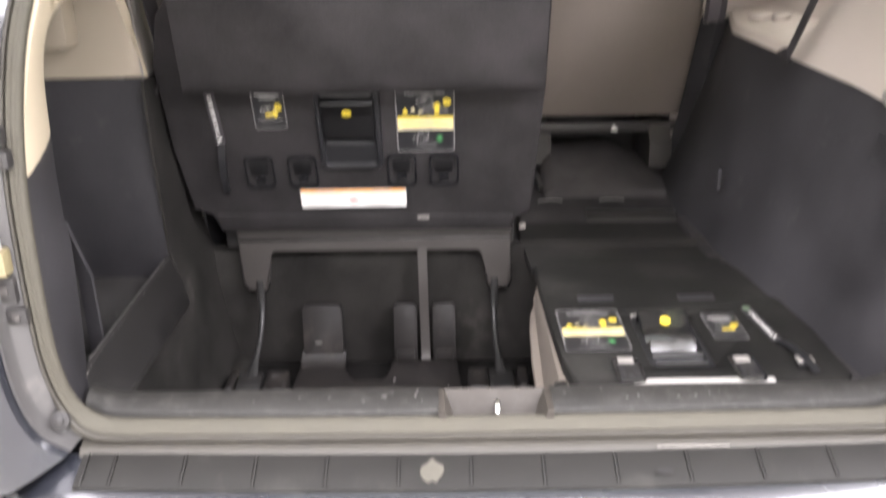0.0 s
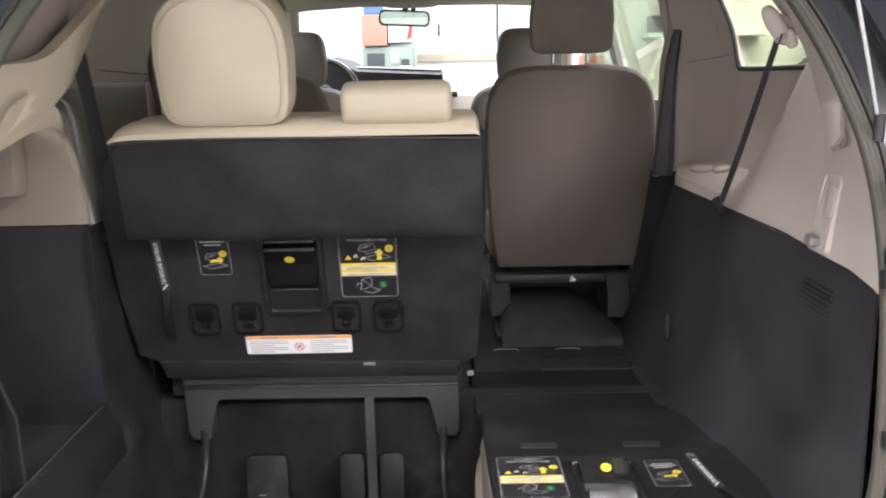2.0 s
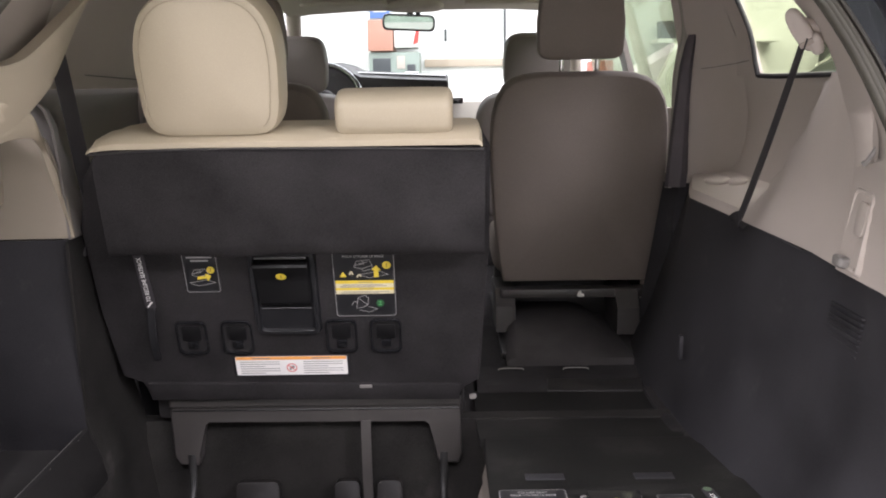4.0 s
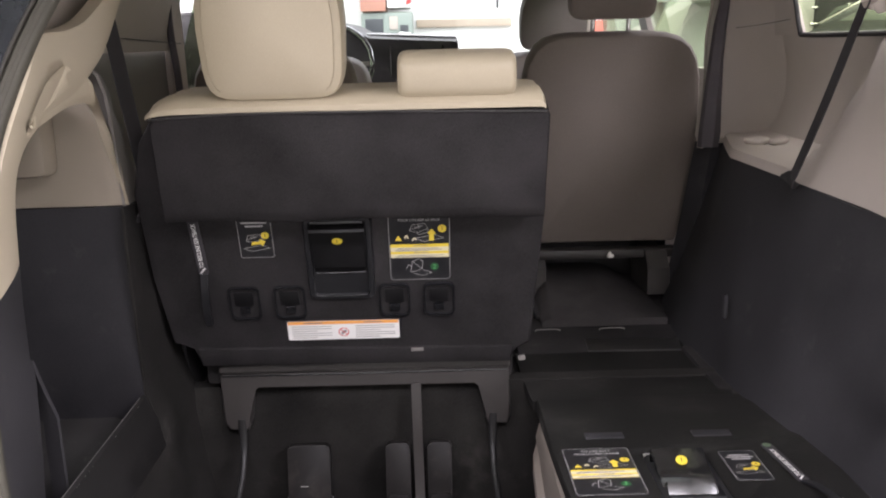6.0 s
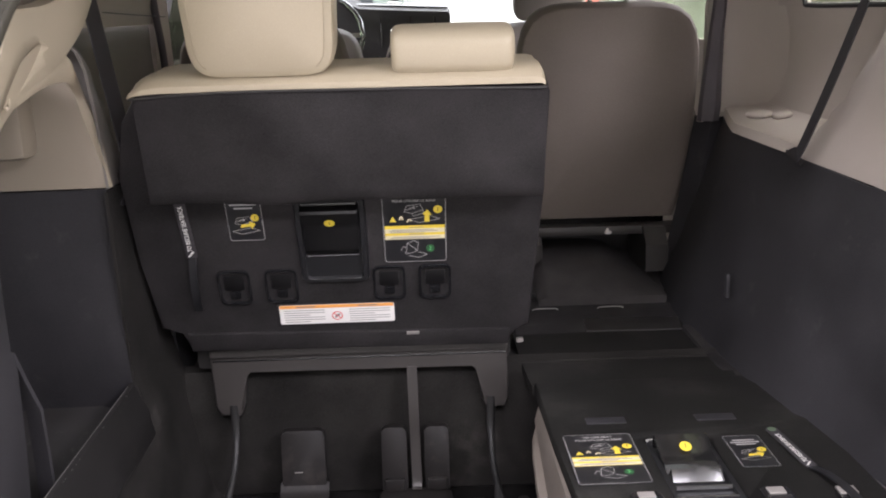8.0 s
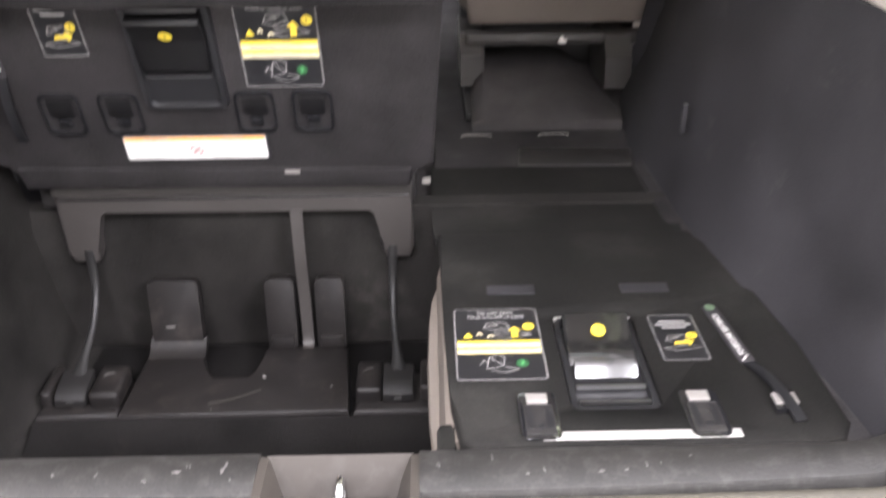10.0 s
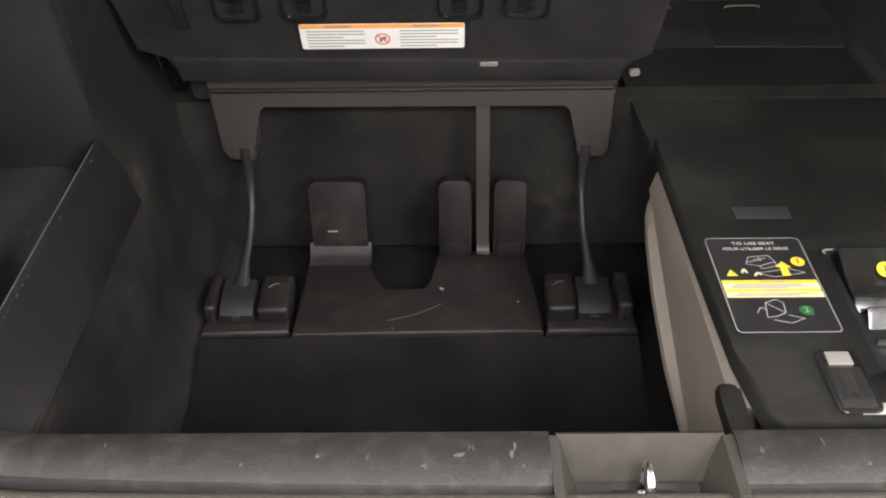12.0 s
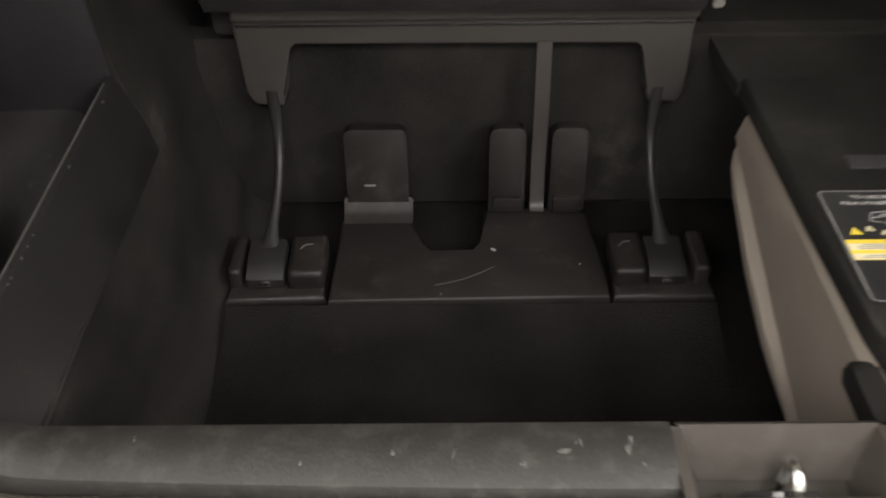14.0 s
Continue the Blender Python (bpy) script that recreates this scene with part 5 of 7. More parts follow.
def release_handle(parent, m, w=0.125, h=0.215):
    """Recessed seat release: frame, dark cup, sloping lever with a yellow disc, bright edges."""
    m = m @ pose(0, 0, 0.009)
    frame_out, frame_in = rounded(w, h, 0.016, 4), rounded(w - 0.02, h - 0.02, 0.010, 4)
    bm = bmesh.new()
    rows = [[bm.verts.new((x * k, y * k, z)) for x, y in o] for o, k, z in ((frame_out, 1.03, -0.0095), (frame_out, 1.0, -0.004), (frame_out, 0.985, -0.001), (frame_in, 1.01, -0.0008), (frame_in, 0.995, -0.0030), (frame_in, 0.99, -0.0065), (frame_in, 0.985, -0.008))]
    n = len(frame_out)
    for a, b in zip(rows, rows[1:]):
        for i in range(n):
            bm.faces.new((a[i], a[(i + 1) % n], b[(i + 1) % n], b[i]))
    bm.faces.new(rows[-1])
    bmesh.ops.transform(bm, matrix=m, verts=bm.verts)
    cup = part("release_handle", bm, LABEL_BLACK, parent, "glossy black seat release handle in a recess")
    yl = -0.036 if h < 0.22 else -0.004
    half = w * 0.41
    lever_rows = [[(x * (1 - 0.06 * (y < 0)), y, z - (0.002 if abs(x) > half - 0.003 else 0)) for x in (-half, -half + 0.004, 0, half - 0.004, half)] for y, z in ((h / 2 - 0.019, -0.004), (h / 2 - 0.021, 0.0200), (h / 2 - 0.026, 0.0228), (0.080, 0.0212), (0.072, 0.0186), (0.064, 0.0154), (0.056, 0.0122), (0.048, 0.0090), (0.040, 0.0066), (0.030, 0.0054), (yl + 0.022, 0.0060), (yl + 0.017, 0.0056), (yl + 0.012, 0.0020), (yl + 0.006, -0.0035), (yl, -0.0088))]
    lev = loft(lever_rows, thick=0.004, away=(0, 0, -1))
    bmesh.ops.transform(lev, matrix=m, verts=lev.verts)
    # One lever plastic in two copies: lit when folded, shaded when upright.
    lever = part("lever", lev, SEMI_GLOSS if h > 0.22 else SHADED_BLACK, cup)
    tilt = m @ pose(0, 0.052, 0.0150, 24)
    disc = part("step_disc", flat([(0.0107 * math.cos(a), 0.0107 * math.sin(a)) for a in [i * math.pi / 14 for i in range(28)]], 0.0006, tilt), LABEL_YELLOW, lever, "yellow disc")
    text_mesh("digit", "1", 0.015, tilt @ pose(0, 0, 0.0014), LABEL_BLACK, disc)
    part("top_strip", box(-w * 0.39, w * 0.39, h / 2 - 0.015, h / 2 - 0.0095, 0.004, 0.0085, 0.001, m=m), SATIN, cup, "satin grey strip")
    part("lever_edge", tube([m @ Vector((-half * 0.92, yl - 0.001, -0.0040)), m @ Vector((half * 0.92, yl - 0.001, -0.0040))], 0.0009, 8), SATIN, lever)
    lip_rows = [[(x, y, z - (0.0015 if abs(x) > half * 0.8 else 0)) for x in (-half * 0.9, -half * 0.8, 0, half * 0.8, half * 0.9)] for y, z in ((yl - 0.005, 0.0020), (yl - 0.007, 0.0105), (yl - 0.009, 0.0112), (yl - 0.013, 0.0080), (yl - 0.018, 0.0028), (yl - 0.023, -0.0026), (yl - 0.028, -0.0085))]
    if h > 0.22:
        fl = loft(lip_rows, thick=0.003, away=(0, 0, -1))
        bmesh.ops.transform(fl, matrix=m, verts=fl.verts)
        part("finger_lip", fl, SEMI_GLOSS, cup, "glossy lip of the handle")
        # Rib metal is a brighter copy here, where the folded handle catches light.
        for y, z, wide in ((yl - 0.056, 0.0005, 0.0036), (yl - 0.090, 0.0005, 0.0036)):
            part("edge_rib", join(box(-w * 0.40, w * 0.40, y - wide / 2, y + wide / 2, z - 0.006, z + 0.0015, 0.0012, m=m)), SATIN_BRIGHT, cup, "satin rib")
        # Pale tube added as the glint along the frame's upper edge.
        part("rim_glint", tube(smooth_line([m @ Vector(p) for p in ((-w * 0.46, h / 2 - 0.010, 0.001), (-w * 0.44, h / 2 - 0.003, 0.001), (0, h / 2 - 0.0015, 0.001), (w * 0.44, h / 2 - 0.003, 0.001), (w * 0.46, h / 2 - 0.010, 0.001))], 4), 0.0015, 6), PAINTED_SHINE, cup)
    else:
        part("edge_rib", tube(smooth_line([m @ Vector((x * w, -h / 2 + 0.009 + lift, -0.0015)) for x, lift in ((-0.42, 0.004), (-0.38, 0.0005), (0.0, -0.001), (0.38, 0.0005), (0.42, 0.004))], 4), 0.0008, 8), SATIN, cup)
    return cup


def recline_strap(parent, m, flip=1):
    tag = part("recline_strap", prism(rounded(0.022, 0.150, 0.006), 0.0, 0.002, m @ pose(0, 0.0, 0.001), 0.0006), BELT, parent, "black recline strap with white lettering")
    text_mesh("strap_words", "TO RECLINE SEATBACK", 0.0125, m @ pose(0.0, -0.004, 0.0032, 0, 0, 90), LABEL_WHITE, tag, squeeze=0.80)
    part("arrow_mark", line_art(chain([(-0.006, -0.070), (0.006, -0.058), (0.0, -0.062)]), 0.003, m, 0.0034), LABEL_WHITE, tag)
    part("green_disc", flat([(0.008 * math.cos(a), 0.068 + 0.008 * math.sin(a)) for a in [i * math.pi / 8 for i in range(16)]], 0.0032, m), STRAP_GREEN, tag)
    loose = smooth_line([m @ Vector(p) for p in ((0, -0.075, 0.002), (0.004 * flip, -0.11, 0.010), (0.008 * flip, -0.15, 0.012), (0.010 * flip, -0.18, 0.010), (0.012 * flip, -0.205, 0.004))], 4)
    part("strap_tail", strap(loose, 0.015, 0.003, m.to_3x3() @ Vector((1, 0, 0))), LABEL_BLACK, tag)
    return tag


def anchor_cup(parent, m, w=0.068, h=0.088):
    """Recessed child-seat anchor cover: frame, hollow and hinged flap."""
    o = rounded(w, h, 0.014, 4)
    bm = bmesh.new()
    rows = [[bm.verts.new((x * k, y * k, z)) for x, y in o] for k, z in ((1.0, 0.0), (0.97, 0.004), (0.86, 0.0045), (0.80, -0.004), (0.72, -0.008))]
    n = len(o)
    for a, b in zip(rows, rows[1:]):
        for i in range(n):
            bm.faces.new((a[i], a[(i + 1) % n], b[(i + 1) % n], b[i]))
    bm.faces.new(rows[-1])
    bmesh.ops.transform(bm, matrix=m, verts=bm.verts)
    cup = part("anchor_cover", bm, GLOSS_BLACK, parent, "small black anchor cover")
    part("flap", box(-w * 0.30, w * 0.30, -h * 0.05, h * 0.34, 0.000, 0.004, 0.003, m=m), SHADED_BLACK, cup)
    part("latch_tab", box(-w * 0.16, w * 0.16, -h * 0.30, -h * 0.10, -0.003, 0.005, 0.002, m=m), GLOSS_BLACK, cup)
    return cup


# ================= upright third-row seat =================
LEAN = radians(19)
SB = plane_frame((0, 2.035, 0.665), (1, 0, 0), (0, -math.sin(LEAN), math.cos(LEAN)))
rear = thing("third_row_seat", (-0.12, 2.0, 0.60), "upright third-row bench, black cloth back and beige leather top", "car seat", "third row seats")
outline = [(-0.466, 0.022), (0.228, 0.014), (0.232, 0.050), (0.268, 0.058), (0.286, 0.40), (0.288, 0.60), (0.274, 0.626), (-0.42, 0.630), (-0.468, 0.612), (-0.502, 0.560), (-0.532, 0.45), (-0.528, 0.25), (-0.518, 0.078), (-0.468, 0.070)]
part("back_panel", prism(outline, -0.05, 0.0, SB, 0.006), BACK_CLOTH, rear, "black cloth panel on the back of the seat")
part("back_lower", prism([(-0.462, 0.018), (0.224, 0.010), (0.228, 0.052), (-0.464, 0.066)], -0.03, 0.007, SB, 0.005), BACK_CLOTH, rear)
part("front_pad", join(pillow(0.78, 0.56, 0.11, SB @ pose(-0.12, 0.33, -0.09), 6)), BEIGE_LEATHER, rear, "beige leather front of the backrest")
# rounded beige roll over the top
top_rows = []
for u, dz in ((-0.460, -0.030), (-0.450, -0.016), (-0.430, -0.006), (-0.40, -0.001), (-0.30, 0.0), (-0.10, 0.0), (0.10, 0.0), (0.25, 0.0), (0.264, -0.003), (0.270, -0.014)):
    top_rows.append([SB @ Vector((u, v + dz * s, d)) for v, d, s in ((0.640, 0.050, 0), (0.645, 0.060, 0.3), (0.656, 0.058, 0.7), (0.664, 0.046, 1), (0.666, 0.025, 1), (0.660, -0.01, 1), (0.644, -0.06, 1), (0.635, -0.10, 1), (0.60, -0.12, 0.5), (0.637, 0.02, 0.0))])
part("top_roll", loft(top_rows, closed=True, caps=True), BEIGE_LEATHER, rear, "beige leather roll along the top")
part("piping", tube(smooth_line([SB @ Vector((u, v, 0.0625)) for u, v in ((-0.456, 0.636), (-0.30, 0.6445), (0.0, 0.643), (0.272, 0.637))], 4), 0.0022, 6), BLACK_PLASTIC, rear)
# black flap that hangs from the top
flap_rows = []
for v, d, grow in ((0.643, 0.060, 0.0), (0.62, 0.064, 0.002), (0.53, 0.066, 0.004), (0.45, 0.064, 0.006), (0.425, 0.062, 0.007), (0.417, 0.055, 0.007)):
    row = []
    for i in range(13):
        u = -0.449 - grow * 1.5 + (0.724 + grow * 1.5) * i / 12 + (0.012 if i == 0 and v > 0.63 else 0)
        sag = 0.003 * math.sin(i * 1.3)
        row.append(SB @ Vector((u, v - 0.004 * i / 12 + (sag if v < 0.46 else 0), d + 0.002 * math.sin(i * 0.9 + v * 9))))
    flap_rows.append(row)
part("storage_flap", loft(flap_rows, thick=0.052, away=(0, 0.93, 0.33)), BACK_CLOTH, rear, "black cloth flap across the back")
big_label(rear, SB @ pose(0.030, 0.318, 0.0008))
small_label(rear, SB @ pose(-0.304, 0.350, 0.0008))
release_handle(rear, SB @ pose(-0.136, 0.296, 0.0008), 0.136, 0.205)
recline_strap(rear, SB @ pose(-0.424, 0.335, 0.0008, 0, 0, 2), -1)
for u in (-0.347, -0.250, -0.027, 0.068):
    anchor_cup(rear, SB @ pose(u, 0.183, 0.0008))
# white warning label
WL = SB @ pose(-0.1415, 0.107, 0.0008)
plate = part("warning_label", prism(rounded(0.252, 0.058, 0.006), 0, 0.0006, WL), LABEL_BLACK, rear, "white warning label with an orange heading")
part("label_face", flat(rounded(0.243, 0.050, 0.004), 0.0009, WL), LABEL_WHITE, plate)
part("orange_heading", flat(bar(-0.120, 0.120, 0.0165, 0.0245), 0.0014, WL), LABEL_ORANGE, plate)
for side in (-1, 1):
    for k in range(6):
        a, b = (-0.112, -0.026) if side < 0 else (0.026, 0.112)
        part("print_line", flat(bar(a, b - (0.012 + 0.02 * ((k * 7) % 3) / 2 if k in (2, 5) else 0.0), 0.0100 - 0.0060 * k, 0.0115 - 0.0060 * k), 0.0014, WL), PRINT_GREY, plate)
    part("heading_bar", flat(bar(side * 0.065 - 0.02, side * 0.065 + 0.02, 0.0195, 0.0215), 0.0019, WL), PRINT_GREY, plate)
ring = [(0.0105 * math.cos(a), -0.005 + 0.0105 * math.sin(a)) for a in [i * math.pi / 14 for i in range(28)]]
part("ban_ring", line_art(chain(ring + ring[:1]) + [((-0.007, 0.002), (0.007, -0.012))], 0.0020, WL, 0.0019), RED_PRINT, plate)
part("ban_mark", line_art(chain([(-0.004, -0.011), (-0.001, -0.003), (0.004, -0.006), (0.003, 0.0)]), 0.0045, WL, 0.0016), PRINT_GREY, plate)
part("white_tag", box(0.004, 0.031, 0.048, 0.056, 0.006, 0.009, 0.001, m=SB), PALE_TAB, rear, "small white cloth tag")
# head restraints
hb = plane_frame(SB @ Vector((-0.221, 0.655, 0.005)), (1, 0, 0), (0, -math.sin(radians(12)), math.cos(radians(12))))


def head_block(w, h, deep, low, m, crown, foot, round_top=5.0, round_foot=7.0):
    """Head restraint: rounded front outline, swelling in depth."""
    rows = []
    n = 11
    for i in range(n):
        f = -1 + 2 * i / (n - 1)
        k = (1 - abs(f) ** 3.2) ** (1 / 3.2) if abs(f) < 1 else 0.0
        k = 0.80 + 0.20 * k
        rows.append((f * deep / 2, k))
    bm = bmesh.new()
    out = []
    for a in range(48):
        t = 2 * math.pi * a / 48
        c, s = math.cos(t), math.sin(t)
        e = round_top if s > 0 else round_foot
        px = abs(c) ** (2 / e) * (1 if c >= 0 else -1)
        pz = abs(s) ** (2 / e) * (1 if s >= 0 else -1)
        wide = w / 2 * (1 + (crown if pz > 0 else foot) * abs(pz) ** 1.6)
        out.append((px * wide, pz * h / 2))
    rings = []
    for d, k in rows:
        inset = (1 - k)
        rings.append([bm.verts.new((x - math.copysign(min(abs(x), inset * w * 0.42), x), low + h / 2 + y - math.copysign(min(abs(y), inset * h * 0.42), y), d)) for x, y in out])
    for a, b in zip(rings, rings[1:]):
        for i in range(48):
            bm.faces.new((a[i], a[(i + 1) % 48], b[(i + 1) % 48], b[i]))
    for r in (rings[0], rings[-1]):
        c = bm.verts.new(sum((v.co for v in r), Vector()) / 48 + Vector((0, 0, 0.006 if r is rings[-1] else -0.006)))
        for i in range(48):
            bm.faces.new((r[i], r[(i + 1) % 48], c))
    bmesh.ops.transform(bm, matrix=m, verts=bm.verts)
    return bm, out


bm, outl = head_block(0.262, 0.262, 0.115, 0.002, hb, -0.08, -0.05, 3.2, 7.0)
hr = part("head_restraint", bm, BEIGE_LEATHER, rear, "tall beige leather head restraint")
seam = [hb @ Vector((x * 0.87, 0.002 + 0.131 + y * 0.89, 0.0553)) for x, y in outl[-7:] + outl[:32]]
part("stitching", sweep(seam, circle(0.0009, 5)), SEAM_THREAD, hr, "sunken seam round the head restraint")
for sx in (-0.05, 0.05):
    part("post", tube([hb @ Vector((sx, -0.03, 0)), hb @ Vector((sx, 0.03, 0))], 0.006), CHROME, hr)
hb2 = plane_frame(SB @ Vector((0.109, 0.652, 0.008)), (1, 0, 0), (0, -math.sin(radians(12)), math.cos(radians(12))))
rows = []
for u, k in ((-0.108, 0.55), (-0.1075, 0.72), (-0.104, 0.88), (-0.098, 0.965), (-0.088, 1.0), (-0.03, 1.01), (0.03, 1.01), (0.088, 1.0), (0.098, 0.965), (0.104, 0.88), (0.1075, 0.72), (0.108, 0.55)):
    ring = []
    for i in range(24):
        t = 2 * math.pi * i / 24
        ring.append(hb2 @ Vector((u, 0.039 + 0.041 * k * math.copysign(abs(math.sin(t)) ** 0.72, math.sin(t)), 0.05 * k * math.copysign(abs(math.cos(t)) ** 0.72, math.cos(t)))))
    rows.append(ring)
bm = loft(rows, closed=True, caps=True)
part("head_restraint", bm, BEIGE_LEATHER, rear, "low beige leather head restraint")
# seat cushion and its frame
part("cushion", pillow(0.74, 0.46, 0.13, pose(-0.12, 2.34, 0.74), 6), BEIGE_LEATHER, rear, "beige leather seat cushion")
part("cushion_base", box(-0.47, 0.235, 2.075, 2.54, 0.615, 0.69, 0.015), BLACK_PLASTIC, rear)
# rear cover: bar with a leg at each end
cover = [(-0.430, 0.664), (0.222, 0.660), (0.224, 0.64), (0.228, 0.53), (0.220, 0.508), (0.176, 0.510), (0.166, 0.530), (0.160, 0.606), (0.148, 0.617), (-0.350, 0.620), (-0.362, 0.609), (-0.370, 0.528), (-0.378, 0.508), (-0.420, 0.510), (-0.432, 0.530), (-0.436, 0.64)]
part("leg_cover", prism([(x, z) for x, z in cover], -0.03, 0.022, plane_frame((0, 2.080, 0), (1, 0, 0), (0, 0, 1)), 0.006, 3), GREY_PLASTIC, rear, "dark grey plastic cover over the seat legs")
part("cover_ledge", box(-0.434, 0.226, 2.046, 2.08, 0.652, 0.672, 0.006, 3), GREY_PLASTIC, rear)
part("cover_groove", box(-0.430, 0.222, 2.0555, 2.060, 0.6405, 0.6435, 0.001), GLOSS_BLACK, rear)
part("pivot_bolt", prism(rounded(0.016, 0.010, 0.003), 0, 0.008, plane_frame((0.254, 2.07, 0.666), (1, 0, 0.1), (-0.1, 0, 1)), 0.002), PALE_TAB, rear, "pale metal pivot tab")
for x in (-0.402, 0.196):
    s = 1 if x < 0 else -1
    bowed = smooth_line([(x + 0.009 * s, 2.062, 0.535), (x + 0.011 * s, 2.048, 0.46), (x + 0.010 * s, 2.005, 0.405), (x + 0.004 * s, 1.950, 0.366), (x, 1.915, 0.346)], 5)
    rows = []
    for i, p in enumerate(bowed):
        g = i / (len(bowed) - 1)
        half = 0.0072 + 0.0040 * (2 * g - 1) ** 2 + (0.006 * max(g - 0.75, 0) / 0.25)
        d = (bowed[min(i + 1, len(bowed) - 1)] - bowed[max(i - 1, 0)]).normalized()
        u = Vector((1, 0, 0)).cross(d).normalized()
        rows.append([p + Vector((half * math.cos(a), 0, 0)) + u * (0.006 * math.sin(a)) for a in [k * math.pi / 5 for k in range(10)]])
    leg = part("leg", loft(rows, closed=True, caps=True), STEEL, rear, "curved dark steel seat leg")
    part("knuckle", prism([(-0.030, -0.02), (0.040, -0.02), (0.040, 0.016), (0.0, 0.012), (-0.022, 0.004), (-0.030, -0.004)], -0.028, 0.028, plane_frame((x, 1.890, 0.336), (0, 1, 0), (0, 0, 1)), 0.005), LIP_PLASTIC, leg)
    part("knuckle_pin", box(x - 0.008, x + 0.006, 1.8565, 1.861, 0.324, 0.328, 0.001), CHROME, leg)

# moulded tray and latch tongues in the well
tray = thing("floor_latch_tray", (-0.10, 1.93, WELL_Z), "dusty black moulded latch tray in the seat well", "seat latch")
tz = 0.326
plan = [(-0.306, 1.822), (0.107, 1.826), (0.104, 1.87), (0.092, 2.02), (0.075, 2.035), (-0.062, 2.035), (-0.072, 2.02), (-0.074, 1.945), (-0.088, 1.925), (-0.160, 1.924), (-0.176, 1.945), (-0.186, 2.0), (-0.20, 2.02), (-0.288, 2.02), (-0.300, 2.005)]
part("well_ramp", loft([[(x, 1.370, WELL_Z + 0.0006), (x, 1.60, WELL_Z + 0.0015), (x, 1.70, WELL_Z + 0.004), (x, 1.76, WELL_Z + 0.011), (x, 1.80, WELL_Z + 0.024), (x, 1.819, WELL_Z + 0.034), (x, 1.823, WELL_Z)] for x in (-0.455, -0.2, 0.0, 0.2, 0.262)], thick=0.004), SHADED_FLOOR_CARPET, van, "black carpet rising to the latch tray")
part("tray", prism(plan, WELL_Z, tz, None, 0.006, 3), TRAY_PLASTIC, tray, "dusty black plastic tray")
for x0, x1, words in ((-0.290, -0.192, "broad upright black tongue"), (-0.064, -0.007, "upright black plastic tongue"), (0.033, 0.089, "upright black plastic tongue")):
    w = x1 - x0
    m = plane_frame(((x0 + x1) / 2, 2.042, 0.40), (1, 0, 0), (0, 0.13, 1))
    part("tongue", prism(rounded(w, 0.148, 0.014, 5, (1, 1, 0.1, 0.1)), -0.012, 0.010, m, 0.005, 3), TRAY_PLASTIC, tray, words)
    if w > 0.08:
        part("ramp", loft([[(x, 1.995, tz + 0.001), (x, 2.008, tz + 0.006), (x, 2.018, tz + 0.012), (x, 2.024, tz + 0.020), (x, 2.030, tz + 0.026)] for x in (x0 - 0.006, x0 - 0.002, x1 + 0.002, x1 + 0.006)], thick=0.014, away=(0, 1, -0.3)), TRAY_PLASTIC, tray)
    else:
        part("tongue_ridge", box(x0 + 0.006, x1 - 0.006, 2.018, 2.030, tz + 0.001, tz + 0.030, 0.004), TRAY_PLASTIC, tray)
part("tension_strap", strap(smooth_line([(0.011, 2.045, 0.62), (0.012, 2.036, 0.52), (0.013, 2.038, 0.42), (0.014, 2.030, 0.345), (0.014, 2.018, 0.331)], 4), 0.022, 0.003, (1, 0, 0)), GREY_PLASTIC, tray, "dark grey fabric tension strap")
for x0, y0, x1, y1 in ((-0.15, 1.852, -0.06, 1.892),):
    part("tray_scratch", tube(smooth_line([(x0, y0, tz), (0.5 * (x0 + x1), 0.5 * (y0 + y1) - 0.006, tz + 0.0002), (x1, y1, tz)], 4), 0.0007, 5), DRIED_PAINT, tray)
part("chip", pillow(0.009, 0.005, 0.003, pose(-0.060, 1.930, tz + 0.001, 0, 0, -35), 2.4, 3), CHALK, tray, "pale chip on the tray edge")
for y, z, a, c in ((2.030, 0.378, -0.262, -0.244),):
    part("tongue_scratch", box(a, c, y - 0.004, y - 0.001, z, z + 0.0016), CHALK, tray)
for x0, x1 in ((-0.462, -0.312), (0.114, 0.266)):
    foot = part("leg_foot", prism([(x0, 1.838), (x1, 1.840), (x1 - 0.004, 1.955), (x0 + 0.006, 1.955)], WELL_Z, 0.314, None, 0.010, 3), TRAY_PLASTIC, tray, "black floor bracket for the seat leg")
    inner_x = (x1 - 0.058, x1 - 0.003) if x0 < 0 else (x0 + 0.003, x0 + 0.052)
    part("foot_block", box(inner_x[0], inner_x[1], 1.860, 1.952, 0.308, 0.345, 0.010, 3), TRAY_PLASTIC, foot)
    mid = (inner_x[0] + inner_x[1]) / 2
    part("block_scuff", tube(smooth_line([(mid - 0.012, 1.915, 0.3452), (mid - 0.005, 1.924, 0.3454), (mid + 0.006, 1.926, 0.3452)], 4), 0.0012, 6), WORN_EDGE, foot)
    outer_x = (x0 + 0.004, x0 + 0.024) if x0 < 0 else (x1 - 0.030, x1 - 0.006)
    part("foot_post", box(outer_x[0], outer_x[1], 1.864, 1.952, 0.308, 0.346, 0.008, 3), TRAY_PLASTIC, foot)
# debris in the well
rng = random.Random(4)
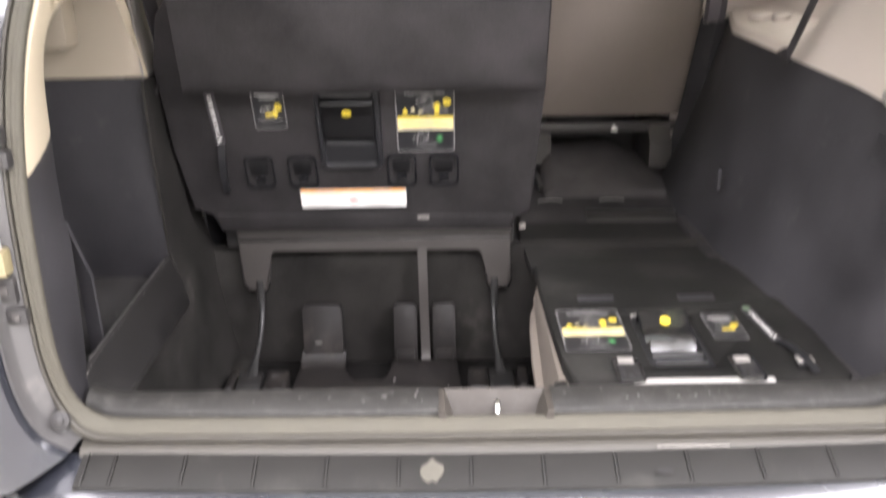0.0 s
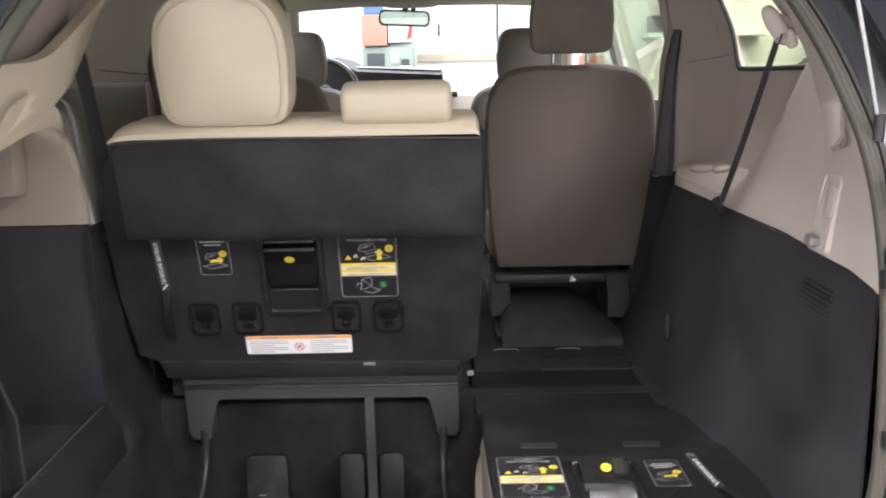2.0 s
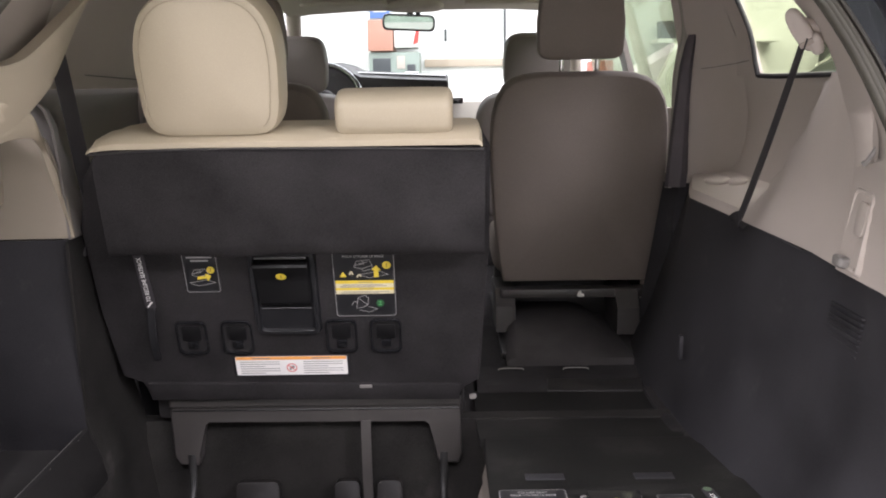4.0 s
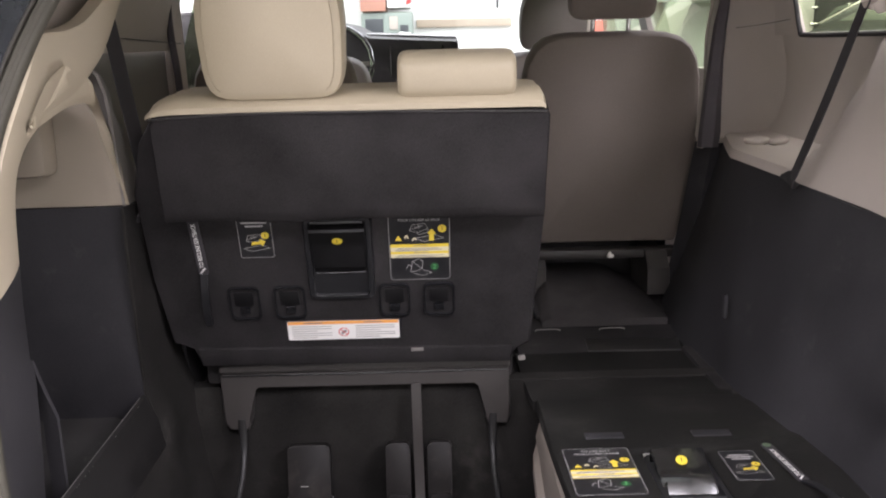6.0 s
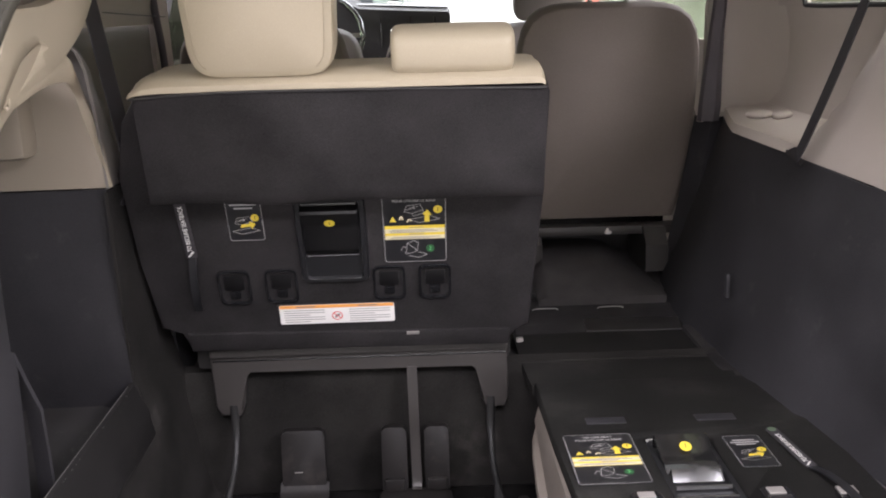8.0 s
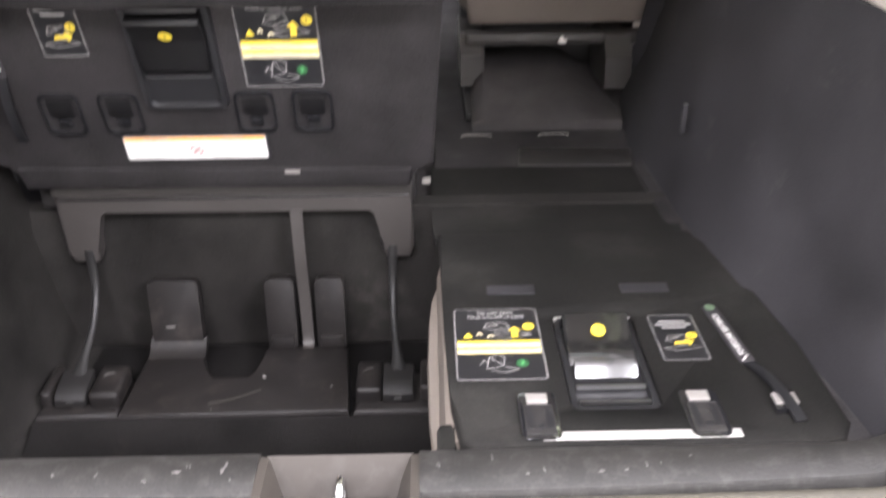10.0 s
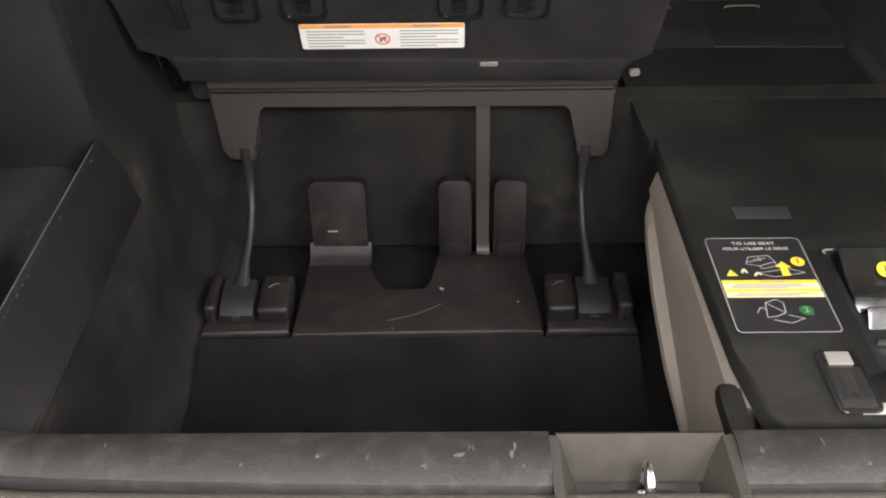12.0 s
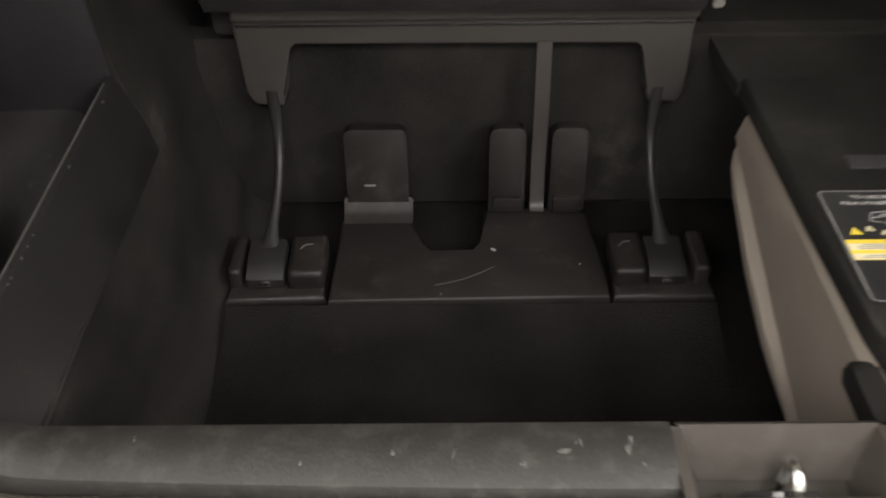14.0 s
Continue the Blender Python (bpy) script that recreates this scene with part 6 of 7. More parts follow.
for i in range(22):
    x, y = rng.uniform(-0.34, 0.22), rng.uniform(1.40, 1.98)
    z = WELL_Z if y < 1.82 else tz if -0.30 < x < 0.10 and y < 1.92 else None
    if z is None:
        continue
    r = rng.uniform(0.0006, 0.0015)
    tagged(part("crumb", pillow(r * 2.4, r * 1.6, r * 1.2, pose(x, y, z + r * 0.5, 0, 0, rng.uniform(0, 180)), 2.4, 1), DASH_LIGHT if i % 3 else LABEL_LINE, None, "pale crumb of dirt on the black carpet"), category="debris", group="crumbs in the well")

# ================= folded third-row seat =================
FZ = 0.608
fold = thing("folded_seat", (0.50, 1.75, 0.30), "third-row seat folded flat, black cloth back uppermost", "car seat", "third row seats")
plan = [(0.312, 1.392), (0.74, 1.388), (0.772, 1.398), (0.790, 1.43), (0.784, 1.60), (0.766, 1.75), (0.738, 1.90), (0.722, 1.965), (0.274, 1.965), (0.278, 1.70), (0.284, 1.50), (0.296, 1.41)]
panel = part("back_panel", prism(plan, 0.579, FZ, None, 0.008, 3), SHADED_DUSTY_CLOTH, fold, "dusty black cloth back panel lying flat, shade in its tone")
carve(panel, prism(rounded(0.122, 0.229, 0.016, 4), 0.575, 0.70, pose(0.501, 1.575, 0)))
part("front_flap", loft([[(0.268, 1.958, FZ - 0.006), (0.48, 1.958, FZ - 0.004), (0.710, 1.958, FZ - 0.006)], [(0.264, 2.0, FZ - 0.006), (0.48, 2.0, FZ - 0.005), (0.715, 2.0, FZ - 0.006)], [(0.262, 2.10, FZ - 0.012), (0.48, 2.10, FZ - 0.011), (0.72, 2.10, FZ - 0.012)], [(0.262, 2.20, FZ - 0.018), (0.48, 2.20, FZ - 0.017), (0.72, 2.20, FZ - 0.018)], [(0.262, 2.32, 0.588), (0.48, 2.32, 0.589), (0.72, 2.32, 0.588)]], thick=0.02, away=(0, 0, -1)), SHADED_DUSTY_CLOTH, fold, "black cloth flap bridging to the floor")
rows = []
for y, sw, low in ((1.44, -0.020, 0.34), (1.47, -0.012, 0.33), (1.51, -0.004, 0.33), (1.56, 0.002, 0.33), (1.65, 0.010, 0.34), (1.75, 0.012, 0.37), (1.84, 0.009, 0.41), (1.89, 0.003, 0.45), (1.915, -0.005, 0.48), (1.925, -0.012, 0.49)):
    c = max(0.525 - (1.90 - y) * 0.32, low + 0.03)
    rows.append([(0.310, y, 0.5775), (0.286, y, 0.5770), (0.277, y, 0.568), (0.272, y, 0.4 * c + 0.6 * 0.556), (0.270, y, 0.75 * c + 0.25 * 0.556), (0.270, y, c + 0.008), (0.2695, y, c + 0.002), (0.2655 - sw, y, c - 0.003), (0.2630 - sw, y, c - 0.012), (0.270 - sw, y, c - 0.35 * (c - low)), (0.288 - sw, y, low + 0.25 * (c - low)), (0.312, y, low), (0.50, y, low), (0.70, y, low), (0.70, y, 0.556)])
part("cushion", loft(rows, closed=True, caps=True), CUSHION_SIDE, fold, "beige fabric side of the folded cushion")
part("hinge_cover", prism(rounded(0.110, 0.178, 0.026), -0.012, 0.012, plane_frame((0.294, 1.438, 0.488), (0, -1, 0), (-0.20, 0, 1)), 0.006, 3), SHADED_DUSTY_CLOTH, fold, "black plastic hinge cover")
part("hinge_bolt", prism(circle(0.010, 10), 0, 0.014, plane_frame((0.288, 1.488, 0.450), (0, -1, 0), (0, 0, 1)), 0.003), GLOSS_BLACK, fold)
FM = plane_frame((0, 0, FZ + 0.0006), (1, 0, 0), (0, 1, 0))
big_label(fold, FM @ pose(0.356, 1.616, 0), 0.127, 0.182)
small_label(fold, FM @ pose(0.617, 1.622, 0), 0.068, 0.118)
release_handle(fold, FM @ pose(0.501, 1.575, -0.013), 0.118, 0.225)
recline_strap(fold, FM @ pose(0.689, 1.625, 0.002, 0, 0, 6), 1)
for x in (0.396, 0.608):
    part("fabric_tab", box(x - 0.048, x + 0.028, 1.750, 1.776, FZ - 0.002, FZ + 0.002, 0.001), BUCKET_PLASTIC, fold, "small grey fabric tab")
    cup = part("belt_slot", prism(rounded(0.050, 0.095, 0.010), -0.012, 0.002, FM @ pose(x, 1.450, 0), 0.002), GLOSS_BLACK, fold, "black moulded slot with a bright tab")
    part("slot_tab", box(-0.014, 0.014, 0.022, 0.042, 0.001, 0.0045, 0.0015, m=FM @ pose(x, 1.450, 0)), PALE_TAB, cup, "pale tab")
    part("slot_floor", box(-0.019, 0.019, -0.040, 0.018, 0.0015, 0.0035, 0.001, m=FM @ pose(x, 1.450, 0)), BLACK_PLASTIC, cup)
    for sx in (-0.012, 0.012):
        part("dark_slot", prism(rounded(0.008, 0.044, 0.0035), 0.0036, 0.0040, FM @ pose(x + sx, 1.442, 0)), LABEL_BLACK, cup)
    part("slot_screw", prism(circle(0.0055, 12), 0.0036, 0.0044, FM @ pose(x, 1.424, 0), 0.001), LABEL_BLACK, cup)
part("rear_edge_strip", box(0.395, 0.645, 1.402, 1.418, FZ - 0.004, FZ + 0.0015, 0.002), PAINTED_SHINE, fold, "seat edge strip with its shine painted pale")
part("strap_end", box(0.698, 0.728, 1.444, 1.470, FZ - 0.001, FZ + 0.010, 0.003), GLOSS_BLACK, fold)
part("strap_buckle", box(0.700, 0.730, 1.452, 1.474, FZ + 0.008, FZ + 0.0125, 0.001), PALE_TAB, fold)

# ================= second row and front seats =================
def second_row(x0, x1, top, low, material, label, dy=0.0):
    c, w = (x0 + x1) / 2, x1 - x0
    seat = thing("second_row_seat", (c, 2.95 + dy, 0.575), label, "car seat", "second row seats")
    tilt = plane_frame((c, 2.845 + dy, low), (1, 0, 0), (0, -math.sin(radians(9)), math.cos(radians(9))))
    h = (top - low) / math.cos(radians(9))
    out = []
    for v, k in ((0, 0.84), (0.012, 0.855), (0.10, 0.90), (0.3, 0.955), (0.55, 0.995), (0.70, 1.0), (0.80, 0.985), (0.88, 0.94), (0.94, 0.86), (0.975, 0.75), (0.993, 0.6), (1.0, 0.42)):
        out.append((w / 2 * k, v * h))
    ring = out + [(-a, b) for a, b in out[::-1]]
    bm = bmesh.new()
    rings = []
    for d, k in ((-0.15, 0.90), (-0.12, 0.97), (-0.05, 1.0), (-0.012, 1.0), (0.004, 0.975), (0.011, 0.92)):
        rings.append([bm.verts.new((a * k, h / 2 + (b - h / 2) * k, d)) for a, b in ring])
    n = len(ring)
    for a, b in zip(rings, rings[1:]):
        for i in range(n):
            bm.faces.new((a[i], a[(i + 1) % n], b[(i + 1) % n], b[i]))
    bm.faces.new(rings[0])
    cc = bm.verts.new((0, h * 0.5, 0.015))
    for i in range(n):
        bm.faces.new((rings[-1][i], rings[-1][(i + 1) % n], cc))
    bmesh.ops.transform(bm, matrix=tilt, verts=bm.verts)
    part("backrest", bm, material, seat, "smooth taupe leather backrest")
    hm = tilt @ pose(0, h + 0.035, -0.06)
    b2, _ = head_block(0.25, 0.215, 0.10, 0.0, hm, -0.14, -0.01, 6.0, 8.0)
    head = part("head_restraint", b2, material, seat)
    for sx in (-0.052, 0.052):
        part("post", tube([hm @ Vector((sx, -0.06, 0)), hm @ Vector((sx, 0.02, 0))], 0.007), CHROME, head)
    part("cushion", pillow(w * 0.95, 0.50, 0.14, pose(c, 3.10 + dy, 0.83), 6), material, seat)
    part("side_bolster", pillow(0.05, 0.20, 0.34, pose(x1 + 0.01, 2.92 + dy, 0.92, -9), 3), material, seat)
    part("base_bar", box(x0 + 0.03, x1 - 0.03, 2.80 + dy, 2.86 + dy, low - 0.040, low - 0.012, 0.008), GREY_PLASTIC, seat)
    # Added dark sheet: hides the bright cabin where only shade shows under the seat.
    part("shade_backing", box(x0 + 0.02, x1 - 0.02, 3.02 + dy, 3.05 + dy, 0.585, low + 0.02, 0.01), BLACK_PLASTIC, seat, "dark backing added for the shade under the cushion")
    for sx, wide, y0 in ((x0 + 0.045, 0.030, 2.78), (x1 - 0.112, 0.034, 2.74)):
        leg = part("leg", prism([(y0 + dy, 0.612), (y0 + 0.22 + dy, 0.60), (y0 + 0.26 + dy, low - 0.02), (y0 + 0.05 + dy, low - 0.015), (y0 + 0.004 + dy, low - 0.06)], -wide, wide, plane_frame((sx, 0, 0), (0, 1, 0), (0, 0, 1)), 0.006), GREY_PLASTIC, seat, "dark grey plastic cover over the seat leg")
        part("rail", box(sx - 0.022, sx + 0.022, 2.62 + dy, 3.4 + dy, 0.575, 0.595, 0.006), BLACK_PLASTIC, seat)
    part("under_box", loft([[(x, 2.545 + dy, 0.575), (x, 2.56 + dy, min(0.596, zt)), (x, 2.66 + dy, 0.596 + 0.6 * (zt - 0.596)), (x, 2.76 + dy, zt - 0.006), (x, 2.82 + dy, zt), (x, 3.0 + dy, zt), (x, 3.01 + dy, 0.575)] for x, zt in ((x0 + 0.035, 0.590), (x0 + 0.05, 0.632), (x0 + 0.07, 0.652), (x0 + 0.26, 0.652), (x0 + 0.30, 0.640), (x0 + 0.345, 0.610), (x1 - 0.14, 0.604), (x1 - 0.125, 0.590))], caps=True), HUMP_CARPET, seat, "low carpeted hump under the seat")
    part("white_tag", pillow(0.022, 0.008, 0.012, pose(c + 0.012, 2.794 + dy, low - 0.030), 2.6, 3), LABEL_WHITE, seat)
    part("white_tag", pillow(0.010, 0.008, 0.018, pose(c + 0.008, 2.792 + dy, low - 0.024, 0, 25), 2.6, 3), LABEL_WHITE, seat)
    return seat


second_row(0.328, 0.852, 1.385, 0.752, TAUPE_LEATHER, "taupe leather captain's chair seen from behind")
part("buckle", box(0.842, 0.868, 2.70, 2.73, 1.02, 1.075, 0.006), SATIN, van, "bright belt buckle at the door pillar")
second_row(-0.63, -0.145, 1.365, 0.775, TAUPE_LEATHER, "taupe leather captain's chair behind the driver")


def front_seat(x0, x1, top, label):
    c, w = (x0 + x1) / 2, x1 - x0
    seat = thing("front_seat", (c, 3.95, 0.575), label, "car seat", "front seats")
    tilt = plane_frame((c, 3.90, 0.78), (1, 0, 0), (0, -math.sin(radians(12)), math.cos(radians(12))))
    h = (top - 0.78) / math.cos(radians(12))
    part("backrest", pillow(w, h, 0.16, tilt @ pose(0, h / 2, -0.05), 4.5, 11, -0.0), DARK_LEATHER, seat, "taupe leather backrest")
    hm = tilt @ pose(0, h + 0.012, -0.05)
    b2, _ = head_block(0.27, 0.22, 0.11, 0.0, hm, -0.10, -0.04)
    head = part("head_restraint", b2, DARK_LEATHER, seat)
    for sx in (-0.05, 0.05):
        part("post", tube([hm @ Vector((sx, -0.06, 0)), hm @ Vector((sx, 0.02, 0))], 0.007), CHROME, head)
    part("cushion", pillow(w, 0.52, 0.16, pose(c, 4.15, 0.84), 6), DARK_LEATHER, seat)
    part("pedestal", box(c - 0.2, c + 0.2, 3.95, 4.35, 0.575, 0.78, 0.02), BLACK_PLASTIC, seat)
    return seat


front_seat(0.31, 0.81, 1.315, "taupe leather front passenger seat")
front_seat(-0.66, -0.17, 1.315, "taupe leather driver's seat")

# dashboard, wheel, mirror
dash = thing("dashboard", (CX, 4.75, 0.8), "dark dashboard with a pale passenger side", "dashboard")
part("upper_dash", loft([[(x, 4.50, 0.95), (x, 4.46, 1.20), (x, 4.50, zt - 0.02), (x, 4.54, zt), (x, 4.80, zt + 0.012), (x, 5.06, 1.20), (x, 5.06, 0.95)] for x, zt in ((-0.58, 1.39), (-0.54, 1.445), (-0.46, 1.462), (-0.34, 1.462), (-0.27, 1.445), (-0.22, 1.418), (0.0, 1.405), (0.195, 1.395), (0.203, 1.38))], closed=True, caps=True), BLACK_PLASTIC, dash, "black instrument hood")
part("passenger_dash", loft([[(x, 4.60, 0.95), (x, 4.56, 1.16), (x, 4.62, 1.27), (x, 4.70, 1.30), (x, 5.06, 1.24), (x, 5.06, 0.95)] for x in (0.2, 0.4, 0.6, 0.80)], closed=True, caps=True), DASH_LIGHT, dash, "pale passenger side of the dashboard")
part("dash_lip", tube(smooth_line([(-0.24, 4.535, 1.418), (0.0, 4.535, 1.407), (0.19, 4.535, 1.397)], 4), 0.004, 6), SATIN_BRIGHT, dash, "bright edge along the instrument hood")
for x in (-0.12, 0.02, 0.13):
    part("dash_seam", box(x - 0.004, x + 0.004, 4.458, 4.466, 1.22, 1.36, 0.002), GLOSS_BLACK, dash)
part("gear_lever", join(tube([(-0.10, 4.40, 1.16), (-0.07, 4.37, 1.24), (-0.06, 4.36, 1.27)], 0.012), pillow(0.035, 0.035, 0.05, pose(-0.06, 4.36, 1.285), 2.6)), CHROME, dash, "bright gear lever knob")
part("dash_vent", box(0.215, 0.275, 4.555, 4.60, 1.262, 1.292, 0.006), GLOSS_BLACK, dash)
wc = Vector((-0.385, 4.28, 1.283))
wheel = thing("steering_wheel", wc, "black leather steering wheel with bright spokes", "steering wheel")
wm = plane_frame(wc, (1, 0, 0), (0, math.sin(radians(25)), math.cos(radians(25))))
part("rim", sweep([wm @ Vector((0.19 * math.cos(a), 0.19 * math.sin(a), 0)) for a in [i * math.pi / 20 for i in range(40)]], circle(0.014, 10), closed=True), GLOSS_BLACK, wheel)
part("hub", pillow(0.14, 0.12, 0.05, wm, 3), BLACK_PLASTIC, wheel)
for a in (0, 180, 270):
    part("spoke", strap([wm @ Vector((0.05 * math.cos(radians(a)), 0.05 * math.sin(radians(a)), 0)), wm @ Vector((0.18 * math.cos(radians(a)), 0.18 * math.sin(radians(a)), 0))], 0.022, 0.008, wm.to_3x3() @ Vector((-math.sin(radians(a)), math.cos(radians(a)), 0))), CHROME, wheel)
mir = thing("rear_view_mirror", (0.022, 4.42, 1.65), "black-framed rear view mirror on the windscreen", "mirror")
mm = plane_frame((0.024, 4.40, 1.641), (0.998, 0.05, -0.05), (0.05, -0.06, 1))
part("housing", prism(rounded(0.245, 0.076, 0.024), -0.035, 0.0, mm, 0.006), GLOSS_BLACK, mir)
part("mirror_glass", prism(rounded(0.224, 0.056, 0.018), 0.0005, 0.002, mm), MIRROR, mir, "silvered mirror face")
part("stem", tube([(0.03, 4.43, 1.66), (0.03, 4.40, 1.70), (0.03, 4.32, 1.715)], 0.016), BLACK_PLASTIC, mir)
part("stem", tube([(0.065, 4.43, 1.66), (0.07, 4.40, 1.70), (0.07, 4.32, 1.715)], 0.012), BLACK_PLASTIC, mir)

# ================= things in the room =================
cab = thing("cabinet", (-0.42, 9.2, 0), "red-brown cupboard over dark green machine", "cabinet")
part("machine", box(-0.57, -0.08, 8.95, 9.5, 0, 1.66, 0.02), CABINET_GREEN, cab, "dark green metal machine body")
part("cupboard", box(-0.57, -0.33, 8.9, 9.5, 1.67, 1.96, 0.01), CABINET_RED, cab, "red-brown cupboard")
part("white_panel", box(-0.32, -0.10, 8.95, 9.45, 1.70, 1.97, 0.01), WALL_PAINT, cab)
part("machine_window", box(-0.53, -0.36, 8.93, 8.96, 1.44, 1.60, 0.005), DARK_KIT, cab)
for x0, x1, z0, z1, mt in ((-0.30, -0.22, 1.50, 1.62, GREY_TRIM), (-0.20, -0.12, 1.42, 1.54, DARK_KIT), (-0.33, -0.26, 1.36, 1.46, POST_PAINT), (-0.50, -0.40, 1.30, 1.40, GREY_PLASTIC)):
    part("machine_panel", box(x0, x1, 8.935, 8.96, z0, z1, 0.006), mt, cab)
part("machine_pipe", tube(smooth_line([(-0.30, 8.9, 1.38), (-0.22, 8.88, 1.46), (-0.10, 8.9, 1.46)], 4), 0.012), CHROME, cab)
sign = part("wall_sign", box(-0.60, -0.40, 9.56, 9.598, 2.02, 2.35, 0.004), BLUE_SIGN, None, "blue and white paper notice on the wall")
tagged(sign, category="sign")
for z in (2.08, 2.16, 2.24):
    part("print_bar", box(-0.57, -0.43, 9.555, 9.56, z, z + 0.03), LABEL_WHITE, sign)
flag = part("red_cloth", prism([(0, 0), (0.05, 0.02), (0.06, 0.12), (0.045, 0.17), (0.02, 0.10)], 0, 0.01, plane_frame((-0.14, 8.9, 1.72), (1, 0, 0), (0, 0, 1))), RED_PRINT, None, "small red cloth hung on the cabinet")
tagged(flag, category="cloth")
rail = part("wall_rail", box(-0.05, 0.92, 9.54, 9.598, 1.52, 1.60, 0.01), BENCH_TAN, None, "tan wooden rail along the white wall")
tagged(rail, category="rail")
for x, z0, z1 in ((0.17, 1.78, 1.90), (0.78, 1.70, 2.1)):
    tagged(part("wall_slot", box(x - 0.012, x + 0.012, 9.585, 9.598, z0, z1, 0.003), DARK_KIT, None, "narrow dark slot in the white wall"), category="wall fitting")


def wall_bench(x0, x1, y0, y1, z, label):
    b = thing("work_bench", ((x0 + x1) / 2, (y0 + y1) / 2, 0), label, "bench")
    part("top", box(x0, x1, y0, y1, z - 0.06, z, 0.01), DARK_KIT, b)
    for px in (x0 + 0.05, x1 - 0.05):
        for py in (y0 + 0.05, y1 - 0.05):
            part("leg", box(px - 0.03, px + 0.03, py - 0.03, py + 0.03, 0, z - 0.06, 0.004), GREY_TRIM, b)
    part("equipment", box(x0 + 0.1, x0 + 0.45, y0 + 0.1, y1 - 0.1, z, z + 0.30, 0.03), DARK_KIT, b)
    part("equipment", box(x0 + 0.5, x1 - 0.15, y0 + 0.15, y1 - 0.15, z, z + 0.16, 0.03), GREY_TRIM, b)
    return b


wing = thing("wing_mirror", (-1.05, 4.62, 1.43), "black wing mirror outside the driver's door", "mirror")
part("mirror_shell", pillow(0.20, 0.12, 0.20, pose(-1.08, 4.62, 1.44), 3.0), BLACK_PLASTIC, wing)
part("mirror_arm", tube([(-0.80, 4.70, 1.26), (-0.92, 4.66, 1.33), (-1.0, 4.63, 1.38)], 0.03), BLACK_PLASTIC, wing)
win = thing("window_1", (-2.5, 9.58, 1.2), "white-framed window with dark panes in the far wall", "window", kind="structure")
part("window_sill", box(-3.6, -1.9, 9.50, 9.60, 1.70, 1.76, 0.01), WALL_PAINT, win)
for x0, x1 in ((-3.56, -2.78), (-2.72, -1.94)):
    part("pane", box(x0, x1, 9.57, 9.598, 1.12, 1.70, 0.004), DARK_KIT, win)
    part("window_frame", box(x1, x1 + 0.06, 9.55, 9.60, 1.06, 1.70, 0.006), WALL_PAINT, win)
part("window_frame", box(-3.6, -1.9, 9.55, 9.60, 1.06, 1.12, 0.006), WALL_PAINT, win)
shelf = thing("wall_shelf", (2.9, 9.42, 1.715), "white wall shelf with dark boxes on it", "shelf")
part("shelf_board", box(2.28, 3.5, 9.25, 9.60, 1.715, 1.758, 0.004), WALL_PAINT, shelf)
for x in (2.5, 3.2):
    part("shelf_bracket", prism([(0, 0), (0.28, 0), (0.28, 0.03), (0.03, 0.22), (0, 0.22)], -0.012, 0.012, plane_frame((x, 9.598, 1.715), (0, -1, 0), (0, 0, -1))), GREY_TRIM, shelf)
for x0, x1, hh in ((2.32, 2.50, 0.165), (2.70, 2.82, 0.12), (2.86, 3.05, 0.19)):
    tool = part("storage_box", box(x0, x1, 9.30, 9.52, 1.758, 1.758 + hh, 0.01), DARK_KIT, None, "dark storage box on the wall shelf")
    tagged(tool, category="box", group="boxes on the shelf")
    part("box_lid", box(x0 - 0.004, x1 + 0.004, 9.296, 9.524, 1.758 + hh - 0.02, 1.758 + hh + 0.006, 0.004), GREY_PLASTIC, tool)
post = part("slanted_post", prism([(2.18, 1.20), (2.42, 1.20), (2.90, 2.40), (2.72, 2.40)], -0.05, 0.05, plane_frame((0, 9.1, 0), (1, 0, 0), (0, 0, 1)), 0.01), POST_PAINT, None, "pale painted slanted brace before the wall")
tagged(post, category="brace")
part("post_foot", box(2.10, 2.50, 9.0, 9.2, 0.0, 1.20, 0.01), POST_PAINT, post)
part("post_head", box(2.66, 2.96, 9.0, 9.2, 2.40, 4.0, 0.01), POST_PAINT, post)
def side_car(label, y0, y1, paint, body, panes, screen, wheels):
    """Vehicle standing across the view: body outline and panes are (x, z) lines."""
    xs = [x for x, z in body]
    car = thing("parked_car", (sum(xs) / len(xs), (y0 + y1) / 2, 0), label, "car", "parked cars")
    flank = plane_frame((0, y0, 0), (1, 0, 0), (0, 0, 1))
    part("body", prism(body, y0 - y1, 0.0, flank, 0.04, 3), paint, car)
    for pane in panes:
        window = part("window", prism(pane, -0.01, 0.004, flank, 0.003), WINDOW_SHEEN, car, "side window with the mirrored room painted as a pale tone")
        cx = sum(x for x, z in pane) / len(pane)
        part("window_bar", box(cx - 0.012, cx + 0.012, y0 - 0.010, y0 - 0.004, min(z for x, z in pane), max(z for x, z in pane)), DARK_KIT, window)
    if screen:
        (xa, za), (xb, zb) = screen
        part("windscreen", loft([[(xa, y, za), ((xa + xb) / 2 - 0.03, y, (za + zb) / 2 + 0.03), (xb, y, zb)] for y in (y0 + 0.08, (y0 + y1) / 2, y1 - 0.08)], thick=0.02), WINDOW_SHEEN, car, "raked windscreen")
    for x in wheels:
        for y in (y0 + 0.08, y1 - 0.08):
            tyre = part("tyre", prism(circle(0.35, 28), -0.1, 0.1, plane_frame((x, y, 0.35), (1, 0, 0), (0, 0, 1)), 0.02), BLACK_PLASTIC, car, "black tyre")
            part("rim", prism(circle(0.22, 20), -0.106, 0.106, plane_frame((x, y, 0.35), (1, 0, 0), (0, 0, 1)), 0.01), CHROME, tyre)
    return car


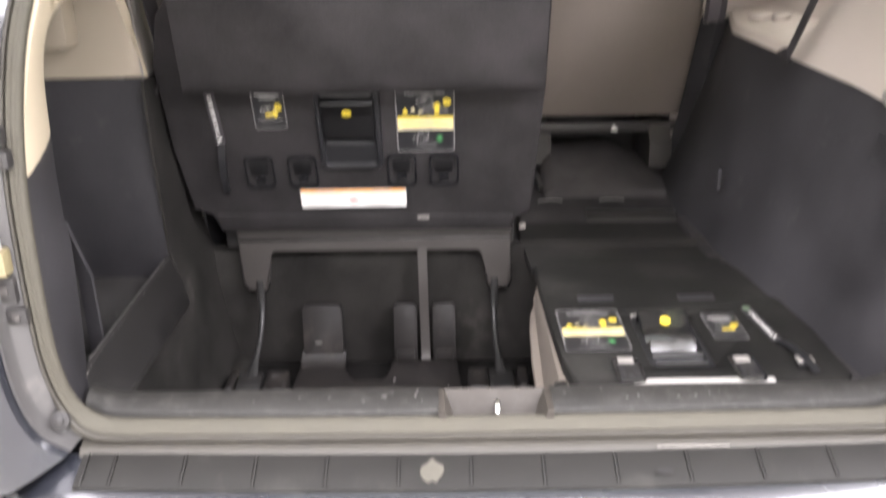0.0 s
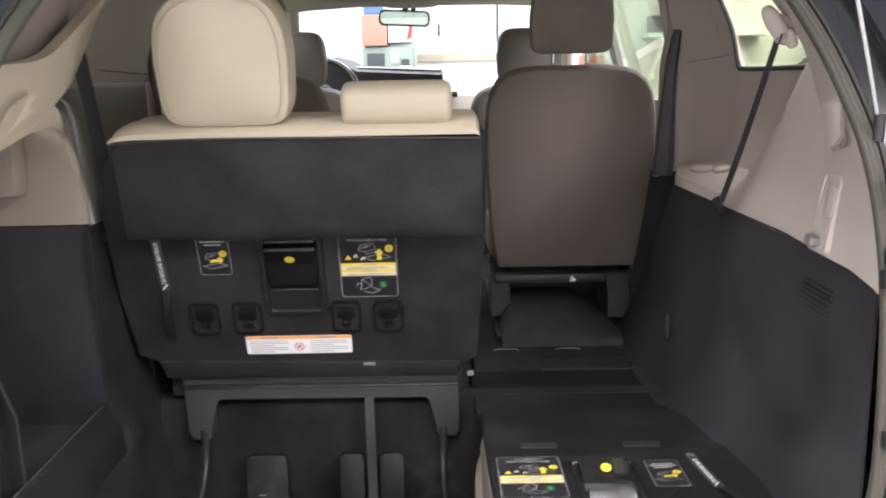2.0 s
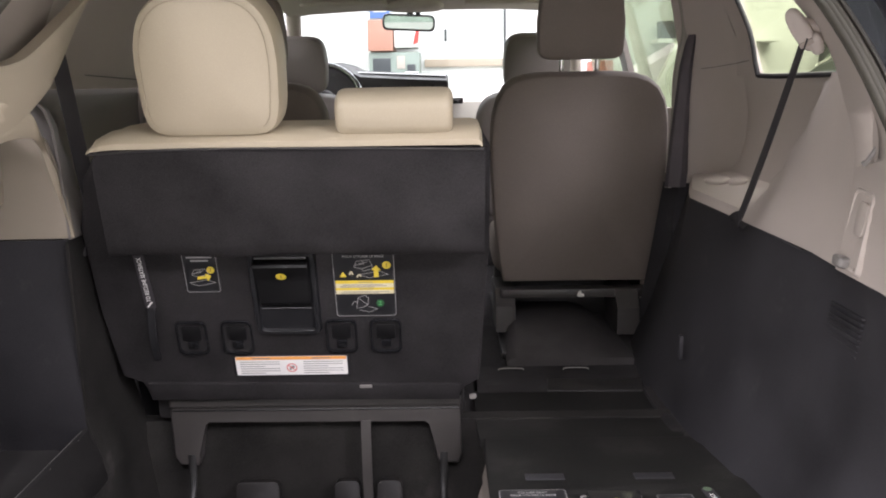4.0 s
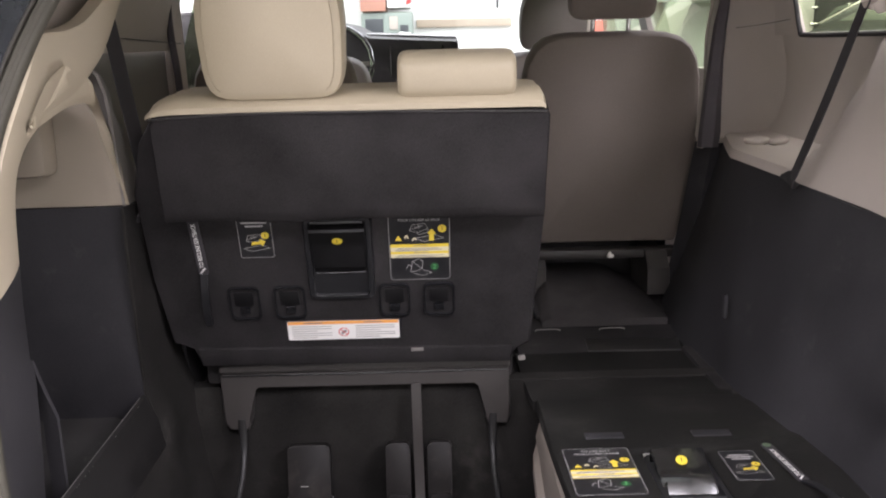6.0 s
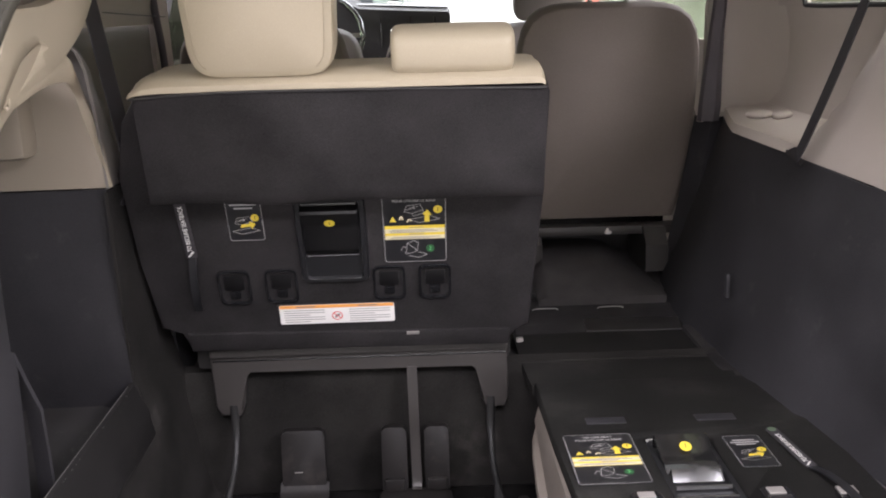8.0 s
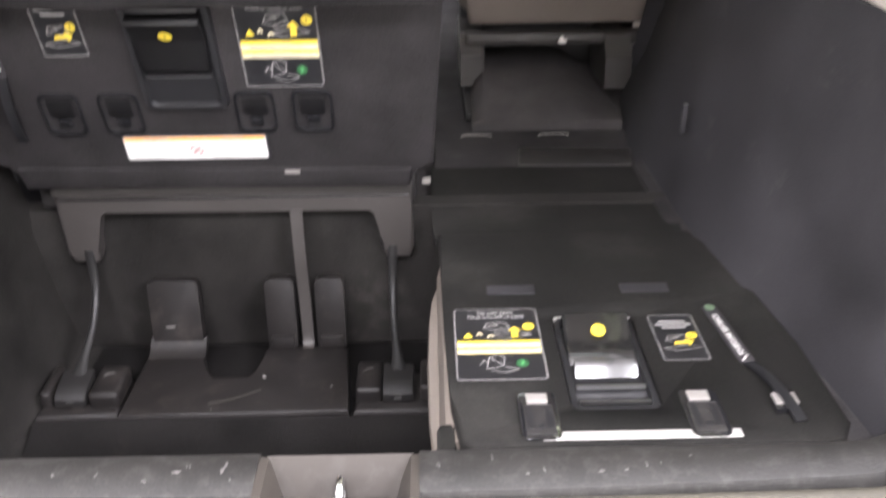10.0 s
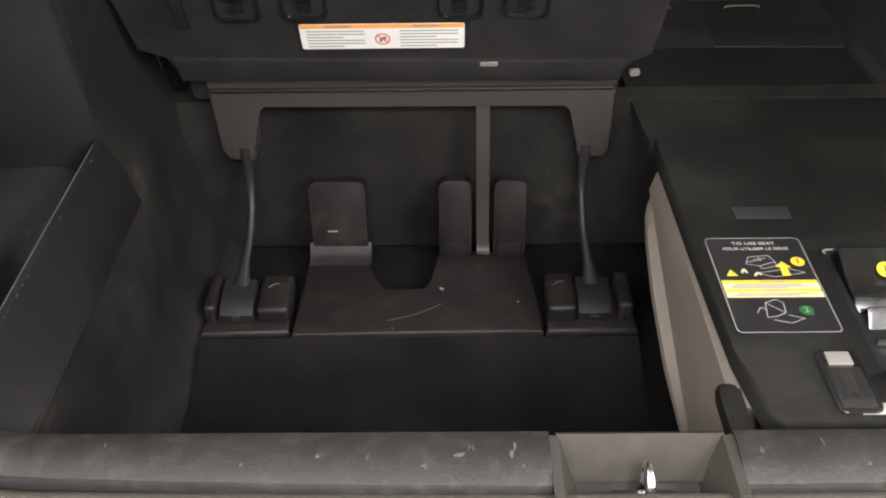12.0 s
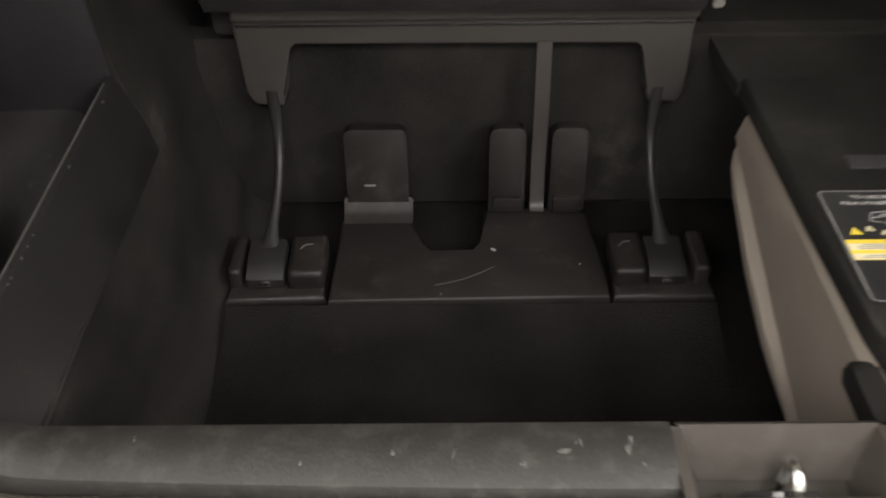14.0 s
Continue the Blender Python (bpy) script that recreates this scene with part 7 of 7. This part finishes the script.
suv = side_car("tall black boxy off-road car parked in the workshop", 8.0, 9.5, BLACK_PAINT, [(3.36, 0.45), (6.6, 0.45), (6.6, 1.15), (5.5, 1.22), (5.2, 1.82), (5.0, 1.862), (3.44, 1.865), (3.37, 1.79)], [[(3.43, 1.66), (3.53, 1.66), (3.53, 1.80), (3.43, 1.80)], [(3.56, 1.67), (3.90, 1.67), (3.90, 1.80), (3.56, 1.80)]], None, (3.9, 5.9))
for x0, x1, z0, z1 in ((3.345, 3.40, 1.58, 1.60), (3.345, 3.41, 1.44, 1.465), (3.62, 3.95, 1.605, 1.618)):
    part("bright_fitting", box(x0, x1, 7.975, 8.005, z0, z1, 0.006), CHROME, suv)
part("roof_rack", box(3.44, 5.0, 8.05, 9.45, 1.866, 1.89, 0.008), GREY_PLASTIC, suv)
low_car = side_car("dark grey car with pale windows parked before the black one", 5.6, 7.2, GREY_CAR, [(1.60, 0.35), (5.6, 0.35), (5.6, 1.1), (5.3, 1.5), (4.9, 1.575), (2.80, 1.575), (2.63, 1.550), (2.40, 1.42), (2.15, 1.22), (1.70, 1.05), (1.60, 0.7)], [[(2.50, 1.442), (3.40, 1.442), (3.40, 1.555), (2.80, 1.555), (2.66, 1.530)], [(3.48, 1.442), (4.5, 1.442), (4.5, 1.555), (3.48, 1.555)]], ((2.40, 1.43), (2.63, 1.56)), (2.5, 4.7))
# Bright tube added as the highlight along pillar and roof edge.
part("roof_glint", tube([(2.40, 5.59, 1.432), (2.63, 5.59, 1.558), (2.80, 5.59, 1.582), (4.8, 5.59, 1.582)], 0.008, 6), CHROME, low_car)
# both stand askew to the van
for car, px, py in ((suv, 3.36, 8.0), (low_car, 2.40, 5.6)):
    car.matrix_basis = pose(px, py, 0, 0, 0, -23) @ pose(-px, -py, 0) @ car.matrix_basis
chest = thing("tool_chest", (1.72, 9.3, 0), "tall faded red tool chest by the white wall", "tool chest")
part("body", box(1.62, 1.82, 9.15, 9.55, 0.0, 1.55, 0.012), RED_CRATE, chest)
for k in range(6):
    part("drawer_front", box(1.635, 1.805, 9.135, 9.15, 0.12 + 0.235 * k, 0.335 + 0.235 * k, 0.006), RED_CRATE, chest)
wall_bench(-5.6, -4.8, 5.6, 8.6, 1.3, "grey bench with dark equipment by the wall")
